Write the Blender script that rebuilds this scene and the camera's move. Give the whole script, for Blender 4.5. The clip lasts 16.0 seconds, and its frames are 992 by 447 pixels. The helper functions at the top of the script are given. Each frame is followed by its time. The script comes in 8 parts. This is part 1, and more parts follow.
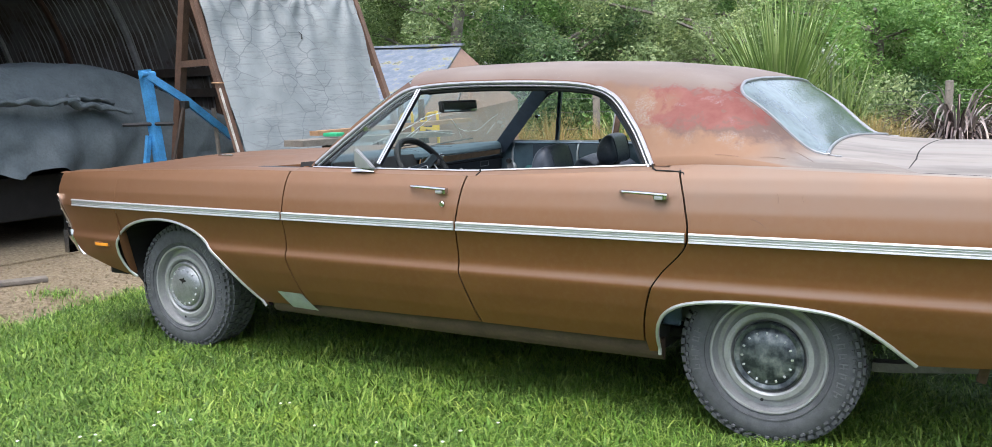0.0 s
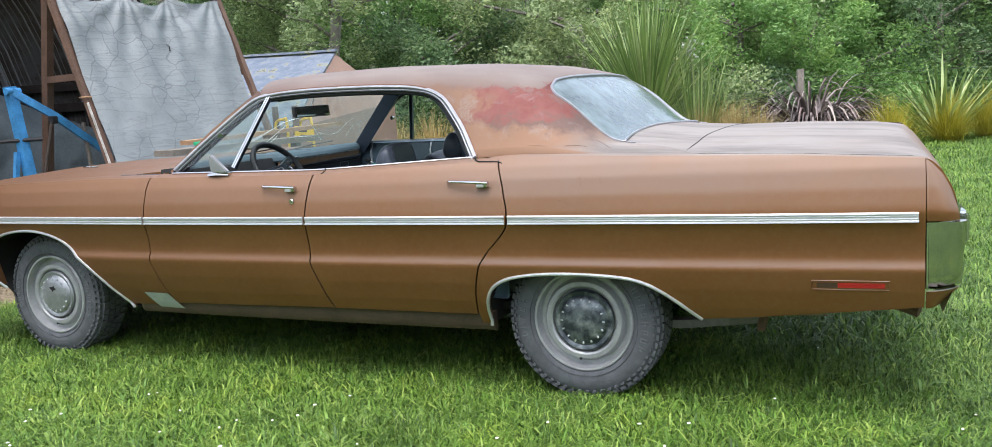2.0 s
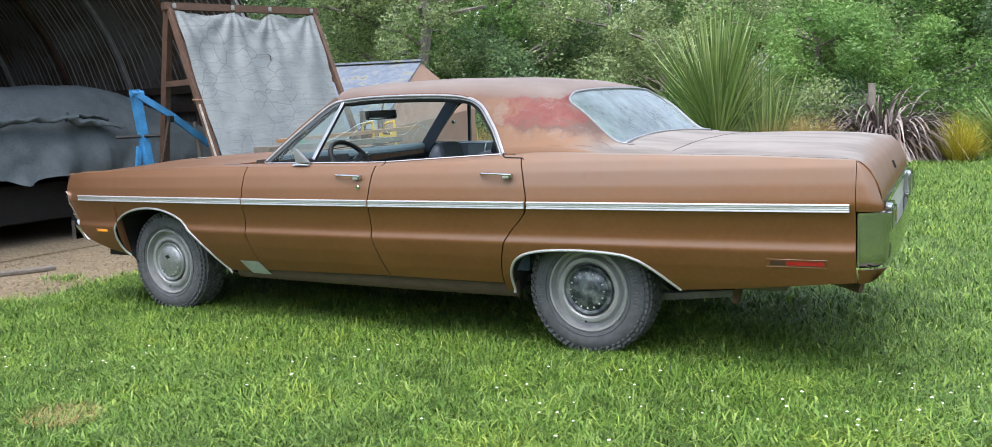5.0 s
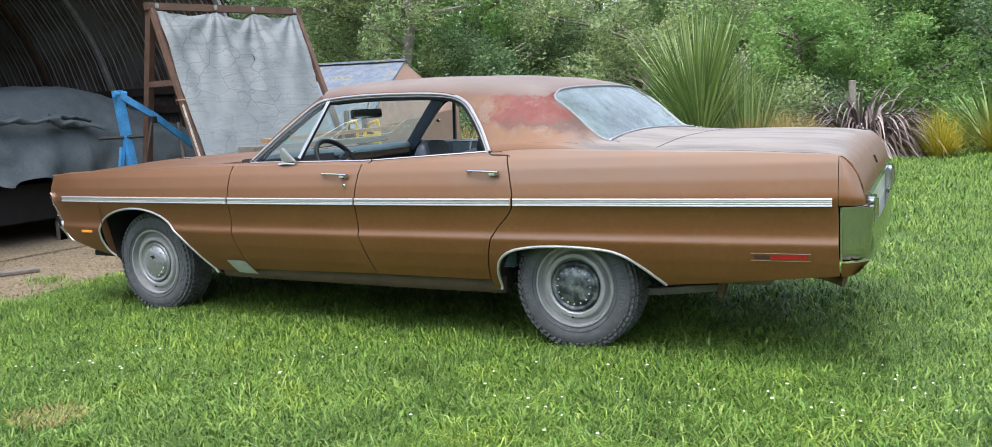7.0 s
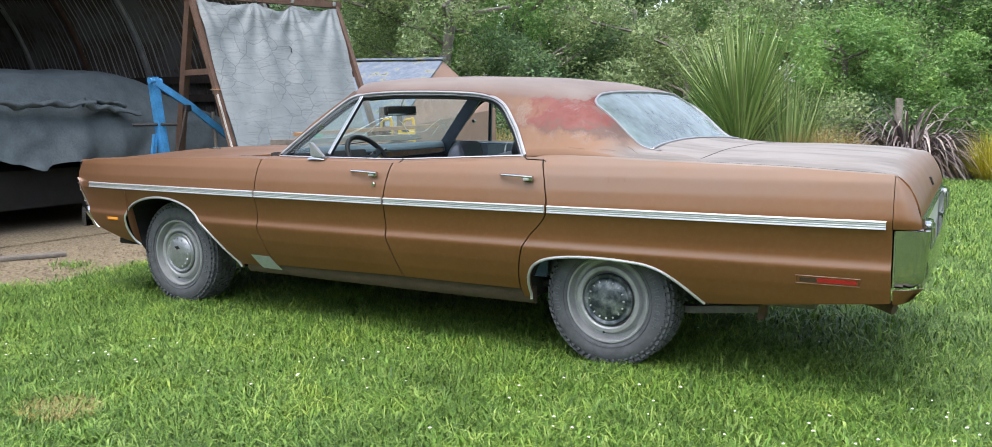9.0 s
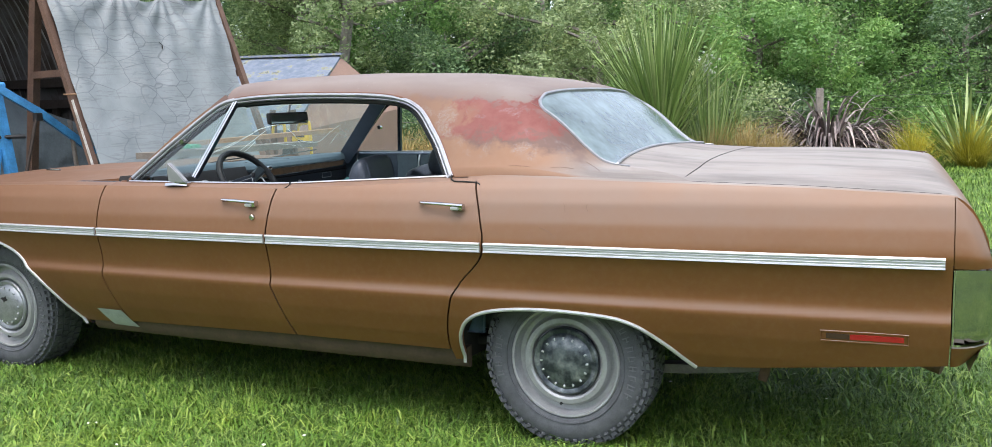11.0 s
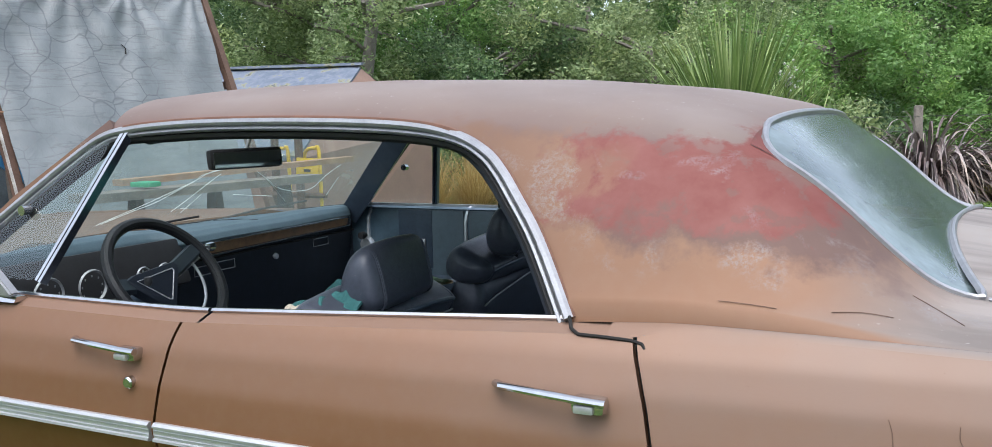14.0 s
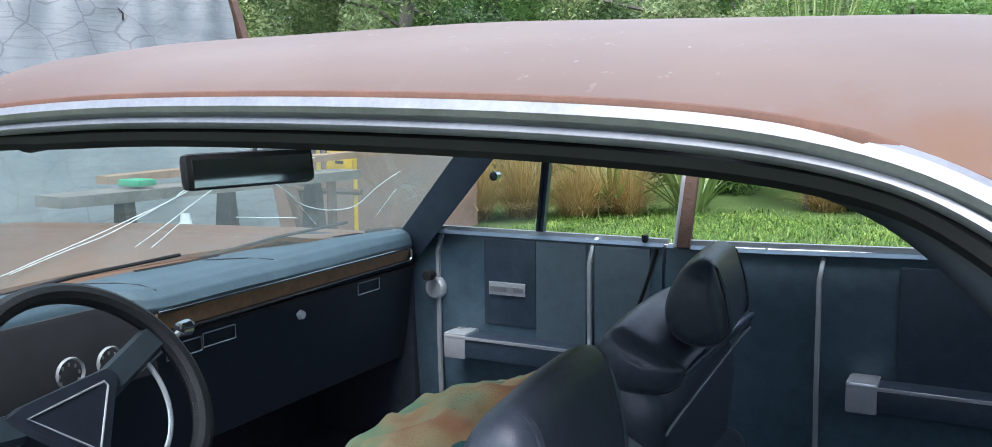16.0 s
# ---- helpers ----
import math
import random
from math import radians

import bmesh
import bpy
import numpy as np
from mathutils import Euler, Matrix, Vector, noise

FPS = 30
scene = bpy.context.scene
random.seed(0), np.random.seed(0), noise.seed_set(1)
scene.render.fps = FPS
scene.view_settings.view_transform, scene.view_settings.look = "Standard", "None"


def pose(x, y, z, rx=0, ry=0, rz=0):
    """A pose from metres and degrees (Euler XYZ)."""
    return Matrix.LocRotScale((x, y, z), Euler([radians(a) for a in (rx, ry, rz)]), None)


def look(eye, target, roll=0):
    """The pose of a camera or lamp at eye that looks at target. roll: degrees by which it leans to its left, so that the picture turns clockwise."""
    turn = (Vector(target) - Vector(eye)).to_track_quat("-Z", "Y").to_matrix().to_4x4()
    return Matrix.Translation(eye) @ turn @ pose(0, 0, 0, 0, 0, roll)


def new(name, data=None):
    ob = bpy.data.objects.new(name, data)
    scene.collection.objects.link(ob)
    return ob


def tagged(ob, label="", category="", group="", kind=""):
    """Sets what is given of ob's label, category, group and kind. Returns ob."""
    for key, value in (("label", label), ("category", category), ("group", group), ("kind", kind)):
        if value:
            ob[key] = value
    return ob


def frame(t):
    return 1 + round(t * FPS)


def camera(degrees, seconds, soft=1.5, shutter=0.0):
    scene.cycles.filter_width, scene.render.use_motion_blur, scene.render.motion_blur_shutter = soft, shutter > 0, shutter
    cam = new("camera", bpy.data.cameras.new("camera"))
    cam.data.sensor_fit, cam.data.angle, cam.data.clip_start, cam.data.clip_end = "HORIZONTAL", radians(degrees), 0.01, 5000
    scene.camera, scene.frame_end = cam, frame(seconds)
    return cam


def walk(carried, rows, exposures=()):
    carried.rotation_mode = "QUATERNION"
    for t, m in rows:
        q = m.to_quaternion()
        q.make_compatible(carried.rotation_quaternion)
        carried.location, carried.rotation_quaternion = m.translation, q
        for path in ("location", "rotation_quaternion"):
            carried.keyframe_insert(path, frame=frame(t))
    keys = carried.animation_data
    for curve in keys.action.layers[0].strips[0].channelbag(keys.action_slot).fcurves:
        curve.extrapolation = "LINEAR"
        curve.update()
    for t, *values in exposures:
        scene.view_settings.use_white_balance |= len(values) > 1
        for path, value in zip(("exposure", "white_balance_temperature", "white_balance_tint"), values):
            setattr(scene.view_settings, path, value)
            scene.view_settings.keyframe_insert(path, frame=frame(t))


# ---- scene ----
cam = camera(54.9, 16.0, 0.8)
METRES, EYE, TILT, LEAN, TURN = 8.0, 1.5, 0.0, 0.0, 0.0
PATH = [
    (0, (3.92, -4.248, 1.311), (2.913, -2.542, 1.038), -1.3),
    (0.5, (3.936, -4.239, 1.349), (2.933, -2.533, 1.058), -1.5),
    (1, (4.016, -4.251, 1.304), (3.123, -2.483, 1.028), -1.6),
    (1.5, (4.171, -4.318, 1.306), (3.339, -2.521, 1.029), -3.2),
    (2, (4.343, -4.502, 1.308), (3.521, -2.7, 1.028), -3.4),
    (2.5, (4.508, -4.734, 1.314), (3.677, -2.941, 1.01), -4.5),
    (3, (4.682, -4.954, 1.307), (3.845, -3.18, 0.918), -4.9),
    (3.5, (4.878, -5.055, 1.299), (3.897, -3.341, 0.982), -1.8),
    (6, (5.047, -5.179, 1.299), (4.066, -3.453, 1.054), -3.1),
    (6.5, (5.045, -5.18, 1.291), (4.076, -3.448, 1.042), -3.3),
    (7, (5.036, -5.196, 1.289), (4.069, -3.464, 1.033), -2.8),
    (7.5, (5.037, -5.21, 1.284), (4.057, -3.486, 1.029), -2.4),
    (8, (5.03, -5.209, 1.276), (4.012, -3.506, 1.024), -2.0),
    (8.5, (5.036, -5.16, 1.277), (3.997, -3.47, 1.024), -1.0),
    (9, (4.941, -5.034, 1.284), (3.917, -3.335, 1.035), -0.4),
    (9.5, (4.761, -4.908, 1.285), (3.801, -3.17, 1.044), -0.9),
    (10, (4.628, -4.655, 1.279), (3.757, -2.875, 1.008), -1.0),
    (10.2, (4.578, -4.546, 1.288), (3.708, -2.764, 1.022), -0.9),
    (12.3, (3.766, -3.302, 1.328), (2.957, -1.491, 1.069), -3.0),
    (12.5, (3.684, -3.185, 1.324), (2.875, -1.374, 1.063), -2.8),
    (13, (3.528, -2.863, 1.354), (2.721, -1.051, 1.1), -3.1),
    (13.5, (3.399, -2.533, 1.368), (2.508, -0.758, 1.136), -2.3),
    (14, (3.202, -2.289, 1.355), (2.301, -0.518, 1.127), -1.4),
    (14.5, (3.016, -2.057, 1.358), (2.135, -0.279, 1.105), -1.1),
    (15, (2.857, -1.764, 1.351), (1.968, 0.011, 1.111), -0.6),
    (15.5, (2.662, -1.544, 1.355), (1.748, 0.218, 1.111), -0.9),
    (16, (2.395, -1.319, 1.354), (1.449, 0.424, 1.096), -0.7),
]
EXPOSURES = [(0, 0.12, 6200, 10), (2.5, 0.05, 6200, 10), (9.5, 0.04, 6200, 10), (12.5, 0.10, 6250, 10), (13.5, -0.20, 6200, 10), (14.5, -0.20, 6000, 10), (15.5, 0.02, 5850, 10), (16, 0.20, 5800, 10)]
walk(cam, [(t, look(eye, target, roll)) for t, eye, target, roll in PATH], EXPOSURES)

# ---- world and light: bright overcast ----
world = bpy.data.worlds.new("overcast_sky")
scene.world = world
world.use_nodes = True
wn, wl = world.node_tree.nodes, world.node_tree.links
sky = wn.new("ShaderNodeTexSky")
sky.sky_type, sky.sun_disc = "NISHITA", False
sky.sun_elevation, sky.sun_rotation = radians(70), radians(172)
sky.air_density, sky.dust_density, sky.ozone_density = 1.0, 4.0, 1.0
sat = wn.new("ShaderNodeHueSaturation")
sat.inputs["Saturation"].default_value = 0.55
wl.new(sky.outputs[0], sat.inputs["Color"])
wl.new(sat.outputs[0], wn["Background"].inputs[0])
wn["Background"].inputs[1].default_value = 0.42
sun_data = bpy.data.lights.new("sun", "SUN")
sun_data.energy, sun_data.angle, sun_data.color = 1.3, radians(50), (1.0, 0.985, 0.97)
sun = new("sun", sun_data)
sun.matrix_world = look((2.5, -5.5, 16), (1.5, 0, 0))

# ---- materials ----


class Mat:
    """A small builder of node materials."""

    def __init__(self, name, rough=0.6, metal=0.0, spec=0.5):
        self.m = bpy.data.materials.new(name)
        self.m.use_nodes = True
        self.n, self.l = self.m.node_tree.nodes, self.m.node_tree.links
        self.b = self.n["Principled BSDF"]
        self.b.inputs["Roughness"].default_value = rough
        self.b.inputs["Metallic"].default_value = metal
        self.b.inputs["Specular IOR Level"].default_value = spec
        self.co = self.n.new("ShaderNodeTexCoord").outputs["Object"]

    def world_co(self):
        self.co = self.n.new("ShaderNodeNewGeometry").outputs["Position"]
        return self

    def map(self, scale=(1, 1, 1), turn=(0, 0, 0), co=None):
        q = self.n.new("ShaderNodeMapping")
        q.inputs["Scale"].default_value = scale
        q.inputs["Rotation"].default_value = [radians(a) for a in turn]
        self.l.new(co or self.co, q.inputs["Vector"])
        return q.outputs[0]

    def noise(self, scale, detail=4, rough=0.6, co=None, distortion=0.0):
        q = self.n.new("ShaderNodeTexNoise")
        q.inputs["Scale"].default_value, q.inputs["Detail"].default_value = scale, detail
        q.inputs["Roughness"].default_value, q.inputs["Distortion"].default_value = rough, distortion
        self.l.new(co or self.co, q.inputs["Vector"])
        return q.outputs["Fac"]

    def ramp(self, fac, stops):
        q = self.n.new("ShaderNodeValToRGB")
        e = q.color_ramp.elements
        while len(e) < len(stops):
            e.new(0.5)
        for k, (p, c) in zip(e, stops):
            k.position = p
            k.color = (*c, 1) if len(c) == 3 else (c[0], c[0], c[0], 1)
        self.l.new(fac, q.inputs[0])
        return q.outputs[0]

    def mix(self, fac, a, b):
        q = self.n.new("ShaderNodeMix")
        q.data_type = "RGBA"
        for key, v in ((0, fac), (6, a), (7, b)):
            if isinstance(v, (int, float)):
                q.inputs[key].default_value = v
            elif isinstance(v, tuple):
                q.inputs[key].default_value = (*v, 1)
            else:
                self.l.new(v, q.inputs[key])
        return q.outputs[2]

    def math(self, op, a, b=0.0):
        q = self.n.new("ShaderNodeMath")
        q.operation = op
        q.use_clamp = op in ("MULTIPLY_ADD",)
        for key, v in ((0, a), (1, b)):
            if isinstance(v, (int, float)):
                q.inputs[key].default_value = v
            else:
                self.l.new(v, q.inputs[key])
        return q.outputs[0]

    def sep(self, co=None):
        q = self.n.new("ShaderNodeSeparateXYZ")
        self.l.new(co or self.co, q.inputs[0])
        return q.outputs

    def random(self):
        return self.n.new("ShaderNodeObjectInfo").outputs["Random"]

    def island(self):
        return self.n.new("ShaderNodeNewGeometry").outputs["Random Per Island"]

    def color(self, c):
        if isinstance(c, tuple):
            self.b.inputs["Base Color"].default_value = (*c, 1)
        else:
            self.l.new(c, self.b.inputs["Base Color"])
        return self

    def roughness(self, v):
        self.l.new(v, self.b.inputs["Roughness"])
        return self

    def bump(self, h, strength=0.3, dist=0.01):
        q = self.n.new("ShaderNodeBump")
        q.inputs["Strength"].default_value, q.inputs["Distance"].default_value = strength, dist
        self.l.new(h, q.inputs["Height"])
        self.l.new(q.outputs[0], self.b.inputs["Normal"])
        return self

    def set(self, key, v):
        self.b.inputs[key].default_value = v
        return self


def plain(name, c, rough=0.6, metal=0.0, vary=0.25, scale=12, bump=0.0):
    """A surface with tone varied at two scales."""
    q = Mat(name, rough, metal)
    dark = tuple(v * (1 - vary) for v in c)
    light = tuple(min(1, v * (1 + vary)) for v in c)
    f = q.mix(0.4, q.ramp(q.noise(scale), [(0.3, (0, 0, 0)), (0.7, (1, 1, 1))]), q.ramp(q.noise(scale * 9), [(0.3, (0, 0, 0)), (0.7, (1, 1, 1))]))
    q.color(q.mix(f, dark, light))
    if bump:
        q.bump(q.noise(scale * 9), bump, 0.01)
    return q.m


def body_paint(name, roof=False):
    """Faded bronze metallic paint; the roof and the sail panels worn through to primer."""
    q = Mat(name, 0.42, 0.15 if roof else 0.4, 0.3 if roof else 0.4).world_co()
    x, y, z = q.sep()
    base = q.mix(q.ramp(q.noise(2.2, 5), [(0.3, (0, 0, 0)), (0.75, (1, 1, 1))]), (0.222, 0.096, 0.036), (0.258, 0.118, 0.049))
    base = q.mix(q.ramp(q.noise(40, 3), [(0.45, (0, 0, 0)), (0.8, (0.35, 0.35, 0.35))]), base, (0.27, 0.148, 0.078))
    # chalky fading plus painted sky light: paler where faces tilt up, more rearwards
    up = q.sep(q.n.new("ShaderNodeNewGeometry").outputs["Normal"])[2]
    up_blend = q.math("MULTIPLY", q.ramp(up, [(0.0, (0,)), (0.30, (1,))]), q.ramp(q.noise(2.5, 5), [(0.3, (0.58,)), (0.7, (0.85,))]))
    up_blend = q.math("MULTIPLY", up_blend, q.ramp(q.math("MULTIPLY", q.math("ADD", x, 1.0), 0.2), [(0.10, (0.12,)), (0.78, (1.25,))]))
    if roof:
        up_blend = q.math("MULTIPLY", up_blend, 0.75)
    base = q.mix(up_blend, base, (0.198, 0.126, 0.089))
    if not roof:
        q.l.new(q.math("SUBTRACT", 0.62, q.math("MULTIPLY", up_blend, 0.58)), q.b.inputs["Metallic"])
    # flat rear deck: sun-bleached chalk with its sky reflection painted into the colour
    chalk_and_sky = q.math("MULTIPLY", q.math("MULTIPLY", q.ramp(up, [(0.70, (0,)), (0.97, (1,))]), q.ramp(q.math("MULTIPLY", x, 0.25), [(0.70, (0.12,)), (0.80, (1,))])), q.ramp(q.noise(3.5, 6, 0.7), [(0.25, (0.70,)), (0.65, (1.0,))]))
    base = q.mix(chalk_and_sky, base, (0.282, 0.256, 0.232))
    # dark streaks of dirt on the flat deck
    streak = q.noise(1.0, 6, 0.65, q.map((1.1, 4.2, 4.2)))
    base = q.mix(q.math("MULTIPLY", q.ramp(streak, [(0.44, (0,)), (0.62, (0.85,))]), chalk_and_sky), base, (0.135, 0.115, 0.102))
    # weaker light and dark reflections at the front, put into the paint colour
    base = q.mix(q.ramp(q.math("MULTIPLY", q.math("ADD", x, 1.0), 0.2), [(0.15, (0.55,)), (0.60, (0,))]), base, (0.165, 0.082, 0.042))
    # fine scratches and chips
    chips = q.ramp(q.noise(160, 2), [(0.74, (0,)), (0.78, (0.5,))])
    base = q.mix(chips, base, (0.12, 0.06, 0.035))
    rough = q.math("ADD", q.math("MULTIPLY", chalk_and_sky, 0.16), q.math("MULTIPLY", q.noise(6, 5), 0.22))
    if roof:
        wob = q.math("MULTIPLY", q.math("SUBTRACT", q.noise(5.5, 7, 0.68), 0.5), 0.22)
        # primer region: above a wavy line that sinks towards the rear window
        line = q.math("SUBTRACT", 1.415, q.math("MULTIPLY", x, 0.105))
        edge = q.math("SUBTRACT", q.math("ADD", z, wob), line)
        front = q.math("SUBTRACT", q.math("ADD", x, q.math("MULTIPLY", wob, 2.0)), 2.52)
        high = q.math("SUBTRACT", q.math("ADD", z, q.math("MULTIPLY", wob, 0.8)), 1.30)
        prim = q.math("MINIMUM", edge, q.math("MAXIMUM", front, high))
        mauve = q.mix(q.ramp(q.noise(3, 6), [(0.3, (0, 0, 0)), (0.7, (1, 1, 1))]), (0.100, 0.057, 0.046), (0.160, 0.104, 0.083))
        # grey sky reflection on the roof top, painted in by how level faces lie
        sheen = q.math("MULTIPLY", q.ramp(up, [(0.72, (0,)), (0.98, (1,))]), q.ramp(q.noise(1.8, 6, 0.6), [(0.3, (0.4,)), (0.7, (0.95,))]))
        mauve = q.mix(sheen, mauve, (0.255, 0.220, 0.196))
        base = q.mix(q.ramp(q.math("MULTIPLY", x, 0.25), [(0.60, (0.75,)), (0.66, (0,))]), base, (0.132, 0.075, 0.048))
        rust = q.mix(q.ramp(q.noise(14, 5), [(0.3, (0, 0, 0)), (0.7, (1, 1, 1))]), (0.150, 0.042, 0.034), (0.185, 0.072, 0.060))
        redz = q.math("SUBTRACT", 0.082, q.math("ABSOLUTE", q.math("SUBTRACT", q.math("ADD", z, q.math("MULTIPLY", wob, 0.9)), 1.235)))
        redx = q.math("SUBTRACT", 0.30, q.math("ABSOLUTE", q.math("SUBTRACT", q.math("ADD", x, q.math("MULTIPLY", wob, 2.2)), 2.82)))
        red = q.ramp(q.math("MULTIPLY", q.math("MINIMUM", redz, redx), 1.0), [(0.0, (0,)), (0.016, (1,))])
        red = q.math("MULTIPLY", red, q.ramp(q.noise(6.5, 6, 0.6), [(0.38, (0.10,)), (0.47, (1,))]))
        red = q.math("MULTIPLY", red, q.ramp(q.noise(15, 5, 0.6), [(0.38, (0.45,)), (0.44, (1,))]))
        prime = q.mix(red, mauve, rust)
        # whitish bloom along the edge of the bare patch
        bloom = q.math("MULTIPLY", q.ramp(q.math("ABSOLUTE", q.math("SUBTRACT", prim, 0.0)), [(0.0, (1,)), (0.034, (0,))]), q.ramp(q.noise(150, 4, 0.85), [(0.45, (0,)), (0.58, (0.6,))]))
        bloom = q.math("MULTIPLY", bloom, q.ramp(q.noise(7, 4), [(0.52, (0,)), (0.60, (1,))]))
        # islands of old paint left in the primer
        isle = q.math("MULTIPLY", q.ramp(q.noise(5.2, 6, 0.62, None, 0.5), [(0.535, (0,)), (0.60, (0.6,))]), q.ramp(q.math("MULTIPLY", x, 0.25), [(0.60, (0,)), (0.625, (1,)), (0.66, (1,)), (0.685, (0,))]))
        isle = q.math("MULTIPLY", isle, q.ramp(up, [(0.62, (1,)), (0.80, (0,))]))
        prime = q.mix(isle, prime, base)
        base = q.mix(q.ramp(prim, [(0.0, (0,)), (0.035, (1,))]), base, prime)
        base = q.mix(bloom, base, (0.215, 0.200, 0.200))
        # speckled pale patches inside the primer, flakes over the roof
        spots = q.math("MULTIPLY", q.math("MULTIPLY", q.ramp(q.noise(6.5, 4, 0.6, None, 0.6), [(0.62, (0,)), (0.71, (0.8,))]), q.ramp(q.noise(150, 4, 0.85), [(0.42, (0,)), (0.56, (0.7,))])), q.ramp(prim, [(0.0, (0,)), (0.02, (1,))]))
        spots = q.math("MULTIPLY", spots, q.ramp(up, [(0.75, (1,)), (0.92, (0.15,))]))
        base = q.mix(spots, base, (0.22, 0.205, 0.205))
        flakes = q.math("MULTIPLY", q.ramp(q.noise(90, 3, 0.6), [(0.66, (0,)), (0.70, (0.75,))]), q.ramp(q.noise(2.6, 5), [(0.46, (0,)), (0.58, (1,))]))
        flakes = q.math("MULTIPLY", flakes, q.ramp(up, [(0.80, (0.04,)), (0.93, (1,))]))
        base = q.mix(flakes, base, (0.30, 0.275, 0.262))
        pale = q.ramp(q.noise(7, 8, 0.75), [(0.70, (0,)), (0.75, (0.35,))])
        base = q.mix(pale, base, (0.22, 0.165, 0.145))
        rough = q.math("ADD", rough, 0.14)
    q.color(base)
    q.roughness(q.math("ADD", rough, 0.36))
    q.bump(q.noise(240, 2), 0.04, 0.002)
    return q.m


def chrome(name, rough=0.12, tone=0.72):
    q = Mat(name, rough, 1.0)
    q.color(q.mix(q.ramp(q.noise(9, 6), [(0.4, (0, 0, 0)), (0.75, (1, 1, 1))]), (tone, tone, tone * 1.01), (tone * 0.8, tone * 0.8, tone * 0.78)))
    q.roughness(q.math("ADD", q.math("MULTIPLY", q.noise(30, 5), 0.16), rough * 0.5))
    return q.m


def glass(name, tint=(0.90, 0.95, 0.94), dust=0.03, base=0.05, film_tone=(0.50, 0.58, 0.58), gain=0.9, blur=0.02):
    """A thin pane: seen through, with a mirror gloss that grows at grazing angles and a film of dust."""
    q = Mat(name, 0.9)
    q.color(film_tone)
    clear, gloss, fres = q.n.new("ShaderNodeBsdfTransparent"), q.n.new("ShaderNodeBsdfGlossy"), q.n.new("ShaderNodeLayerWeight")
    clear.inputs[0].default_value = (*tint, 1)
    gloss.inputs["Roughness"].default_value = blur
    film, coat = q.n.new("ShaderNodeMixShader"), q.n.new("ShaderNodeMixShader")
    amount = q.math("MULTIPLY", q.ramp(q.noise(5, 6, 0.65), [(0.3, (0.4,)), (0.75, (1.6,))]), dust)
    q.l.new(amount, film.inputs[0])
    q.l.new(clear.outputs[0], film.inputs[1])
    # dust scatters light to both sides of the pane
    back, dusty = q.n.new("ShaderNodeBsdfTranslucent"), q.n.new("ShaderNodeMixShader")
    back.inputs[0].default_value = (*film_tone, 1)
    dusty.inputs[0].default_value = 0.5
    q.l.new(q.b.outputs[0], dusty.inputs[1])
    q.l.new(back.outputs[0], dusty.inputs[2])
    q.l.new(dusty.outputs[0], film.inputs[2])
    fres.inputs[0].default_value = 0.5
    q.l.new(q.math("ADD", q.math("MULTIPLY", q.math("POWER", fres.outputs["Facing"], 4.0), gain), base), coat.inputs[0])
    q.l.new(film.outputs[0], coat.inputs[1])
    q.l.new(gloss.outputs[0], coat.inputs[2])
    q.l.new(coat.outputs[0], q.n["Material Output"].inputs["Surface"])
    return q.m


M = {}
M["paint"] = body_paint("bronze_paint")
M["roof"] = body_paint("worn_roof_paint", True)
M["chrome"] = chrome("chrome", 0.12, 0.58)
M["satin"] = plain("brushed_bright_trim", (0.50, 0.51, 0.515), 0.33, 0.6, 0.12, 30)
M["steel"] = plain("dull_wheel_steel", (0.33, 0.335, 0.34), 0.48, 0.35, 0.2, 14)
M["wire"] = plain("dull_fence_wire", (0.11, 0.11, 0.105), 0.6, 0.4, 0.2, 10)
M["pale_flower"] = plain("pale_flower_heads", (0.40, 0.43, 0.34), 0.8, 0, 0.3, 20)
M["glass"] = glass("clear_glass")
M["rear_glass"] = glass("dusty_rear_glass", (0.55, 0.72, 0.74), 0.76, 0.02, (0.33, 0.44, 0.43), 1.05, 0.15)
# the film tone holds dust and the painted haze of sky glare
M["screen"] = glass("dusty_hazy_windscreen", (0.80, 0.90, 0.87), 0.27, 0.05, (0.46, 0.54, 0.48))
M["bright"] = plain("bright_interior_trim", (0.80, 0.82, 0.84), 0.2, 0.55, 0.1, 40)
M["dark_sill"] = plain("dark_sill_paint", (0.062, 0.041, 0.028), 0.55, 0.1, 0.4, 9, 0.1)
M["gutter_line"] = plain("brown_gutter_paint", (0.135, 0.062, 0.036), 0.7, 0, 0.3, 30)
M["rail"] = plain("dull_bright_rail", (0.33, 0.333, 0.345), 0.36, 0.6, 0.2, 25)
M["black"] = plain("black_rubber", (0.012, 0.012, 0.013), 0.6, 0, 0.4, 20)
M["gap"] = plain("dark_underside", (0.012, 0.011, 0.010), 0.9, 0, 0.4, 8)
M["tyre"] = plain("tyre_rubber", (0.080, 0.084, 0.092), 0.78, 0, 0.35, 25, 0.2)
M["rail_cover"] = plain("dark_rail_cover", (0.035, 0.042, 0.055), 0.5, 0, 0.2, 30, 0.05)
M["bezel"] = plain("brown_bezel", (0.055, 0.028, 0.018), 0.5, 0, 0.2, 30)
M["vinyl"] = plain("dark_teal_vinyl", (0.085, 0.132, 0.168), 0.36, 0, 0.25, 30, 0.08)
M["dash"] = plain("faded_teal_dash_pad", (0.066, 0.104, 0.126), 0.5, 0, 0.2, 14, 0.08)
M["seat"] = plain("black_leather", (0.060, 0.069, 0.088), 0.30, 0, 0.3, 60, 0.12)
M["panel_dark"] = plain("ribbed_dark_vinyl", (0.045, 0.064, 0.090), 0.42, 0, 0.3, 30)
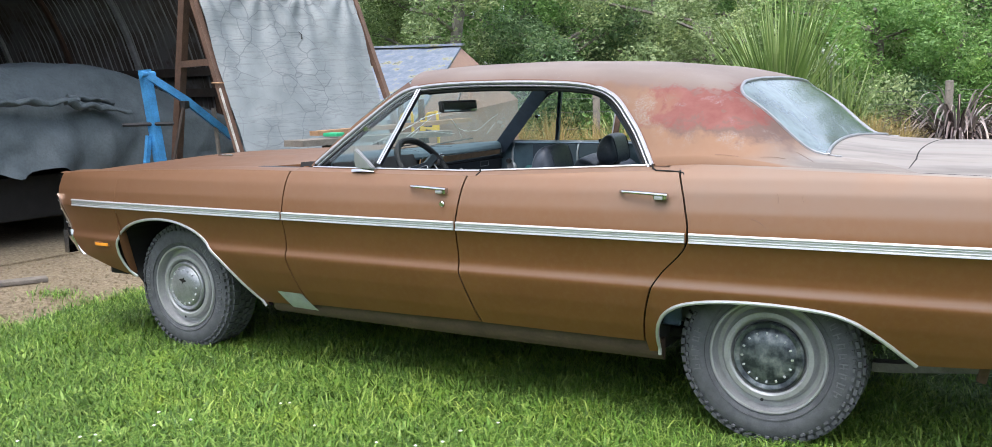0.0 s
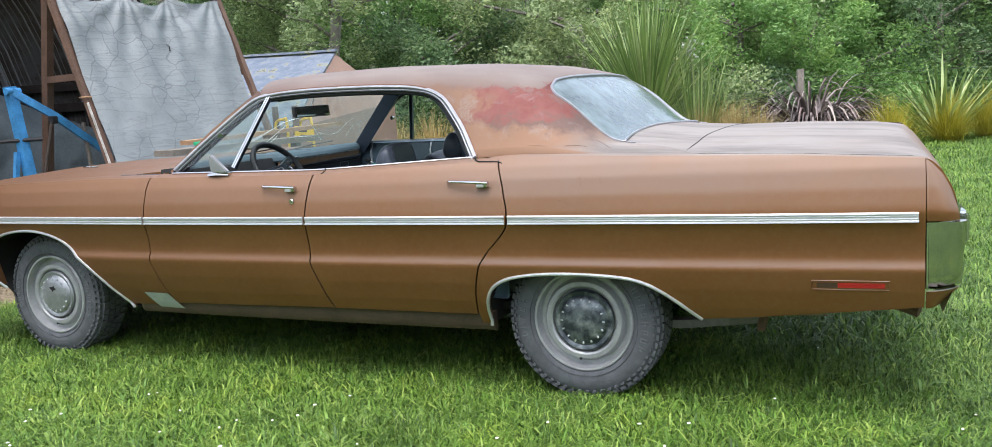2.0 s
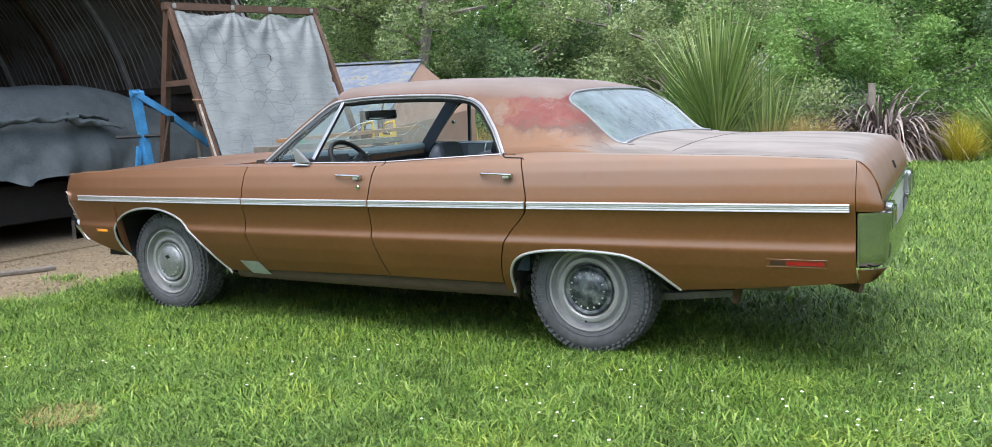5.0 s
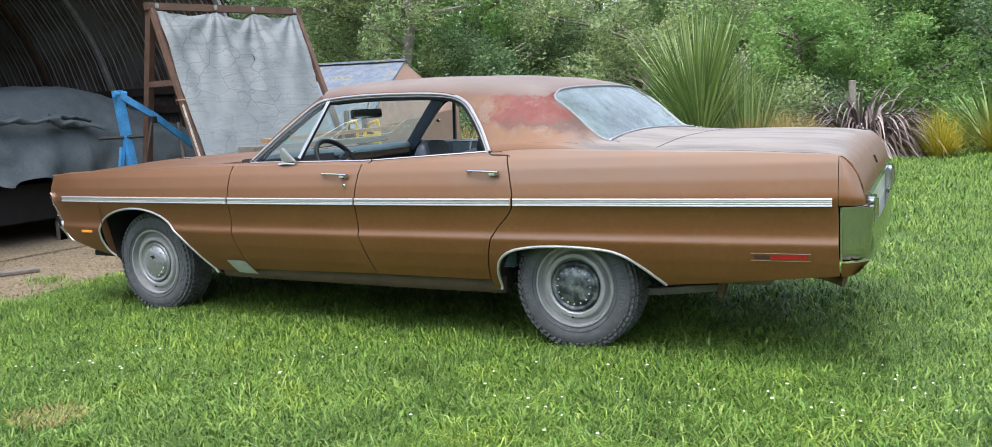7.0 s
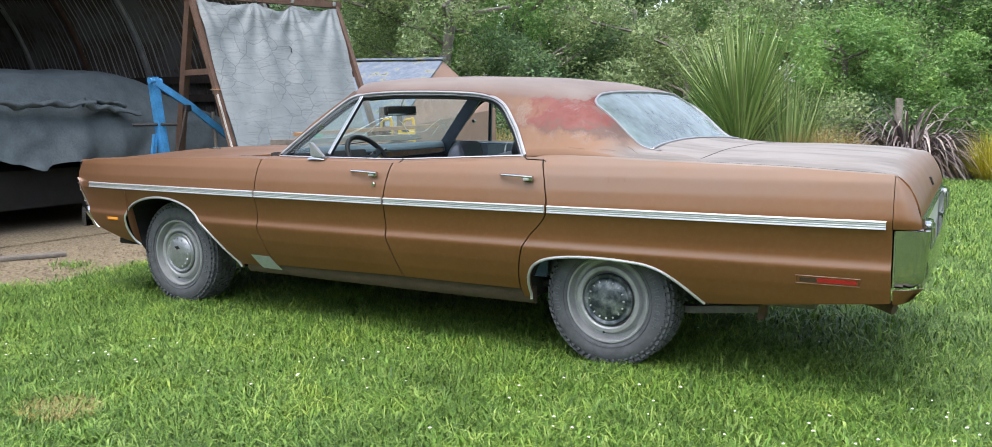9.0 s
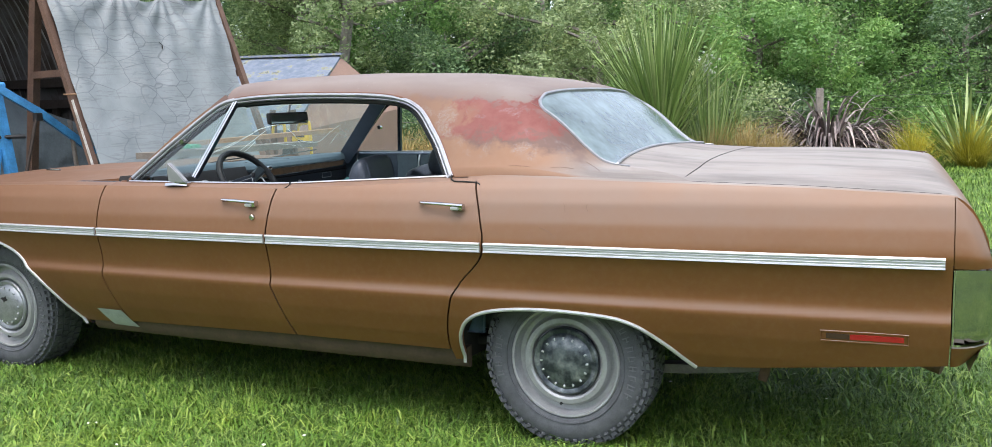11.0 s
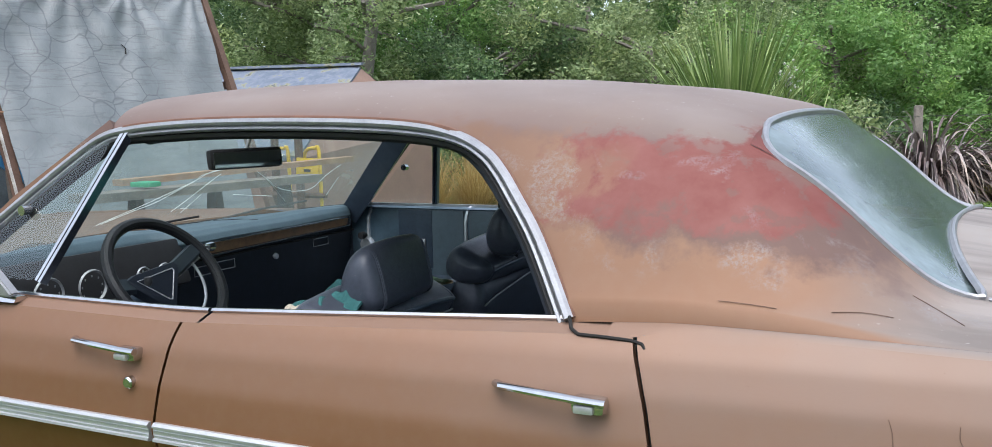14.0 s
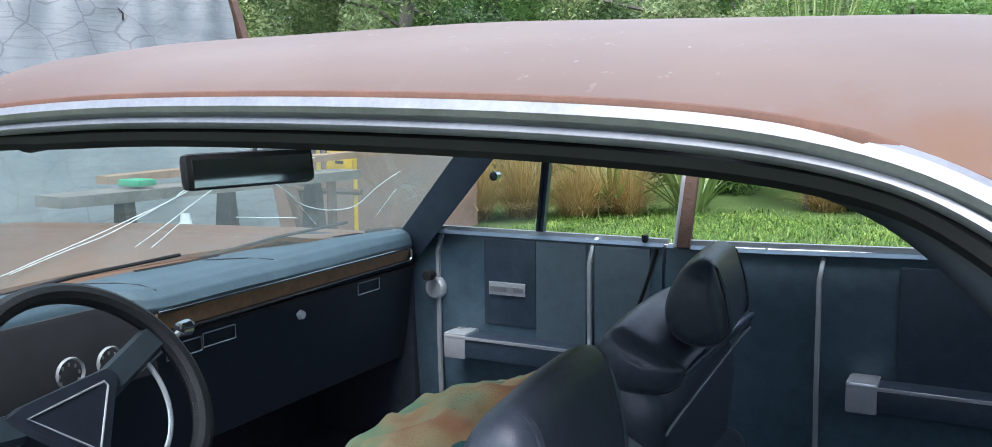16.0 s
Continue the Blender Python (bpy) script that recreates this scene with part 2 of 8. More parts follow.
# hardly seen; its pale tone is added to bounce light into the cabin
M["lining"] = plain("grey_headlining", (0.22, 0.23, 0.235), 0.9, 0, 0.1, 20)
M["wood"] = plain("wood_grain_strip", (0.21, 0.125, 0.065), 0.45, 0, 0.4, 30)
M["red_lens"] = plain("red_lens", (0.36, 0.018, 0.018), 0.25, 0, 0.15, 30)
M["amber"] = plain("amber_lens", (0.75, 0.28, 0.03), 0.25, 0, 0.15, 30)
M["primer_grey"] = plain("pale_green_primer", (0.30, 0.34, 0.30), 0.7, 0, 0.25, 10)
M["teal_cloth"] = plain("teal_towel", (0.035, 0.13, 0.125), 0.95, 0, 0.3, 20, 0.4)
M["cream_cloth"] = plain("cream_fleece", (0.62, 0.55, 0.43), 0.95, 0, 0.2, 40, 0.8)
M["plate"] = plain("pale_panel", (0.55, 0.55, 0.53), 0.4, 0.3, 0.12, 10)


def towel_mat():
    q = Mat("striped_pastel_towel", 0.95)
    f = q.ramp(q.noise(4.5, 2), [(0.36, (0.60, 0.28, 0.13)), (0.46, (0.62, 0.44, 0.22)), (0.56, (0.30, 0.45, 0.24)), (0.68, (0.52, 0.55, 0.33))])
    q.color(f)
    q.bump(q.noise(300, 2), 0.5, 0.004)
    return q.m


M["towel"] = towel_mat()


def ground_mat():
    """Earth and turf under the grass; bare sandy gravel before the shed."""
    q = Mat("lawn_soil", 0.95)
    q.world_co()
    x, y, z = q.sep()
    turf = q.mix(q.ramp(q.noise(1.3, 5), [(0.3, (0, 0, 0)), (0.7, (1, 1, 1))]), (0.07, 0.125, 0.02), (0.12, 0.20, 0.035))
    turf = q.mix(q.ramp(q.noise(60, 4), [(0.35, (0, 0, 0)), (0.75, (1, 1, 1))]), turf, (0.03, 0.05, 0.01))
    q.color(turf)
    q.bump(q.noise(80, 4), 0.6, 0.02)
    return q.m


def gravel_mat():
    q = Mat("sandy_gravel", 0.95)
    q.world_co()
    sand = q.mix(q.ramp(q.noise(1.5, 6), [(0.3, (0, 0, 0)), (0.7, (1, 1, 1))]), (0.17, 0.125, 0.072), (0.30, 0.225, 0.14))
    speck = q.mix(q.ramp(q.noise(34, 6, 0.8), [(0.38, (0, 0, 0)), (0.62, (1, 1, 1))]), (0.05, 0.038, 0.024), (0.40, 0.33, 0.22))
    q.color(q.mix(0.55, sand, speck))
    q.bump(q.mix(0.5, q.noise(45, 5, 0.7), q.noise(9, 4)), 1.0, 0.04)
    return q.m


def leaf_mat(name, a, b, c=None, rough=0.5, trans=0.45, patch=0.9):
    """Leaves, varied leaf by leaf."""
    q = Mat(name, rough)
    f = q.math("FRACT", q.math("ADD", q.island(), q.random()))
    col = q.ramp(f, [(0.0, a), (0.6, b), (1.0, c or b)])
    big = q.ramp(q.noise(patch, 5, 0.65), [(0.32, (0.66, 0.68, 0.66)), (0.52, (1, 1, 1)), (0.70, (1.25, 1.1, 0.82))])
    m = q.n.new("ShaderNodeMix")
    m.data_type, m.blend_type = "RGBA", "MULTIPLY"
    m.inputs[0].default_value = 1.0
    q.l.new(col, m.inputs[6])
    q.l.new(big, m.inputs[7])
    q.color(m.outputs[2])
    if trans:
        t = q.n.new("ShaderNodeBsdfTranslucent")
        q.l.new(m.outputs[2], t.inputs[0])
        s = q.n.new("ShaderNodeMixShader")
        s.inputs[0].default_value = trans
        q.l.new(q.b.outputs[0], s.inputs[1])
        q.l.new(t.outputs[0], s.inputs[2])
        q.l.new(s.outputs[0], q.n["Material Output"].inputs["Surface"])
    return q.m


M["soil"] = ground_mat()
M["gravel"] = gravel_mat()
M["grass"] = leaf_mat("grass_blades", (0.044, 0.096, 0.016), (0.145, 0.280, 0.036), (0.35, 0.46, 0.115), 0.48, 0.22, 1.7)
M["straw"] = leaf_mat("dry_grass", (0.26, 0.20, 0.07), (0.40, 0.33, 0.14), (0.50, 0.44, 0.22), 0.7, 0.2)
M["daisy"] = plain("white_petals", (0.8, 0.8, 0.76), 0.7, 0, 0.05, 30)
M["leaf_a"] = leaf_mat("mid_green_leaves", (0.060, 0.130, 0.036), (0.160, 0.29, 0.080), (0.25, 0.375, 0.125))
M["leaf_b"] = leaf_mat("dark_green_leaves", (0.056, 0.110, 0.044), (0.152, 0.25, 0.105), (0.245, 0.345, 0.16))
M["leaf_c"] = leaf_mat("olive_leaves", (0.15, 0.215, 0.088), (0.32, 0.415, 0.185), (0.50, 0.58, 0.30))
M["leaf_d"] = leaf_mat("fresh_green_leaves", (0.12, 0.245, 0.060), (0.22, 0.385, 0.11), (0.33, 0.49, 0.175))
M["flax"] = leaf_mat("flax_blades", (0.125, 0.20, 0.055), (0.24, 0.335, 0.10), (0.42, 0.49, 0.21), 0.45, 0.15)
M["purple"] = leaf_mat("dusky_purple_blades", (0.055, 0.040, 0.040), (0.155, 0.115, 0.11), (0.42, 0.37, 0.35), 0.45, 0.1)
M["tussock"] = leaf_mat("golden_tussock", (0.29, 0.20, 0.07), (0.45, 0.34, 0.13), (0.56, 0.46, 0.22), 0.6, 0.2)
M["tussock_y"] = leaf_mat("yellow_green_tussock", (0.26, 0.25, 0.025), (0.47, 0.42, 0.04), (0.60, 0.52, 0.09), 0.6, 0.2)
M["bark"] = plain("grey_bark", (0.19, 0.17, 0.145), 0.95, 0, 0.5, 8, 0.8)
M["post_wood"] = plain("weathered_post", (0.19, 0.165, 0.14), 0.95, 0, 0.4, 9, 0.6)
M["timber"] = plain("rusty_brown_steel", (0.115, 0.066, 0.045), 0.8, 0, 0.4, 7, 0.4)
M["raw_timber"] = plain("raw_timber", (0.34, 0.20, 0.11), 0.85, 0, 0.3, 8, 0.3)
M["dark_timber"] = plain("old_dark_timber", (0.045, 0.033, 0.026), 0.9, 0, 0.4, 7, 0.4)
M["blue"] = plain("blue_hoist_paint", (0.060, 0.245, 0.50), 0.45, 0, 0.45, 9, 0.15)
M["cover"] = plain("grey_car_cover", (0.076, 0.094, 0.103), 0.72, 0, 0.35, 5, 0.7)
M["yellow"] = plain("yellow_paint", (0.78, 0.50, 0.02), 0.5, 0, 0.15, 12)
M["brown_wall"] = plain("pinkish_brown_board", (0.30, 0.19, 0.145), 0.85, 0, 0.15, 5, 0.1)
M["white"] = plain("white_plastic", (0.8, 0.82, 0.8), 0.5, 0, 0.06, 10)
M["green_tape"] = plain("green_strap", (0.03, 0.35, 0.16), 0.6, 0, 0.15, 20)


def corrugated_mat():
    q = Mat("rusty_corrugated_iron", 0.6, 0.35)
    r = q.ramp(q.noise(2.2, 7, 0.7), [(0.42, (0.13, 0.12, 0.115)), (0.55, (0.075, 0.055, 0.045)), (0.7, (0.045, 0.030, 0.022))])
    # worn: grazing skylight on the sheets' crests, painted as broken pale stripes
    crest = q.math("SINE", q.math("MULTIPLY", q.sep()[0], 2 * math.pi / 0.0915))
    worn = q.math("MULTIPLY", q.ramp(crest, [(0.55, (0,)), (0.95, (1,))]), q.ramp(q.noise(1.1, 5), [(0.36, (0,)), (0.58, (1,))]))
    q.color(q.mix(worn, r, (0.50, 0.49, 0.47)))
    q.bump(q.noise(30, 4), 0.2, 0.01)
    return q.m


M["iron"] = corrugated_mat()


def tarp_mat():
    q = Mat("silver_grey_tarp", 0.55)
    q.world_co()
    c = q.mix(q.ramp(q.noise(2.2, 6), [(0.3, (0, 0, 0)), (0.7, (1, 1, 1))]), (0.132, 0.150, 0.154), (0.200, 0.220, 0.222))
    # creases painted into the tone as thin grey lines
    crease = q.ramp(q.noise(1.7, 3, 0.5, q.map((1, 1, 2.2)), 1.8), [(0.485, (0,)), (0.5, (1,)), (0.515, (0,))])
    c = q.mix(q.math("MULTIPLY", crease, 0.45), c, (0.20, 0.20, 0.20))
    vor = q.n.new("ShaderNodeTexVoronoi")
    vor.feature = "DISTANCE_TO_EDGE"
    vor.inputs["Scale"].default_value = 5.5
    warp = q.n.new("ShaderNodeMix")
    warp.data_type = "VECTOR"
    warp.inputs[0].default_value = 0.10
    wobble = q.n.new("ShaderNodeTexNoise")
    wobble.inputs["Scale"].default_value = 4.0
    q.l.new(q.co, wobble.inputs["Vector"])
    q.l.new(q.co, warp.inputs[4])
    q.l.new(wobble.outputs["Color"], warp.inputs[5])
    q.l.new(warp.outputs[1], vor.inputs["Vector"])
    # shade in the network of wrinkles, painted as dark lines
    net_shade = q.math("MULTIPLY", q.ramp(vor.outputs["Distance"], [(0.0, (1,)), (0.030, (0,))]), q.ramp(q.noise(1.4, 3), [(0.36, (0,)), (0.54, (1,))]))
    c = q.mix(q.math("MULTIPLY", net_shade, 0.85), c, (0.085, 0.09, 0.098))
    # long level wrinkles of the folded sheet, their shade painted as dark lines
    wrinkle_shade = q.ramp(q.noise(1.0, 4, 0.55, q.map((1.6, 1.6, 20)), 0.5), [(0.47, (0,)), (0.5, (1,)), (0.53, (0,))])
    c = q.mix(q.math("MULTIPLY", wrinkle_shade, 0.45), c, (0.085, 0.09, 0.095))
    q.color(c)
    q.bump(q.noise(9, 5, 0.6, None, 1.2), 0.34, 0.025)
    return q.m


M["tarp"] = tarp_mat()
M["flaked_paint"] = plain("flaking_white_paint", (0.42, 0.40, 0.37), 0.8, 0, 0.6, 18, 0.4)


def slate_mat():
    q = Mat("flaking_blue_roof_felt", 0.8)
    f = q.noise(6, 8, 0.7, q.map((1, 1, 1.6)))
    q.color(q.ramp(f, [(0.40, (0.10, 0.125, 0.165)), (0.56, (0.155, 0.18, 0.225)), (0.60, (0.24, 0.23, 0.12)), (0.66, (0.06, 0.07, 0.085))]))
    q.bump(f, 0.3, 0.02)
    return q.m


M["slate"] = slate_mat()

# ---- geometry helpers ----
PLACE = {}


def thing(name, at=(0, 0, 0), label="", category="", group="", kind=""):
    """An Empty at the base of a thing."""
    ob = new(name)
    ob.location = at
    ob.empty_display_size = 0.1
    PLACE[ob] = Vector(at)
    return tagged(ob, label, category, group, kind)


def finish(bm, mat, name, smooth=35):
    bmesh.ops.recalc_face_normals(bm, faces=bm.faces)
    me = bpy.data.meshes.new(name)
    bm.to_mesh(me)
    bm.free()
    if smooth:
        me.polygons.foreach_set("use_smooth", [True] * len(me.polygons))
        me.set_sharp_from_angle(angle=radians(smooth))
    if mat:
        me.materials.append(mat)
    return me


def part(name, bm, mat, parent=None, label="", smooth=35):
    """One mesh object, its vertices given in world space, under a thing or a part, two levels deep at most."""
    while parent is not None and parent.parent is not None and parent.parent.parent is not None:
        parent = parent.parent
    if parent is not None:
        bmesh.ops.translate(bm, verts=bm.verts, vec=-PLACE[parent])
    ob = new(name, finish(bm, mat, name, smooth))
    if parent is not None:
        ob.parent = parent
        PLACE[ob] = PLACE[parent]
    else:
        PLACE[ob] = Vector((0, 0, 0))
    return tagged(ob, label)


def box(c, s, bevel=0.0, turn=None, segs=2):
    bm = bmesh.new()
    bmesh.ops.create_cube(bm, size=1)
    bmesh.ops.scale(bm, verts=bm.verts, vec=s)
    if bevel:
        bmesh.ops.bevel(bm, geom=bm.edges[:], offset=bevel, segments=segs, profile=0.6, affect="EDGES")
    if turn is not None:
        bmesh.ops.rotate(bm, verts=bm.verts, cent=(0, 0, 0), matrix=Euler([radians(a) for a in turn]).to_matrix())
    bmesh.ops.translate(bm, verts=bm.verts, vec=c)
    return bm


def join(*bms):
    out = bmesh.new()
    for b in bms:
        me = bpy.data.meshes.new("tmp")
        b.to_mesh(me)
        b.free()
        out.from_mesh(me)
        bpy.data.meshes.remove(me)
    return out


def sweep(path, prof, up=(0, 0, 1), closed=False, cap=True):
    """A profile (side, up) carried along a path of points."""
    path = [Vector(p) for p in path]
    bm, rings, n = bmesh.new(), [], len(path)
    for i, p in enumerate(path):
        a = path[(i - 1) % n] if (i or closed) else path[i]
        b = path[(i + 1) % n] if (i < n - 1 or closed) else path[i]
        d = (b - a).normalized()
        u = Vector(up[i]) if isinstance(up, list) else Vector(up)
        s = d.cross(u).normalized()
        u = s.cross(d).normalized()
        rings.append([bm.verts.new(p + s * q[0] + u * q[1]) for q in prof])
    m = len(prof)
    for i in range(n if closed else n - 1):
        for j in range(m):
            r, t = rings[i], rings[(i + 1) % n]
            bm.faces.new((r[j], r[(j + 1) % m], t[(j + 1) % m], t[j]))
    if cap and not closed:
        bm.faces.new(rings[0])
        bm.faces.new(rings[-1])
    return bm


def ring(r, n=10, ry=None):
    return [(r * math.cos(2 * math.pi * k / n), (ry or r) * math.sin(2 * math.pi * k / n)) for k in range(n)]


def tube(path, r, n=8):
    path = [Vector(p) for p in path]
    d = (path[-1] - path[0]).normalized()
    up = (0, 0, 1) if abs(d.z) < 0.8 else (0, 1, 0)
    return sweep(path, ring(r, n), up)


def smooth_path(pts, n=8, closed=False):
    """A Catmull-Rom curve through the points."""
    pts = [Vector(p) for p in pts]
    out, m = [], len(pts)
    for i in range(m if closed else m - 1):
        if closed:
            p0, p1, p2, p3 = pts[i - 1], pts[i], pts[(i + 1) % m], pts[(i + 2) % m]
        else:
            p0, p1, p2, p3 = pts[max(i - 1, 0)], pts[i], pts[i + 1], pts[min(i + 2, m - 1)]
        for k in range(n):
            t = k / n
            out.append(0.5 * (2 * p1 + (p2 - p0) * t + (2 * p0 - 5 * p1 + 4 * p2 - p3) * t * t + (3 * p1 - p0 - 3 * p2 + p3) * t ** 3))
    if not closed:
        out.append(pts[-1])
    return out


def lathe(prof, n=48, axis="y", at=(0, 0, 0), start=0.0, arc=2 * math.pi):
    """A profile (radius, along) turned round an axis."""
    bm, rows = bmesh.new(), []
    full = arc > 6.28
    k_n = n if full else n + 1
    for k in range(k_n):
        a = start + arc * k / n
        row = []
        for r, h in prof:
            c, s = r * math.cos(a), r * math.sin(a)
            v = {"y": (c, h, s), "z": (c, s, h), "x": (h, c, s)}[axis]
            row.append(bm.verts.new(Vector(v) + Vector(at)))
        rows.append(row)
    for k in range(n):
        r, t = rows[k], rows[(k + 1) % k_n]
        for j in range(len(prof) - 1):
            bm.faces.new((r[j], r[j + 1], t[j + 1], t[j]))
    bmesh.ops.remove_doubles(bm, verts=bm.verts, dist=1e-5)
    return bm


def sheet(f, nu, nv, thick=0.0, flip=False):
    """A surface f(u, v), with a turned-in rim of the given depth (a vector)."""
    bm = bmesh.new()
    g = [[bm.verts.new(f(i / nu, j / nv)) for j in range(nv + 1)] for i in range(nu + 1)]
    for i in range(nu):
        for j in range(nv):
            bm.faces.new((g[i][j], g[i + 1][j], g[i + 1][j + 1], g[i][j + 1]))
    if thick:
        d = Vector(thick)
        edge = [(i, 0) for i in range(nu)] + [(nu, j) for j in range(nv)] + [(i, nv) for i in range(nu, 0, -1)] + [(0, j) for j in range(nv, 0, -1)]
        low = [bm.verts.new(g[i][j].co + d) for i, j in edge]
        for k in range(len(edge)):
            a, b = edge[k], edge[(k + 1) % len(edge)]
            bm.faces.new((g[a[0]][a[1]], g[b[0]][b[1]], low[(k + 1) % len(edge)], low[k]))
    return bm


def mirror_y(bm):
    for v in bm.verts:
        v.co.y = -v.co.y
    bmesh.ops.reverse_faces(bm, faces=bm.faces)
    return bm


def prism(pts, depth, axis="y", bevel=0.0):
    """A flat outline given depth. pts in the two other axes' order."""
    bm = bmesh.new()
    put = {"y": lambda p: (p[0], 0, p[1]), "x": lambda p: (0, p[0], p[1]), "z": lambda p: (p[0], p[1], 0)}[axis]
    f = bm.faces.new([bm.verts.new(put(p)) for p in pts])
    r = bmesh.ops.extrude_face_region(bm, geom=[f])
    d = {"y": (0, depth, 0), "x": (depth, 0, 0), "z": (0, 0, depth)}[axis]
    bmesh.ops.translate(bm, verts=[v for v in r["geom"] if isinstance(v, bmesh.types.BMVert)], vec=d)
    if bevel:
        bmesh.ops.recalc_face_normals(bm, faces=bm.faces)
        bmesh.ops.bevel(bm, geom=bm.edges[:], offset=bevel, segments=2, affect="EDGES")
    return bm


def move(bm, v):
    bmesh.ops.translate(bm, verts=bm.verts, vec=v)
    return bm


def turn(bm, deg, axis, cent=(0, 0, 0)):
    bmesh.ops.rotate(bm, verts=bm.verts, cent=cent, matrix=Matrix.Rotation(radians(deg), 3, axis))
    return bm

# ---- the car: x runs from the front axle to the rear, y across, z up ----
def lerp(a, b, t):
    return a + (b - a) * t


def table(xs, ys, blur=0.0):
    """A smooth function through a few numbers."""
    xs, ys = np.array(xs, float), np.array(ys, float)
    if blur:
        g = np.linspace(xs[0] - 3 * blur, xs[-1] + 3 * blur, 900)
        v = np.interp(g, xs, ys)
        k = np.exp(-0.5 * ((np.arange(-60, 61) * (g[1] - g[0])) / blur) ** 2)
        v = np.convolve(np.pad(v, 60, "edge"), k / k.sum(), "valid")
        xs, ys = g, v
    return lambda t: float(np.interp(t, xs, ys))


SIDE_IN = table([0.24, 0.30, 0.35, 0.42, 0.50, 0.560, 0.576, 0.584, 0.592, 0.604, 0.62, 0.645, 0.68, 0.72, 0.75, 0.775, 0.80, 0.86, 0.93, 0.98, 1.01, 1.035, 1.06],
                [0.195, 0.152, 0.116, 0.076, 0.043, 0.0265, 0.0225, 0.0215, 0.0235, 0.0285, 0.0315, 0.0305, 0.0245, 0.0150, 0.0065, 0.0, 0.002, 0.012, 0.033, 0.060, 0.088, 0.120, 0.165], 0.0035)


def half(x):
    w = 1.03 - 0.0112 * (x - 1.85) ** 2
    if x < -0.45:
        w -= 0.17 * (-0.45 - x) ** 2
    return w


def side_y(x, z):
    """Half the body's width at x and z."""
    rise = 0.005 + 0.006 * min(1.0, max(0.0, (z - 0.62) / 0.13))
    return half(x) - SIDE_IN(z - rise * (x - 1.8))


SHOULDER = table([-0.85, -0.75, -0.05, 0.52, 0.95, 1.85, 2.62, 2.70, 2.745, 2.80, 3.04, 3.43, 3.91, 4.34, 4.45], [0.915, 0.928, 0.956, 0.972, 0.974, 0.976, 1.012, 1.012, 1.014, 1.030, 1.025, 1.017, 1.006, 0.985, 0.94], 0.012)
# the front arch: its leading edge hooks back under the nose, then the curve runs rearwards
F_HOOK = table([0.33, 0.37, 0.395, 0.44, 0.50, 0.55, 0.617, 0.65], [-0.275, -0.303, -0.338, -0.366, -0.377, -0.372, -0.3365, -0.3355], 0.004)
F_ARCH = [(-0.338, 0.617), (-0.285, 0.649), (-0.214, 0.676), (-0.135, 0.695), (-0.052, 0.706), (0.02, 0.709), (0.093, 0.705), (0.17, 0.691), (0.247, 0.664), (0.305, 0.629), (0.359, 0.582), (0.43, 0.516), (0.495, 0.447), (0.56, 0.372), (0.61, 0.318), (0.625, 0.302)]
R_ARCH = [(2.650, 0.305), (2.655, 0.39), (2.676, 0.455), (2.715, 0.500), (2.785, 0.533), (2.91, 0.553), (3.08, 0.558), (3.26, 0.547), (3.345, 0.525), (3.40, 0.496), (3.468, 0.446), (3.52, 0.40), (3.550, 0.374)]
F_CURVE = [(p.x, p.y) for p in smooth_path([(a, b, 0) for a, b in F_ARCH], 6)]
R_CURVE = [(p.x, p.y) for p in smooth_path([(a, b, 0) for a, b in R_ARCH], 6)]
GAP1 = table([0.25, 0.33, 0.45, 0.56, 0.60, 0.68, 0.77, 0.87, 0.96, 0.99], [0.950, 0.922, 0.893, 0.866, 0.866, 0.873, 0.876, 0.879, 0.885, 0.900], 0.012)
GAP2 = table([0.25, 0.37, 0.493, 0.582, 0.70, 0.80, 0.89, 0.96, 0.98, 1.0], [1.900, 1.873, 1.845, 1.821, 1.822, 1.828, 1.839, 1.850, 1.857, 1.874], 0.008)
GAP3 = table([0.25, 0.375, 0.46, 0.511, 0.587, 0.645, 0.70, 0.738, 0.775, 0.825, 0.93, 1.00, 1.02], [2.602, 2.600, 2.616, 2.630, 2.655, 2.694, 2.752, 2.786, 2.800, 2.800, 2.776, 2.750, 2.742], 0.010)


NOSE = table([0.38, 0.43, 0.484, 0.54, 0.60, 0.70, 0.79, 0.805, 0.85, 0.90, 0.94], [-0.60, -0.665, -0.728, -0.772, -0.800, -0.832, -0.858, -0.888, -0.890, -0.876, -0.850], 0.005)


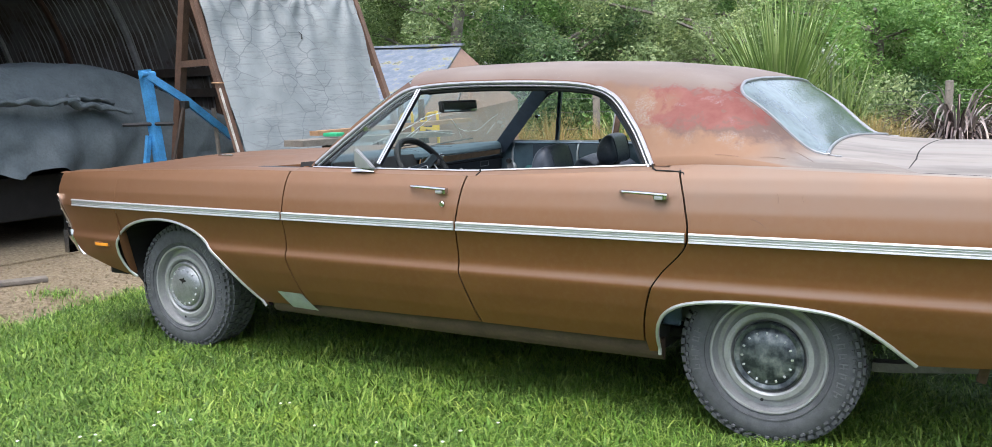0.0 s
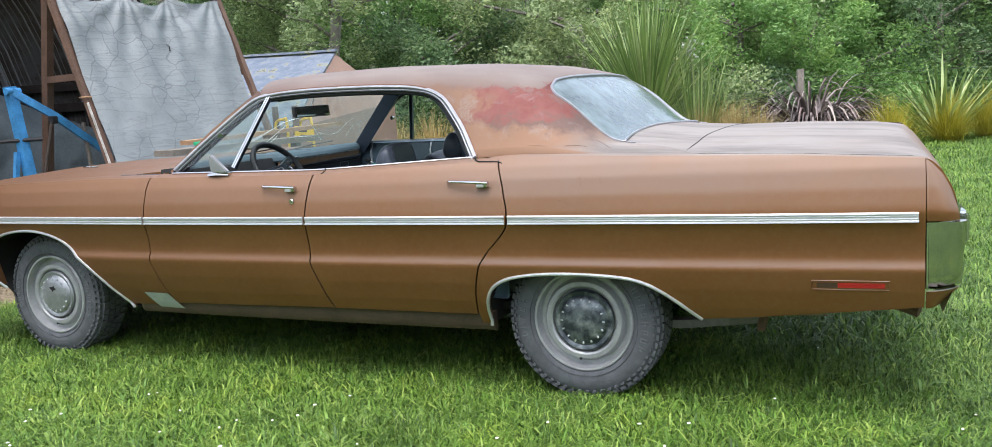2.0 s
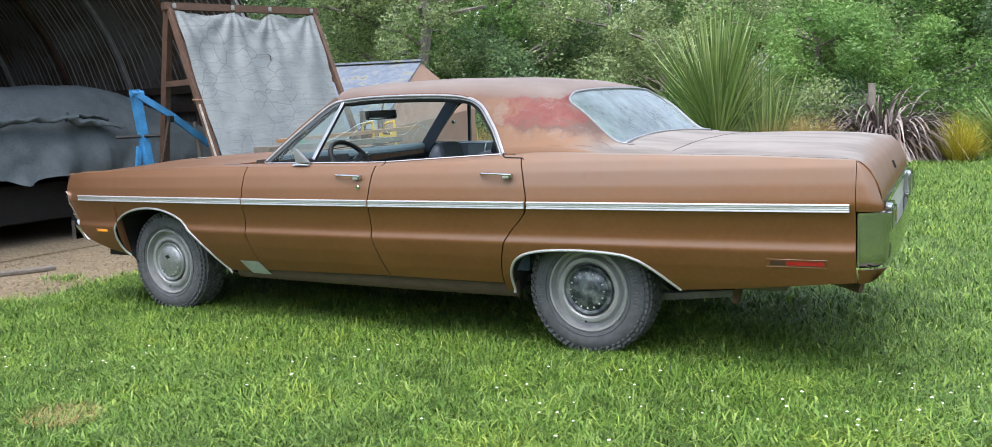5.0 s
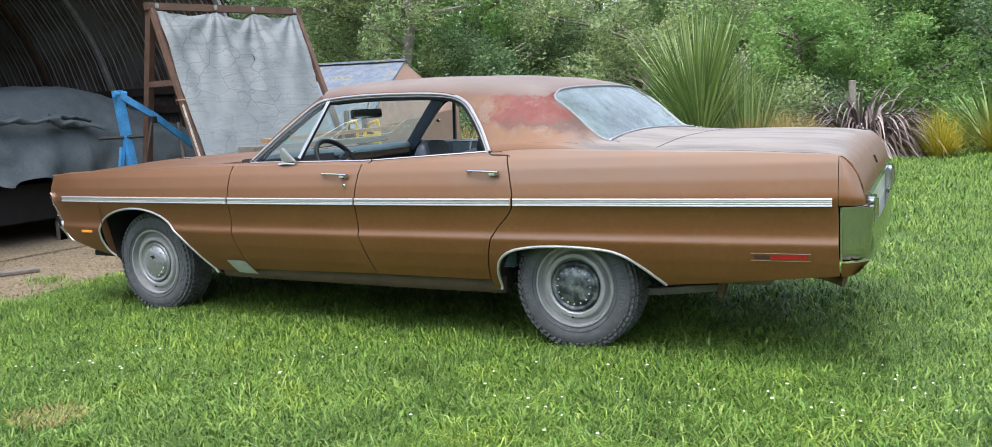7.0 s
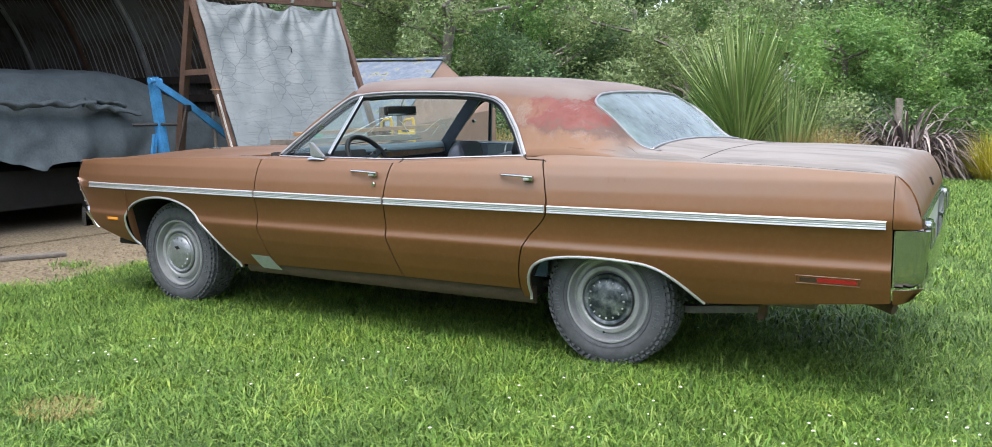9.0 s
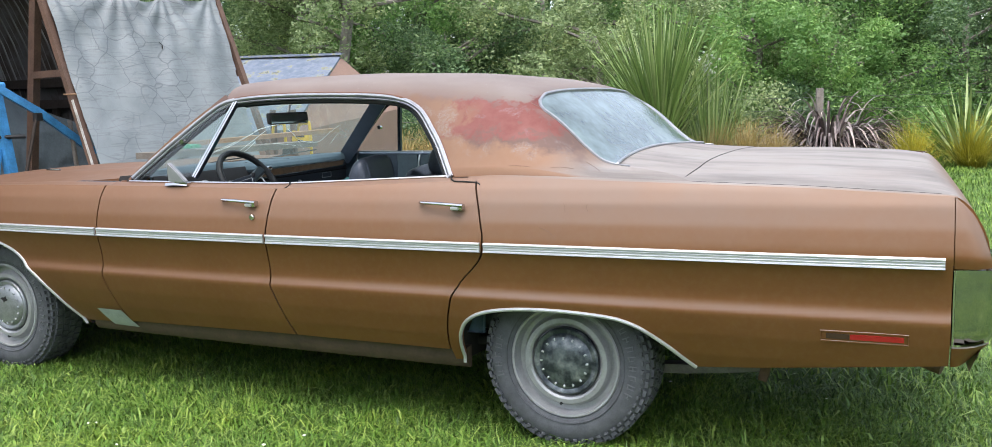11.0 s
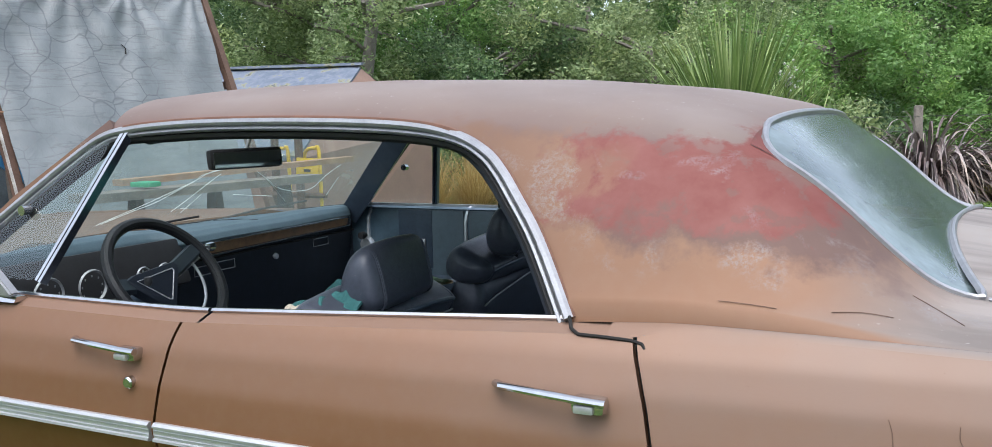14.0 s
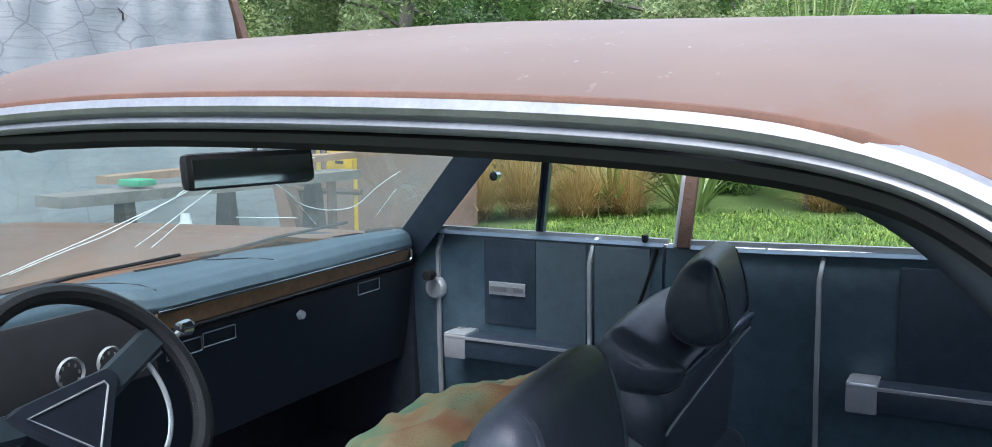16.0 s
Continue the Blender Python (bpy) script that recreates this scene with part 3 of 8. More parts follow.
def side_panel(x_l, x_r, z_b, z_t, nu=40, nv=26, sign=-1, marks=()):
    """A body panel between two upright seams and two lengthwise edges."""
    us = np.linspace(0, 1, nu + 1)
    bm = bmesh.new()
    g = []
    for u in us:
        col = []
        for v in np.linspace(0, 1, nv + 1):
            x = lerp(x_l(0.7), x_r(0.7), u)
            z = 0.7
            for _ in range(8):
                z = lerp(z_b(x), z_t(x), v)
                x = lerp(x_l(z), x_r(z), u)
            col.append(bm.verts.new((x, sign * side_y(x, z), z)))
        g.append(col)
    for i in range(nu):
        for j in range(nv):
            bm.faces.new((g[i][j], g[i + 1][j], g[i + 1][j + 1], g[i][j + 1]))
    edge = [(i, 0) for i in range(nu)] + [(nu, j) for j in range(nv)] + [(i, nv) for i in range(nu, 0, -1)] + [(0, j) for j in range(nv, 0, -1)]
    mid = Vector((lerp(x_l(0.7), x_r(0.7), 0.5), 0, 0.65))
    rows = [[g[i][j] for i, j in edge]]
    for pull, deep in ((0.0025, 0.003), (0.004, 0.022)):
        row = []
        for i, j in edge:
            c = g[i][j].co
            d = Vector((mid.x - c.x, 0, mid.z - c.z)).normalized()
            row.append(bm.verts.new(c + d * pull + Vector((0, -sign * deep, 0))))
        rows.append(row)
    n = len(edge)
    for a, b in zip(rows, rows[1:]):
        for k in range(n):
            bm.faces.new((a[k], a[(k + 1) % n], b[(k + 1) % n], b[k]))
    return bm


def nose_panel(low, sign):
    """The fender ahead of its wheel arch."""
    def f(u, v):
        x, z = -0.6, 0.7
        for _ in range(10):
            z = lerp(low(x), SHOULDER(x), v)
            x = lerp(NOSE(z), F_HOOK(z), u)
        return Vector((x, sign * (side_y(x, z) - 0.0010 * smooth(-0.352, -0.338, x)), z))
    return sheet(f, 26, 60)


def arch_floor(curve, low_l, low_r):
    """The lower edge of a panel with a wheel arch: the arch within its span, straight sills beside it."""
    xs, zs = [c[0] for c in curve], [c[1] for c in curve]

    def f(x):
        if x <= xs[0]:
            return low_l(x)
        if x >= xs[-1]:
            return low_r(x)
        return float(np.interp(x, xs, zs))
    return f


def slab_with_arch(x0, x1, curve, low_l, low_r, sign, x_l=None, x_r=None):
    """A fender: columns follow the arch closely."""
    xs = [c[0] for c in curve]
    marks = sorted(set([round(v, 5) for v in (np.linspace(x0, xs[0] - 1e-4, 14) if x0 < xs[0] - 1e-3 else [])] + [round(v, 5) for v in xs] + [round(v, 5) for v in np.linspace(xs[-1] + 1e-4, x1, 16)]))
    zb = arch_floor(curve, low_l, low_r)
    bm, g, nv = bmesh.new(), [], 54
    for xm in marks:
        col = []
        for v in np.linspace(0, 1, nv + 1):
            x = xm
            z = lerp(zb(xm), SHOULDER(xm), v)
            if x_r is not None:
                w = max(0.0, (xm - xs[-1]) / (x1 - xs[-1]))
                for _ in range(6):
                    x = lerp(xm, x_r(z), w) if w > 0 else xm
                    z = lerp(zb(xm) if w < 1 else low_r(x), SHOULDER(x), v)
            if x_l is not None:
                w = max(0.0, (xs[0] - xm) / (xs[0] - x0)) if xs[0] > x0 else 0
                if w > 0:
                    x = lerp(xm, x_l(z), w)
            col.append(bm.verts.new((x, sign * side_y(x, z), z)))
        g.append(col)
    nu = len(marks) - 1
    for i in range(nu):
        for j in range(nv):
            bm.faces.new((g[i][j], g[i + 1][j], g[i + 1][j + 1], g[i][j + 1]))
    edge = [(i, 0) for i in range(nu)] + [(nu, j) for j in range(nv)] + [(i, nv) for i in range(nu, 0, -1)] + [(0, j) for j in range(nv, 0, -1)]
    low = [bm.verts.new(g[i][j].co + Vector((0, -sign * 0.03, 0))) for i, j in edge]
    n = len(edge)
    for k in range(n):
        a, b = edge[k], edge[(k + 1) % n]
        bm.faces.new((g[a[0]][a[1]], g[b[0]][b[1]], low[(k + 1) % n], low[k]))
    return bm


# greenhouse: one smooth skin from the belt over the roof
ZC = table([0.9, 1.2, 1.5, 1.9, 2.35, 2.65, 2.78, 2.82, 2.86, 2.93, 3.0, 3.05, 3.1, 3.15, 3.2, 3.3, 3.42, 3.75, 4.2], [1.296, 1.424, 1.444, 1.448, 1.432, 1.402, 1.374, 1.363, 1.345, 1.305, 1.243, 1.185, 1.128, 1.080, 1.066, 1.058, 1.053, 1.045, 1.03], 0.022)
ZB = table([0.9, 1.85, 2.6, 2.8, 3.0, 3.4, 3.55, 4.2], [0.985, 0.99, 1.022, 1.036, 1.034, 1.025, 1.020, 1.0], 0.03)
YB = table([0.9, 1.85, 2.6, 3.2, 3.55, 4.2], [0.885, 0.905, 0.910, 0.912, 0.905, 0.90], 0.03)
SEC_G = [1, 0.965, 0.915, 0.86, 0.79, 0.70, 0.56, 0.38, 0.19, 0]
SEC_F = [0, 0.17, 0.38, 0.57, 0.76, 0.885, 0.955, 0.985, 0.997, 1]
F_OF_G = table([1 - g for g in SEC_G], SEC_F, 0.03)
G_OF_F = table(SEC_F, SEC_G)


def skin(x, g):
    """The point of the greenhouse skin at x and at the share g (signed) of the belt's half width."""
    f = min(1.0, max(0.0, F_OF_G(1 - abs(g)) / F_OF_G(1.0)))
    if abs(g) >= 0.999:
        f = 0
    return Vector((x, g * YB(x), lerp(ZB(x), ZC(x), f)))


def skin_g(x, z):
    f = min(0.999, max(0.0, (z - ZB(x)) / (ZC(x) - ZB(x))))
    lo, hi = 0.0, 1.0
    for _ in range(30):
        mid = (lo + hi) / 2
        if skin(x, mid).z > z:
            lo = mid
        else:
            hi = mid
    return (lo + hi) / 2


def skin_at(x, z, sign=-1):
    p = skin(x, skin_g(x, z))
    return Vector((p.x, sign * abs(p.y), p.z))


RAIL_X = [0.985, 1.10, 1.22, 1.32, 1.39, 1.46, 1.56, 1.70, 1.90, 2.10, 2.24, 2.336, 2.401, 2.440, 2.481, 2.545, 2.620]
RAIL_Z = [0.995, 1.101, 1.203, 1.282, 1.318, 1.332, 1.340, 1.344, 1.343, 1.337, 1.327, 1.309, 1.281, 1.252, 1.211, 1.138, 1.042]


def rail_path(sign, off=0.0):
    """The opening of the side windows, from the foot of the windscreen pillar over the roof rail to the rear of the belt."""
    out = []
    for x, z in zip(RAIL_X, RAIL_Z):
        if x < 1.39:
            t = (z - 0.99) / (1.335 - 0.99)
            y = lerp(0.885, abs(skin_at(1.39, 1.335).y), t)
            p = Vector((x, sign * y, z))
        else:
            p = skin_at(x, z, sign)
        out.append(p)
    return smooth_path(out, 5)


def smooth(a, b, x):
    t = min(1.0, max(0.0, (x - a) / (b - a)))
    return t * t * (3 - 2 * t)


def sail_x(g):
    """Where the sail panel ends: along the rear window's side, then out along the deck."""
    return float(np.interp(g, [0.735, 0.745, 0.752, 0.758, 0.765, 0.80, 0.87, 0.94, 1.0], [2.858, 2.944, 3.037, 3.13, 3.212, 3.31, 3.42, 3.485, 3.535]))


def build_body(car):
    low_door = lambda x: 0.318  # noqa: E731
    f_low_l = table([-0.93, -0.75, -0.50, -0.315, -0.225], [0.56, 0.484, 0.412, 0.372, 0.364])
    sill = table([0.6, 0.75, 1.0, 1.8, 2.7], [0.318, 0.328, 0.342, 0.358, 0.358])
    q_low = table([3.545, 3.75, 4.34, 4.4], [0.376, 0.392, 0.455, 0.46])
    for sign, where in ((-1, "near"), (1, "far")):
        fen = part("front_fender", join(nose_panel(f_low_l, sign), slab_with_arch(-0.338, GAP1(0.7) - 0.004, F_CURVE, f_low_l, sill, sign, x_r=lambda z: GAP1(z) - 0.0033)), M["paint"], car)
        door = part("front_door", side_panel(lambda z: GAP1(z) + 0.0033, lambda z: GAP2(z) - 0.0033, sill, SHOULDER, 44, 58, sign), M["paint"], car)
        rear = part("rear_door", side_panel(lambda z: GAP2(z) + 0.0033, lambda z: GAP3(z) - 0.0033, sill, SHOULDER, 44, 58, sign), M["paint"], car)
        quarter = part("rear_quarter_panel", quarter_panel(sign, q_low), M["paint"], car)
        # end cap behind the quarter's seam
        part("rear_corner_cap", corner_cap(sign), M["paint"], car)
        # seams' dark backing
        part("inner_shell", side_panel(lambda z: -0.70, lambda z: 4.30, arch_back, lambda x: SHOULDER(x) - 0.02, 120, 20, sign * 0.972), M["gap"], car)
        part("rocker_panel", sweep([(x, sign * (side_y(x, 0.335) - 0.022), 0.318) for x in np.linspace(0.66, 2.655, 16)], [(-sign * a, b) for a, b in ((-0.03, -0.042), (-0.014, -0.041), (0.002, -0.022), (0.008, 0.006), (0.010, 0.044), (-0.03, 0.046))]), M["dark_sill"], car, "dark brown sill")
        # bright strips, one for each panel
        for a, b, who in ((-0.72, GAP1(0.772) - 0.006, fen), (GAP1(0.772) + 0.006, GAP2(0.772) - 0.006, door), (GAP2(0.772) + 0.006, GAP3(0.775) - 0.007, rear), (GAP3(0.775) + 0.008, 4.312, quarter)):
            n = max(6, int((b - a) * 12))
            pts = [(x, sign * half(x), 0.767 + 0.0045 * x) for x in np.linspace(a, b, n)]
            prof = [(-0.004, -0.019), (0.006, -0.0185), (0.0105, -0.0160), (0.0095, -0.0115), (0.0060, -0.0098), (0.0060, -0.0050), (0.0066, -0.0040), (0.0060, -0.0030), (0.0060, 0.0050), (0.0066, 0.0060), (0.0060, 0.0070), (0.0060, 0.0102), (0.0100, 0.0118), (0.0100, 0.0155), (0.0045, 0.0205), (-0.004, 0.021)]
            part("side_trim", sweep(pts, [(-sign * q[0], q[1] * 0.94) for q in prof]), M["satin"], who, "ribbed bright metal strip")
        # bright lips of the wheel arches
        hook = [(F_HOOK(z), z) for z in np.linspace(0.374, 0.61, 16)]
        for curve, who in ((hook + F_CURVE, fen), (R_CURVE, quarter)):
            pts = [(x, sign * (side_y(x, max(z, 0.33)) + 0.001), z) for x, z in curve]
            part("wheel_arch_trim", sweep(pts, ring(0.0075, 8, 0.006), (0, -sign, 0)), M["satin"], who, "bright wheel arch lip")
        # wheel wells
        for mouth in ([(-0.262, 0.30), (-0.300, 0.35)] + hook + F_CURVE, R_CURVE):
            mid = (mouth[0][0] + mouth[-1][0]) / 2
            line = [(mid + (x - mid) * 1.03, 0.30 + (z - 0.30) * 1.05) for x, z in mouth]
            m = len(line) - 1
            well = sheet(lambda u, v: Vector((line[round(u * m)][0], sign * lerp(0.56, side_y(mouth[round(u * m)][0], max(mouth[round(u * m)][1], 0.33)) - 0.012, v), line[round(u * m)][1])), m, 4)
            wall = well.faces.new([well.verts.new((x, sign * 0.56, z)) for x, z in line])
            bmesh.ops.triangulate(well, faces=[wall])
            part("wheel_well", well, M["gap"], car)
        # door furniture
        for x, who in ((1.728, door), (2.672, rear)):
            door_handle(x, sign, who)
        y = side_y(1.762, 0.862)
        lock = lathe([(0, y + 0.012), (0.009, y + 0.012), (0.012, y + 0.009), (0.012, y - 0.01)], 16, "y", (1.762, 0, 0.862))
        part("door_lock", lock if sign > 0 else mirror_y(lock), M["chrome"], door, "round chrome key lock")
        # shoulder cap with the window slot's bright sill
        for a, b, who in ((GAP1(0.985) + 0.02, 1.893, door), (1.901, 2.70, rear)):
            def cap(u, v, a=a, b=b):
                x = lerp(a, b, u)
                zt = SHOULDER(x)
                y0 = side_y(x, zt)
                ang = v * math.pi / 2
                return Vector((x, sign * (y0 - 0.03 * math.sin(ang) - 0.012 * v), zt + 0.014 * math.sin(ang)))
            part("door_cap", sheet(cap, 30, 6), M["paint"], who)
            if b < 2:
                b2, a2 = b, 1.0
            else:
                a2, b2 = a, 2.62
            part("sill_trim", sweep([(x, sign * (side_y(x, SHOULDER(x)) - 0.038), SHOULDER(x) + 0.017) for x in np.linspace(a2, b2, 10)], ring(0.006, 6, 0.005)), M["chrome"], who, "thin bright window sill strip")
        # side marker lamp on the quarter, recessed
        zc = 0.536
        y = sign * (side_y(4.13, zc) + 0.001)
        def flush(x0, x1, h, out):
            def f(u, v):
                x, z = lerp(x0, x1, u), zc + h * (v - 0.5)
                return Vector((x, sign * (side_y(x, z) + out), z))
            return f
        mk = part("side_marker_lamp", sheet(flush(3.963, 4.216, 0.030, 0.0015), 12, 2, (0, -sign * 0.004, 0)), M["paint"], quarter, "recessed side marker lamp")
        rimline = [flush(3.960, 4.219, 0.034, 0.002)(u, v) for u, v in ((0, 0), (0.25, 0), (0.5, 0), (0.75, 0), (1, 0), (1, 1), (0.75, 1), (0.5, 1), (0.25, 1), (0, 1))]
        part("rim", sweep(rimline, ring(0.0025, 6), (0, sign, 0), True), M["paint"], mk)
        part("lens", sheet(flush(4.048, 4.206, 0.018, 0.0045), 10, 2, (0, -sign * 0.004, 0)), M["red_lens"], mk, "red lens")
        part("bezel", sheet(flush(3.976, 4.046, 0.018, 0.0035), 6, 2, (0, -sign * 0.004, 0)), M["bezel"], mk, "dark brown blank beside the lens")
        yf = sign * (side_y(-0.50, 0.545) + 0.001)
        mf = part("side_marker_lamp", box((-0.50, yf, 0.545), (0.135, 0.008, 0.026), 0.003), M["paint"], fen)
        part("lens", box((-0.50, yf + sign * 0.004, 0.545), (0.10, 0.006, 0.016), 0.002), M["amber"], mf, "amber lens")
        if sign < 0:
            part("primer_patch", sheet(lambda u, v: Vector((lerp(0.742, 0.90, u) + (1 - v) * 0.055 * 1.0, -side_y(lerp(0.75, 0.97, u), lerp(0.300, 0.395, v)) - 0.002, lerp(0.300, 0.395, v) - 0.0)), 6, 6), M["primer_grey"], fen, "pale primer patch low on the fender")
    greenhouse(car)


def arch_back(x):
    z = 0.36
    front = [(-0.385, 0.55)] + F_CURVE
    for curve in (front, R_CURVE):
        xs, zs = [c[0] for c in curve], [c[1] for c in curve]
        if xs[0] - 0.01 < x < xs[-1] + 0.01:
            z = max(z, float(np.interp(x, xs, zs)) + 0.015)
    if x > 3.54:
        z = max(z, 0.40 + 0.1 * (x - 3.54))
    if x < -0.38:
        z = max(z, 0.05 + float(np.interp(x, [-0.93, -0.75, -0.50, -0.315], [0.56, 0.484, 0.425, 0.380])))
    return z


def quarter_panel(sign, q_low):
    xs = [c[0] for c in R_CURVE]
    zb = arch_floor(R_CURVE, lambda x: 0.305, q_low)
    marks = sorted(set([round(v, 5) for v in xs] + [round(v, 5) for v in np.linspace(xs[-1] + 1e-4, 4.3352, 26)]))
    bm, g, nv = bmesh.new(), [], 60
    # in front of the arch the edge follows the door's seam
    def left(z):
        return GAP3(z) + 0.0036
    for xm in marks:
        col = []
        w = max(0.0, 1 - (xm - marks[0]) / 0.55)
        w = w * w * (3 - 2 * w)
        for v in np.linspace(0, 1, nv + 1):
            z0, x = zb(xm), xm
            z = lerp(z0, SHOULDER(xm), v)
            for _ in range(5):
                shift = w * (left(z) - marks[0] if xm == marks[0] else (left(z) - marks[0]))
                up_blend = min(1.0, max(0.0, (z - z0) / 0.10)) if xm > marks[0] else 1.0
                x = xm + shift * up_blend
                z = lerp(z0, SHOULDER(x), v)
            col.append(bm.verts.new((x, sign * side_y(x, z), z)))
        g.append(col)
    nu = len(marks) - 1
    for i in range(nu):
        for j in range(nv):
            bm.faces.new((g[i][j], g[i + 1][j], g[i + 1][j + 1], g[i][j + 1]))
    edge = [(i, 0) for i in range(nu)] + [(nu, j) for j in range(nv)] + [(0, j) for j in range(nv, -1, -1)]
    edge = [(0, j) for j in range(nv, 0, -1)] + [(i, 0) for i in range(nu)] + [(nu, j) for j in range(nv + 1)]
    low = [bm.verts.new(g[i][j].co + Vector((0, -sign * 0.025, 0))) for i, j in edge]
    for k in range(len(edge) - 1):
        a, b = edge[k], edge[k + 1]
        bm.faces.new((g[a[0]][a[1]], g[b[0]][b[1]], low[k + 1], low[k]))
    return bm


REAR_X = table([0.44, 0.52, 0.60, 0.70, 0.80, 0.87, 0.93, 0.965, 0.985, 1.0], [4.40, 4.44, 4.455, 4.455, 4.442, 4.42, 4.395, 4.365, 4.335, 4.30], 0.008)


def corner_cap(sign):
    """The painted end of the fender above the bumper: rounded to the rear in side view."""
    def f(u, v):
        z = lerp(0.772, SHOULDER(4.337) + 0.0, v)
        x = lerp(4.338, REAR_X(z), u)
        y = side_y(4.338, z) - 0.05 * u ** 4 * (1 if v < 0.97 else 0)
        return Vector((x, sign * y, z))

    def back(u, v):
        z = lerp(0.772, SHOULDER(4.337) + 0.004, v)
        y0 = side_y(4.338, min(z, SHOULDER(4.337))) - 0.05 * (1 if v < 0.97 else 0)
        return Vector((REAR_X(z) - 0.012 * u, sign * lerp(y0, 0.80, u), z - 0.010 * u))

    def inner(u, v):
        z = lerp(0.772, SHOULDER(4.337) + 0.004, v)
        return Vector((lerp(REAR_X(z) - 0.004, 4.20, u), sign * 0.898, z))
    return join(sheet(f, 14, 20), sheet(back, 8, 20), sheet(inner, 8, 20))


LID = 0.896


def deck_z(x, y):
    e = min(1.0, abs(y) / 0.93)
    top = lerp(SHOULDER(x) + 0.034, SHOULDER(x) + 0.001, e ** 3.2)
    return top


def door_handle(x, sign, who):
    y = sign * side_y(x, 0.93)
    s = sign
    zc = 0.933 if x > 2 else 0.924
    grip = part("door_handle", sweep([(x - 0.135, y + s * 0.002, zc + 0.004), (x - 0.12, y + s * 0.018, zc + 0.006), (x - 0.05, y + s * 0.026, zc + 0.004), (x + 0.02, y + s * 0.03, zc + 0.001), (x + 0.055, y + s * 0.028, zc - 0.001)], ring(0.008, 10, 0.0065)), M["chrome"], who, "chrome pull handle")
    part("handle_base", box((x + 0.026, y + s * 0.014, zc - 0.008), (0.054, 0.030, 0.027), 0.010), M["chrome"], grip)
    part("push_button", box((x + 0.022, y + s * 0.031, zc - 0.012), (0.032, 0.010, 0.013), 0.004), M["satin"], grip)


def greenhouse(car):
    rail_g = skin_g(1.8, 1.343)
    # roof panel
    def header_x(g):
        return 1.275 + 0.115 * abs(g / 0.80) ** 2.4

    def tail_x(g):
        return 2.862 - 0.004 * abs(g / 0.735) ** 3 if abs(g) < 0.735 else sail_x(abs(g))

    # one skin: the roof from the header back, and with it the sail panels down to the belt
    def dlo_x(g):
        x = 2.5
        for _ in range(14):
            z = skin(x, g).z
            x = float(np.interp(-z, [-k for k in RAIL_Z[10:]], RAIL_X[10:]))
        return x
    g_top = list(np.linspace(-rail_g, rail_g, 61))
    g_side = list(np.linspace(0.999, rail_g, 31))[:-1]
    G = [-g for g in g_side] + g_top + g_side[::-1]
    G = sorted(G + [s * g for s in (-1, 1) for g in np.linspace(0.7352, 0.7692, 11)])
    x_rail = dlo_x(rail_g)
    bm, rows, n1, n2 = bmesh.new(), [], 40, 44
    for g in G:
        a = abs(g)
        row = []
        if a <= rail_g + 1e-6:
            for i in range(n1):
                t = i / n1
                x = lerp(header_x(g), x_rail, t)
                k = 1.0
                if 1.39 < x < x_rail:
                    k = lerp(skin_g(x, float(np.interp(x, RAIL_X, RAIL_Z))) / rail_g, 1.0, max(0.0, (t - 0.7) / 0.3))
                row.append(bm.verts.new(skin(x, g * lerp(1.0, k, (a / rail_g) ** 4))))
            x_l = x_rail
        else:
            row += [None] * n1
            x_l = dlo_x(a)
        for i in range(n2 + 1):
            row.append(bm.verts.new(skin(lerp(x_l, tail_x(g), i / n2), g)))
        rows.append(row)
    for r, q in zip(rows, rows[1:]):
        for i in range(n1 + n2):
            quad = (r[i], r[i + 1], q[i + 1], q[i])
            if None not in quad:
                bm.faces.new(quad)
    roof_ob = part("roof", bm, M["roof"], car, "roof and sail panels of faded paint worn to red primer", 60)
    for sign in (-1, 1):
        # ledge that joins the sail panel's foot to the quarter's shoulder
        def ledge(u, v):
            x = lerp(2.70, 3.56, u)
            a = Vector((x, sign * YB(x), ZB(x)))
            b = Vector((x, sign * side_y(x, SHOULDER(x)), SHOULDER(x)))
            return a.lerp(b, v) + Vector((0, 0, 0.001 * math.sin(math.pi * v)))
        part("shoulder", sheet(ledge, 40, 4), M["paint"], roof_ob)
    # rear window: glass in a bright frame
    EDGE_G, SIDE_G = 0.575, 0.7425
    edge = []
    for g in np.linspace(-EDGE_G, EDGE_G, 11):
        edge.append(skin(tail_x(g), g))
    side_r = [skin(sail_x(g), g) for g in np.linspace(SIDE_G, 0.7642, 8)]
    low = []
    for g in np.linspace(0.752, -0.752, 17):
        x = 3.155 + 0.056 * (g / 0.752) ** 2
        p = skin(x, g)
        low.append(p + Vector((0, 0, 0.006)))
    side_l = [Vector((p.x, -p.y, p.z)) for p in reversed(side_r)]
    def round_corner(a, b, tip, steps=(0.15, 0.3, 0.45, 0.6, 0.75, 0.9)):
        mid = a.lerp(b, 0.5).lerp(tip, 0.44) * 2 - a.lerp(b, 0.5)
        return [a.lerp(mid, t).lerp(mid.lerp(b, t), t) for t in steps]
    loop = edge + round_corner(edge[-1], side_r[0], skin(2.858, 0.735)) + side_r + low + side_l + round_corner(side_l[-1], edge[0], skin(2.858, -0.735))
    loop = [p + Vector((0.004, 0, 0.007)) for p in smooth_path(loop, 2, True)]
    ups = [Vector((0.55, 0.25 * p.y, 0.8)).normalized() for p in loop]
    for sign in (-1, 1):
        # rounded upper corners of the opening
        arc = round_corner(edge[-1], side_r[0], skin(2.858, 0.735), np.linspace(0, 1, 13))
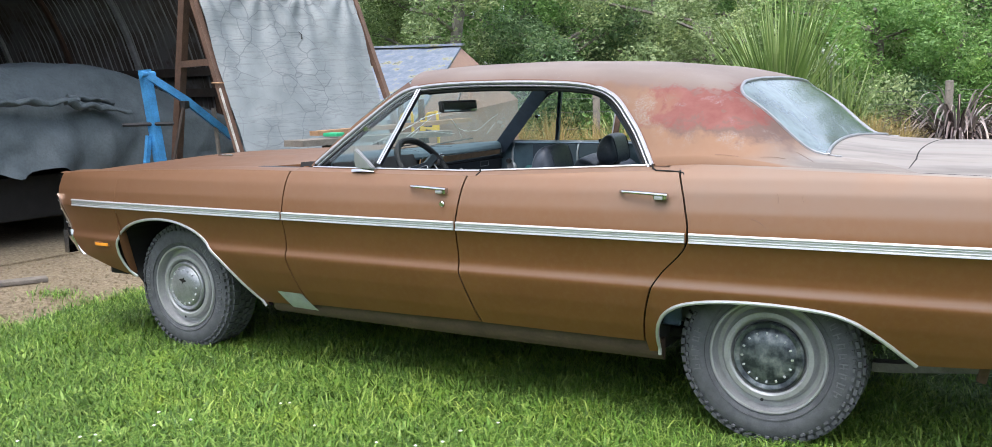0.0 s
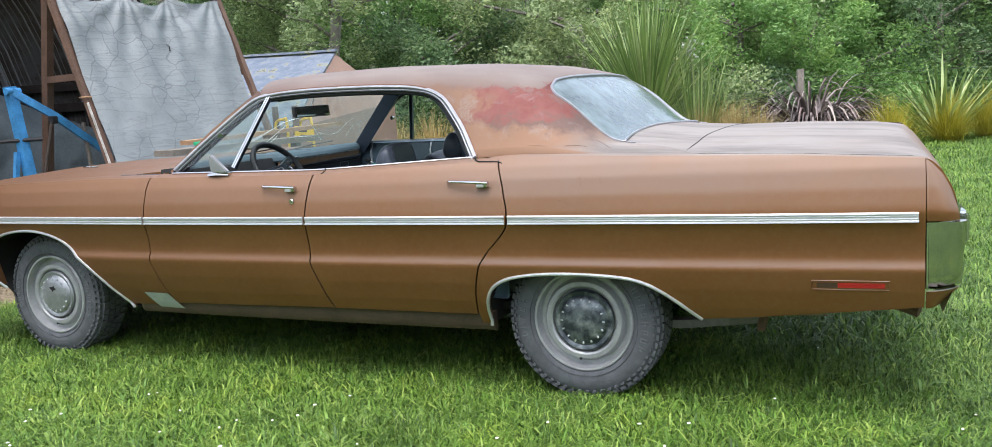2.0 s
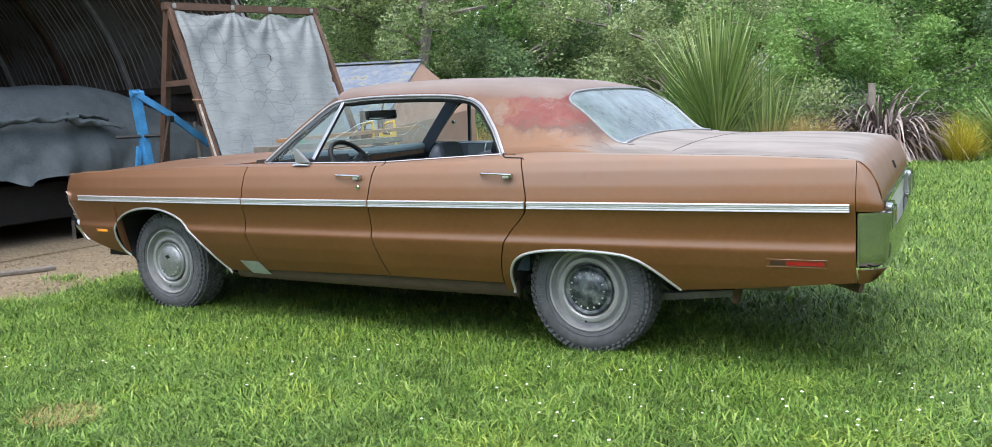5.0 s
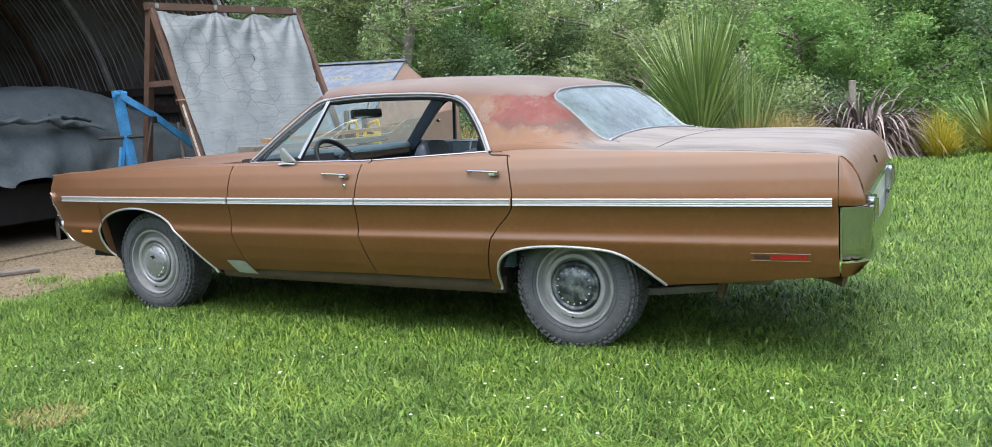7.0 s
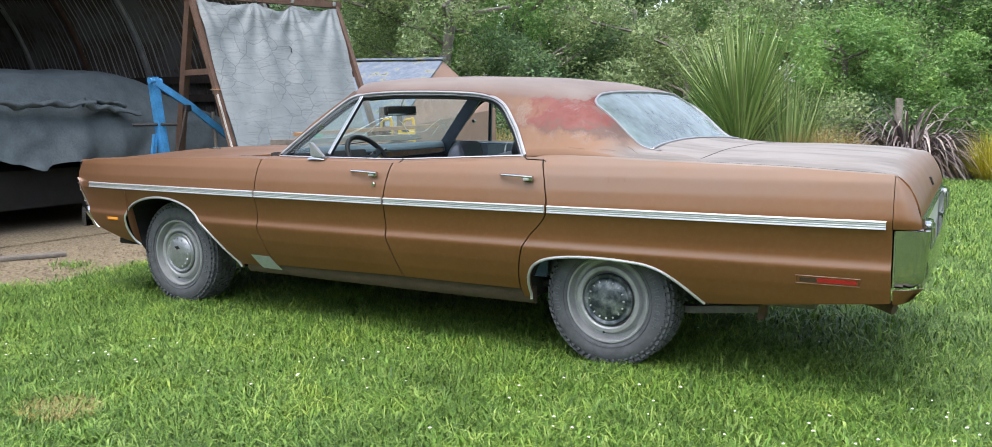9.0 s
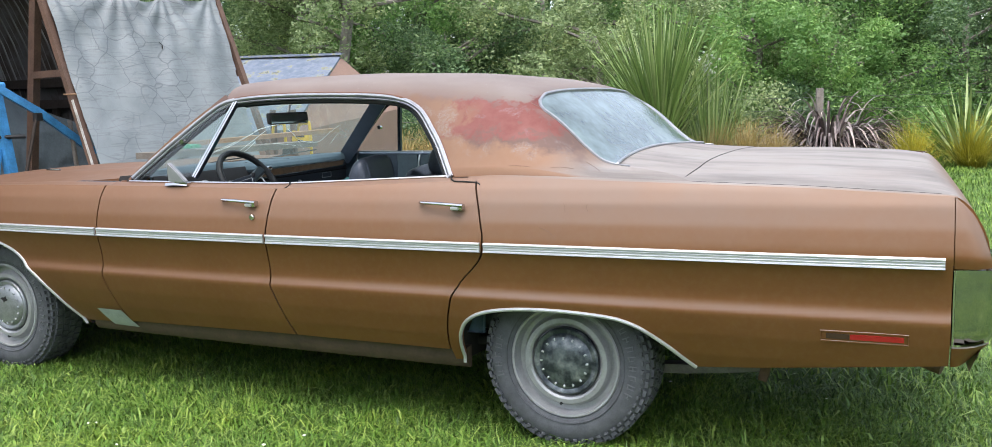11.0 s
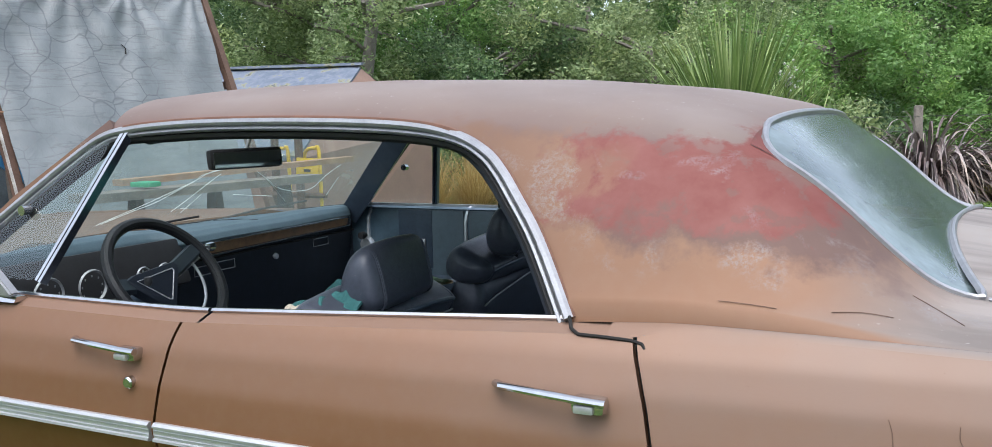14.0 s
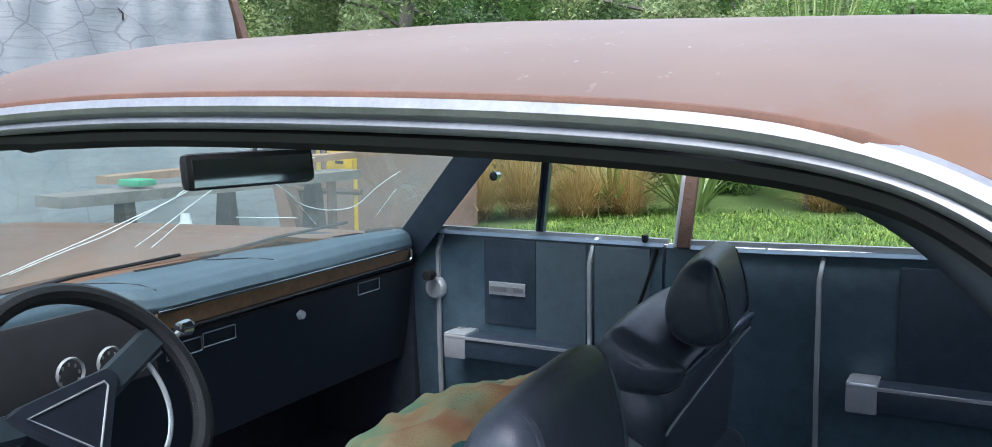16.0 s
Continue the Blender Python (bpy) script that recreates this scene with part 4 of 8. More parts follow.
        rim = [skin(tail_x(g), g) for g in np.linspace(EDGE_G, 0.735, 7)] + [skin(sail_x(g), g) for g in np.linspace(0.735, SIDE_G, 7)][1:]
        def corner(u, v):
            i = round(v * 12)
            p = rim[i].lerp(arc[i], u * 1.04)
            return Vector((p.x, sign * p.y, p.z + 0.0012))
        part("corner", sheet(corner, 3, 12), M["roof"], roof_ob)
    frame_ob = part("rear_window_frame", sweep(loop, [(-0.0065, -0.010), (-0.005, -0.002), (0.0, 0.000), (0.005, -0.002), (0.0065, -0.010)], ups, True), M["rail"], car, "bright rear window surround")

    def back_glass(u, v):
        w = 2 * v - 1

        def body(t):
            gs = float(np.interp(t, [0, 0.26, 0.52, 0.78, 1], [0.735, 0.745, 0.752, 0.758, 0.765]))
            e = skin(sail_x(gs), gs)
            c = skin(2.862, 0).lerp(skin(3.155, 0) + Vector((0, 0, 0.004)), t) + Vector((0.006, 0, 0.010)) * math.sin(math.pi * t)
            k = abs(w)
            return Vector((lerp(c.x, e.x, k ** 2.2), e.y * w, lerp(c.z, e.z, k ** 2.6)))
        p = body(u)
        g = 0.7349 * w
        return p + (skin(tail_x(g), g) - body(0.0)) * (1 - u) ** 2 + Vector((0, 0, -0.002))
    gl = part("rear_window", sheet(back_glass, 14, 24), M["rear_glass"], car, "dusty greenish rear window glass", 80)
    gl.visible_shadow = False
    # windscreen
    def screen(u, v):
        w = 2 * v - 1
        top = skin(header_x(w * 0.78), w * 0.78) + Vector((-0.01, 0, -0.012))
        bot = Vector((0.74 + 0.235 * abs(w) ** 2.2, w * 0.86, 1.005 - 0.01 * abs(w)))
        p = top.lerp(bot, u)
        return p + Vector((-0.035, 0, 0.02)) * math.sin(math.pi * u)
    ws = part("windscreen", sheet(screen, 12, 30), M["screen"], car, "clear windscreen with long cracks", 80)
    ws.visible_shadow = False
    # cracks in the glass
    def crack(pts):
        return sweep([screen(u, v) + Vector((-0.004, 0, 0.003)) for u, v in pts], ring(0.0010, 4))
    lines = [[(0.917, 0.354), (0.883, 0.389), (0.80, 0.467), (0.683, 0.548), (0.617, 0.575), (0.50, 0.74)], [(0.917, 0.366), (0.855, 0.433), (0.80, 0.489), (0.65, 0.563), (0.617, 0.581), (0.50, 0.752)],
             [(0.90, 0.539), (0.817, 0.565), (0.733, 0.587), (0.633, 0.612)], [(0.917, 0.567), (0.85, 0.582), (0.783, 0.595)],
             [(0.81, 0.683), (0.83, 0.733), (0.84, 0.765), (0.85, 0.789)], [(0.633, 0.711), (0.717, 0.761), (0.767, 0.783), (0.80, 0.811), (0.82, 0.845), (0.80, 0.880), (0.683, 0.900), (0.583, 0.922)],
             [(0.667, 0.733), (0.75, 0.772), (0.90, 0.828)], [(0.867, 0.922), (0.70, 0.933)]]
    for pts in lines:
        part("crack", crack([(q.x, q.y) for q in smooth_path([(a, b, 0) for a, b in pts], 4)]), M["white"], ws)
    # pillars, rails and weather strips on both sides
    for sign in (-1, 1):
        path = rail_path(sign)
        ups = [Vector((0, sign, 0.35))] * len(path)
        k = next(i for i, p in enumerate(path) if p.x > 2.245)
        k0 = next(i for i, p in enumerate(path) if p.x > 1.50)
        prof = [(-0.012, -0.004), (-0.011, 0.003), (-0.006, 0.008), (0.002, 0.009), (0.006, 0.005), (0.007, -0.004)]
        prof = [(q[0] * -sign, q[1]) for q in prof]
        turn = lambda i, a, b, c: Vector(a).lerp(Vector(b), smooth(20, 30, i)).lerp(Vector(c), smooth(48, 63, i))
        out = [p + turn(i, (-0.30, sign * 0.4, 0.86), (0.0, sign * 0.45, 0.9), (0.75, sign * 0.3, 0.5)) * 0.007 for i, p in enumerate(path)]
        for a, b in ((0, k0), (k0, k), (k, len(path) - 1)):
            part("drip_rail", sweep(out[a:b + 1], prof, ups[a:b + 1]), M["rail"], roof_ob, "bright drip rail")
        gut = [p + (Vector((0.0, sign * 0.35, 0.9)) if i < 55 else Vector((0.80, sign * 0.12, 0.45))) * 0.0165 for i, p in enumerate(path)][24:]
        part("rail_gutter", sweep(gut, ring(0.0055, 8, 0.0025), ups[24:]), M["gutter_line"], roof_ob, "brown line beside the rail")
        inner = [p + turn(i, (0.008, 0, -0.004), (0.004, 0, -0.008), (-0.008, 0, -0.004)) for i, p in enumerate(path)]
        part("window_trim", sweep(inner, [(q[0] * 0.58, q[1] * 0.7) for q in prof], ups), M["rail"], roof_ob, "bright window surround")
        seal = [p + turn(i, (0.020, -sign * 0.018, -0.010), (0.006, -sign * 0.018, -0.021), (-0.020, -sign * 0.018, -0.012)) for i, p in enumerate(path)]
        part("weather_strip", sweep(seal, [(a * 0.009, b * 0.015) for a, b in ring(1, 8)], ups), M["black"], roof_ob, "black rubber weather strip")
        cover = [p + turn(i, (0.030, -sign * 0.045, -0.010), (0.0, -sign * 0.046, -0.012), (-0.030, -sign * 0.050, -0.022)) for i, p in enumerate(path)][24:]
        part("inner_rail_cover", sweep(cover, [(a * 0.016, b * 0.022) for a, b in ring(1, 12)], ups[24:]), M["rail_cover"], roof_ob, "dark blue inner rail cover")
        # windscreen pillar
        p0, p1 = Vector((0.955, sign * 0.872, 0.985)), Vector((1.375, sign * abs(skin_at(1.39, 1.345).y) * 0.985, 1.352))
        part("windscreen_pillar", sweep([p0, p0.lerp(p1, 0.5) + Vector((-0.012, 0, 0.01)), p1], [(-0.013, -0.017), (0.016, -0.019), (0.016, 0.010), (-0.009, 0.012)], (0, sign, 0.4)), M["roof"], roof_ob)
        if sign > 0:
            part("inner_pillar", sweep([p0 + Vector((0.030, -sign * 0.045, 0)), p1 + Vector((0.012, -sign * 0.042, -0.016))], [(-0.040, -0.045), (0.040, -0.045), (0.032, 0.020), (-0.032, 0.020)], (0, sign, 0.4)), M["panel_dark"], roof_ob)
        # vent window: divider bar, glass, catch
        b0, b1 = Vector((1.335, sign * 0.872, 1.005)), Vector((1.452, sign * abs(skin_at(1.45, 1.335).y), 1.338))
        bar = part("vent_divider", sweep([b0, b1], [(-0.010, -0.010), (-0.002, -0.010), (-0.002, -0.004), (0.002, -0.004), (0.002, -0.010), (0.010, -0.010), (0.010, 0.010), (0.002, 0.010), (0.002, 0.005), (-0.002, 0.005), (-0.002, 0.010), (-0.010, 0.010)], (0, sign, 0.35)), M["chrome"] if sign < 0 else M["panel_dark"], roof_ob, "vent window divider")
        vent = bmesh.new()
        vent.faces.new([vent.verts.new(v) for v in ((1.035, sign * 0.875, 1.01), (1.325, sign * 0.875, 1.01), (1.432, sign * 0.735, 1.315), (1.38, sign * 0.745, 1.305))])
        vg = part("vent_glass", vent, M["glass"], roof_ob, "triangular vent window glass")
        vg.visible_shadow = False
        part("vent_catch", lathe([(0, 0.012), (0.011, 0.010), (0.012, -0.012), (0, -0.012)], 12, "y", (1.235, sign * 0.82, 1.16)), M["chrome"], vg)
    # headlining
    def lining(u, v):
        g = (2 * v - 1) * 0.70
        x = lerp(header_x(g) + 0.02, tail_x(g) - 0.03, u)
        return skin(x, g) + Vector((0, 0, -0.022 - 0.012 * (1 - abs(2 * v - 1))))
    part("headlining", sheet(lining, 24, 24), M["lining"], roof_ob)
    for sign in (-1, 1):
        def inner_sail(u, v):
            g = lerp(0.99, 0.78, v)
            x = 2.5
            for _ in range(8):
                z = skin(x, g).z
                x = float(np.interp(-z, [-k for k in RAIL_Z[10:]], RAIL_X[10:]))
            xr = float(np.interp(g, [0.645, 0.69, 0.72, 1.0], [2.82, 3.02, 3.12, 3.40]))
            p = skin(lerp(x + 0.01, xr, u), g)
            return Vector((p.x, sign * (abs(p.y) - 0.03), p.z - 0.008))
        part("inner_sail", sheet(inner_sail, 10, 10), M["panel_dark"], roof_ob)
    # deck behind the rear window, boot lid and its seam
    def seam(y):
        return 3.470 + 0.027 * min(1.0, abs(y) / 0.60) ** 2

    def plenum(u, v):
        w = 2 * v - 1
        g = lerp(0.765, 1.0, u)
        e = skin(sail_x(g), g)
        c = Vector((lerp(3.156, seam(0), u), 0, lerp(skin(3.156, 0).z + 0.004, deck_z(seam(0), 0), u)))
        k = abs(w)
        return Vector((lerp(c.x, e.x, k ** 2.2), math.copysign(abs(e.y) * k, w), lerp(c.z, e.z - 0.001, k ** 2.5) - 0.004 * math.sin(math.pi * u) * (1 - k ** 4)))
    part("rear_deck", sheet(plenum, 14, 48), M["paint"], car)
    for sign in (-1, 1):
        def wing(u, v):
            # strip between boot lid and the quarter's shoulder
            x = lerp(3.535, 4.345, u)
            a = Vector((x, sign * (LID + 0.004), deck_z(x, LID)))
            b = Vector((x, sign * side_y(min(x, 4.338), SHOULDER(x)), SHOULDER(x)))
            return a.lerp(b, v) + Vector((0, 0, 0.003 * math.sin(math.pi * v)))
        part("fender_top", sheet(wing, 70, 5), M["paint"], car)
        edge_seam = [(seam(0.84) + 0.002, sign * 0.84, deck_z(3.53, 0.84)), (3.503, sign * 0.874, deck_z(3.50, 0.874)), (3.522, sign * 0.894, deck_z(3.52, LID))]
        edge_seam = smooth_path(edge_seam + [(x, sign * (LID + 0.002), deck_z(x, LID) + 0.0008) for x in np.linspace(3.56, 4.30, 16)], 4)
        part("seam", sweep(edge_seam, ring(0.0008, 6)), M["gap"], car)
        foot = [skin(sail_x(g), g) + Vector((0.003, 0, 0.003)) for g in np.linspace(0.767, 0.782, 5)]
        part("foot_trim", sweep([(p.x, sign * p.y, p.z) for p in foot], ring(0.003, 6)), M["rail"], car, "thin bright strip at the rear window's foot")
        part("seam", sweep([(2.764, sign * 0.949, 1.000), (2.758, sign * 0.945, 1.007), (2.742, sign * 0.943, 1.0105), (2.70, sign * 0.943, 1.0125), (2.655, sign * 0.943, 1.0135), (2.640, sign * 0.935, 1.020), (2.630, sign * 0.916, 1.034)], ring(0.0030, 6)), M["gap"], car)

    def lid(u, v):
        w = 2 * v - 1
        y = w * LID
        x0 = seam(y) + 0.004
        if u < 0.75:
            x = lerp(x0, 4.22, u / 0.75)
            return Vector((x, y, deck_z(x, y) + 0.001))
        t = (u - 0.75) / 0.25
        xz = [(4.22, deck_z(4.22, y) + 0.001), (4.305, deck_z(4.28, y) - 0.006), (4.352, 0.985), (4.388, 0.952), (4.416, 0.905), (4.434, 0.86), (4.440, 0.805)]
        n = len(xz) - 1
        i = min(n - 1, int(t * n))
        f = t * n - i
        return Vector((lerp(xz[i][0], xz[i + 1][0], f), y, lerp(xz[i][1], xz[i + 1][1], f) - 0.012 * abs(w) ** 3 * t))
    part("seam", sweep([(seam(y) + 0.001, y, deck_z(seam(y), y) + 0.001) for y in np.linspace(-0.84, 0.84, 40)], ring(0.0016, 6)), M["gap"], car)
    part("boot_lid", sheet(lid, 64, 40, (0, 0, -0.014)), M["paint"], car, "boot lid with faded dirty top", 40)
    part("boot_emblem", box((4.425, 0.0, 0.89), (0.012, 0.02, 0.04), 0.003, (0, -22, 0)), M["gap"], car)
    # bonnet and cowl
    def bonnet(u, v):
        w = 2 * v - 1
        x = lerp(-0.925 + 0.05 * abs(w) ** 2, 0.72 + 0.20 * abs(w) ** 2.2, u)
        y = w * 0.80
        zs = SHOULDER(x)
        crown = 0.040 * (1 - abs(w) ** 2.5) * min(1, max(0, x + 0.93) / 0.5)
        ridge = 0.016 * math.exp(-((abs(w) - 0.62) / 0.10) ** 2) * min(1.0, max(0.0, (x + 0.3) / 0.8))
        return Vector((x, y, zs - 0.002 + crown + ridge + 0.022 * smooth(0.45, 0.90, x) * abs(w) ** 3))
    part("bonnet", sheet(bonnet, 44, 40, (0, 0, -0.012)), M["paint"], car, "long bronze bonnet", 50)
    for sign in (-1, 1):
        def wing_f(u, v):
            x = lerp(-0.912, 0.94, u)
            a = Vector((x, sign * 0.806, SHOULDER(x) - 0.003))
            b = Vector((x, sign * side_y(x, SHOULDER(x)), SHOULDER(x)))
            return a.lerp(b, v) + Vector((0, 0, 0.010 * math.sin(math.pi * v)))
        part("fender_top", sheet(wing_f, 40, 5), M["paint"], car)
    part("cowl", sheet(lambda u, v: Vector((lerp(0.66, 0.80, u) + 0.22 * abs(2 * v - 1) ** 2.2, (2 * v - 1) * 0.86, 0.985 + 0.012 * u + 0.01 * (1 - abs(2 * v - 1)))), 6, 20, (0, 0, -0.01)), M["paint"], car)
    for sign in (-1, 1):
        part("cowl_gap", sweep([(0.84, sign * 0.800, 0.990), (0.93, sign * 0.835, 0.998), (0.985, sign * 0.862, 0.994)], [(-0.03, -0.02), (0.03, -0.02), (0.02, 0.012), (-0.02, 0.012)]), M["gap"], car)
    for sgn in (-0.30, 0.28):
        part("wiper", tube([(0.74, sgn, 0.995), (0.80, sgn + 0.2, 1.022), (0.85, sgn + 0.42, 1.035)], 0.004, 6), M["black"], car)


def wheel(car, at, label):
    """A steel wheel with its cap, in a chunky all-terrain tyre. The outer face looks to -y."""
    R, ri = 0.335, 0.205
    o = -0.105
    at = Vector(at)
    tyre = lathe([(ri, o + 0.02), (ri + 0.012, o + 0.004), (ri + 0.035, o - 0.006), (ri + 0.070, o - 0.008), (ri + 0.098, o + 0.004), (R - 0.014, o + 0.020), (R - 0.008, o + 0.03), (R - 0.008, o + 0.19), (R - 0.02, o + 0.205), (ri + 0.07, o + 0.225), (ri, o + 0.20)], 64, "y", at)
    w = t = part("wheel", tyre, M["tyre"], car, label)
    # tread blocks and shoulder lugs
    blocks = bmesh.new()
    rows = [(0.045, 0.034), (0.086, 0.030), (0.124, 0.030), (0.165, 0.034)]
    N = 58
    for k in range(N):
        for r, (h, wd) in enumerate(rows):
            a = 2 * math.pi * (k + 0.5 * (r % 2)) / N
            b = box((0, o + h, R - 0.006), (2 * math.pi * R / N * 0.76, wd, 0.013))
            for v in b.verts:
                v.co = Matrix.Rotation(a, 3, "Y") @ v.co + at
            me = bpy.data.meshes.new("tmp")
            b.to_mesh(me)
            b.free()
            blocks.from_mesh(me)
            bpy.data.meshes.remove(me)
    for k in range(N):
        a = 2 * math.pi * k / N
        for j, (rr, hh, ww) in enumerate(((R - 0.017, 0.016, 0.013), (R - 0.034, 0.009, 0.009))):
            b = box((0.006 * (-1) ** j, o + hh - 0.004 - 0.004 * j, rr), (2 * math.pi * R / N * (0.62 if j == 0 else 0.40), 0.014, ww))
            for v in b.verts:
                v.co = Matrix.Rotation(a, 3, "Y") @ v.co + at
            me = bpy.data.meshes.new("tmp")
            b.to_mesh(me)
            b.free()
            blocks.from_mesh(me)
            bpy.data.meshes.remove(me)
    part("tread", blocks, M["tyre"], t, "", 0)
    # raised sidewall marks as plain bars, and a moulded ring
    for start, count, size in ((-1.82, 5, 0.030), (0.62, 11, 0.030)):
        for k in range(count):
            b = join(box((-0.007, o - 0.0085, ri + 0.062), (0.004, 0.005, size)), box((0.003, o - 0.0085, ri + 0.062 + (k % 3 - 1) * 0.011), (0.014, 0.005, 0.004)), box((0.007, o - 0.0085, ri + 0.062), (0.003, 0.005, size * (0.9 if k % 2 else 0.4))))
            for v in b.verts:
                v.co = Matrix.Rotation(start + k * 0.135, 3, "Y") @ v.co + at
            part("sidewall_mark", b, M["mark"], t, "", 0)
    part("moulded_ring", lathe([(ri + 0.026, o - 0.001), (ri + 0.028, o - 0.0085), (ri + 0.031, o - 0.0085), (ri + 0.033, o - 0.003)], 64, "y", at), M["tyre"], t)
    rim = part("rim", lathe([(ri + 0.010, o + 0.016), (ri + 0.011, o + 0.004), (ri + 0.006, o - 0.002), (ri - 0.001, o - 0.001), (ri - 0.004, o + 0.010), (ri - 0.007, o + 0.036), (ri - 0.011, o + 0.041), (ri - 0.026, o + 0.044), (ri - 0.031, o + 0.040), (ri - 0.036, o + 0.020), (ri - 0.042, o + 0.012), (ri - 0.058, o + 0.010), (ri - 0.066, o + 0.016), (ri - 0.071, o + 0.034), (ri - 0.082, o + 0.040)], 64, "y", at), M["steel"], w, "dull steel rim")
    cap = part("hub_cap", lathe([(0.128, o + 0.034), (0.128, o + 0.014), (0.122, o + 0.007), (0.114, o + 0.009), (0.107, o + 0.013), (0.101, o + 0.006), (0.085, o - 0.004), (0.05, o - 0.011), (0, o - 0.013)], 56, "y", at), M["cap" if at.x > 1 else "cap_front"], w, "scuffed grey hub cap")
    if at.x < 1:
        hole = bmesh.new()
        rim_pts = [hole.verts.new((at.x + 0.004 + r * math.cos(a), at.y + o - 0.0135, at.z + 0.034 + r * 0.8 * math.sin(a))) for a, r in zip(np.linspace(0, 2 * math.pi, 12)[:-1], (0.026, 0.014, 0.024, 0.012, 0.018, 0.027, 0.013, 0.010, 0.020, 0.011, 0.016))]
        hole.faces.new(rim_pts)
        r = bmesh.ops.extrude_face_region(hole, geom=hole.faces[:])
        bmesh.ops.translate(hole, verts=[v for v in r["geom"] if isinstance(v, bmesh.types.BMVert)], vec=(0, 0.006, 0))
        part("torn_hole", hole, M["gap"], cap, "dark torn hole in the cap")
    for k in range(16):
        a = 2 * math.pi * k / 16
        part("cap_stud", box((at.x + 0.091 * math.cos(a), at.y + o - 0.004, at.z + 0.091 * math.sin(a)), (0.010, 0.008, 0.007), 0.002, (0, -math.degrees(a), 0)), M["bright"], cap)
    part("valve", lathe([(0, o + 0.010), (0.006, o + 0.010), (0.007, o + 0.03)], 10, "y", (at.x - 0.02, at.y, at.z - 0.165)), M["black"], rim)
    part("brake_drum", lathe([(0.0, o + 0.05), (0.17, o + 0.05), (0.17, o + 0.16), (0, o + 0.16)], 24, "y", at), M["gap"], w)


def cap_mat():
    q = Mat("scuffed_hub_cap", 0.5, 0.6)
    f = q.noise(14, 5, 0.6)
    q.color(q.ramp(f, [(0.40, (0.045, 0.054, 0.064)), (0.54, (0.16, 0.18, 0.19)), (0.66, (0.34, 0.35, 0.35))]))
    q.roughness(q.math("ADD", q.math("MULTIPLY", f, 0.3), 0.3))
    return q.m


M["cap"] = cap_mat()
M["mark"] = plain("raised_tyre_marks", (0.125, 0.130, 0.140), 0.7, 0, 0.2, 30)
M["cap_front"] = plain("dull_silver_cap", (0.30, 0.31, 0.32), 0.42, 0.6, 0.35, 14)


def rear_end(car):
    # chrome loop bumper: corner piece wrapping to the rear, lower bar across
    bump = part("rear_bumper", bumper_mesh(), M["bumper"], car, "chrome rear bumper", 50)
    part("bumper_rim", sweep([Vector((4.343, s * -0.905, z)) for s, z in ((1, 0.522), (1, 0.757))] + [Vector((4.42, -0.872, 0.761)), Vector((4.460, -0.80, 0.757))], ring(0.005, 6), (0, 1, 0.2)), M["chrome"], bump)
    # painted valance under the bumper
    for sign in (-1, 1):
        def low(u, v):
            z = lerp(0.446, 0.512, v)
            x = lerp(4.342, lerp(4.40, 4.455, v), u)
            return Vector((x, sign * (side_y(4.34, z) - 0.02 - 0.10 * u ** 2), z))
        part("rear_valance", sheet(low, 10, 6, (0, -sign * 0.02, 0)), M["paint"], car)
    part("rear_valance", sheet(lambda u, v: Vector((lerp(4.40, 4.44, v), lerp(-0.82, 0.82, u), lerp(0.42, 0.52, v))), 4, 4), M["paint"], car)
    # lamps and the pale panel between them
    part("rear_panel", sheet(lambda u, v: Vector((4.432 + 0.01 * (1 - abs(2 * u - 1)), lerp(-0.86, 0.86, u), lerp(0.640, 0.795, v))), 20, 6), M["plate"], car, "pale panel between the tail lamps")
    for sign in (-1, 1):
        lamp = part("tail_lamp", box((4.455, sign * 0.745, 0.728), (0.04, 0.18, 0.125), 0.012), M["chrome"], car, "tail lamp in a chrome surround")
        part("lens", box((4.468, sign * 0.745, 0.728), (0.02, 0.10, 0.055), 0.008), M["red_lens"], lamp, "red lens")
        part("surround", sweep([(4.477, sign * 0.745 + a, 0.728 + b) for a, b in ((-0.075, -0.04), (0.075, -0.04), (0.075, 0.04), (-0.075, 0.04))], ring(0.007, 6), (1, 0, 0), True), M["chrome"], lamp)
    part("rear_trim", sweep([(4.440, y, 0.797) for y in np.linspace(-0.855, 0.855, 12)], [(-0.008, -0.014), (0.010, -0.014), (0.012, 0.010), (-0.008, 0.014)]), M["chrome"], car, "chrome strip under the boot lid")
    for sign in (-1, 1):
        leaf = part("leaf_spring", sweep([(2.95, sign * 0.60, 0.275), (3.15, sign * 0.60, 0.268), (3.45, sign * 0.60, 0.285), (3.74, sign * 0.60, 0.318)], [(-0.03, -0.018), (0.03, -0.018), (0.03, 0.016), (-0.03, 0.016)]), M["spring"], car, "dirty steel leaf spring")
        part("shackle", box((3.755, sign * 0.60, 0.335), (0.035, 0.075, 0.14), 0.008, (0, 12, 0)), M["timber"], leaf, "rusty shackle")
    pipe = part("exhaust_pipe", tube(smooth_path([(3.2, -0.50, 0.37), (3.7, -0.52, 0.36), (4.05, -0.56, 0.41), (4.22, -0.62, 0.41), (4.335, -0.66, 0.385)], 6), 0.028, 12), M["timber"], car, "rusty tail pipe")
    part("fuel_tank", box((3.90, 0, 0.54), (0.65, 1.0, 0.14), 0.03), M["gap"], car)
    part("silencer", box((3.76, -0.62, 0.378), (0.50, 0.16, 0.055), 0.02), M["post_wood"], car)


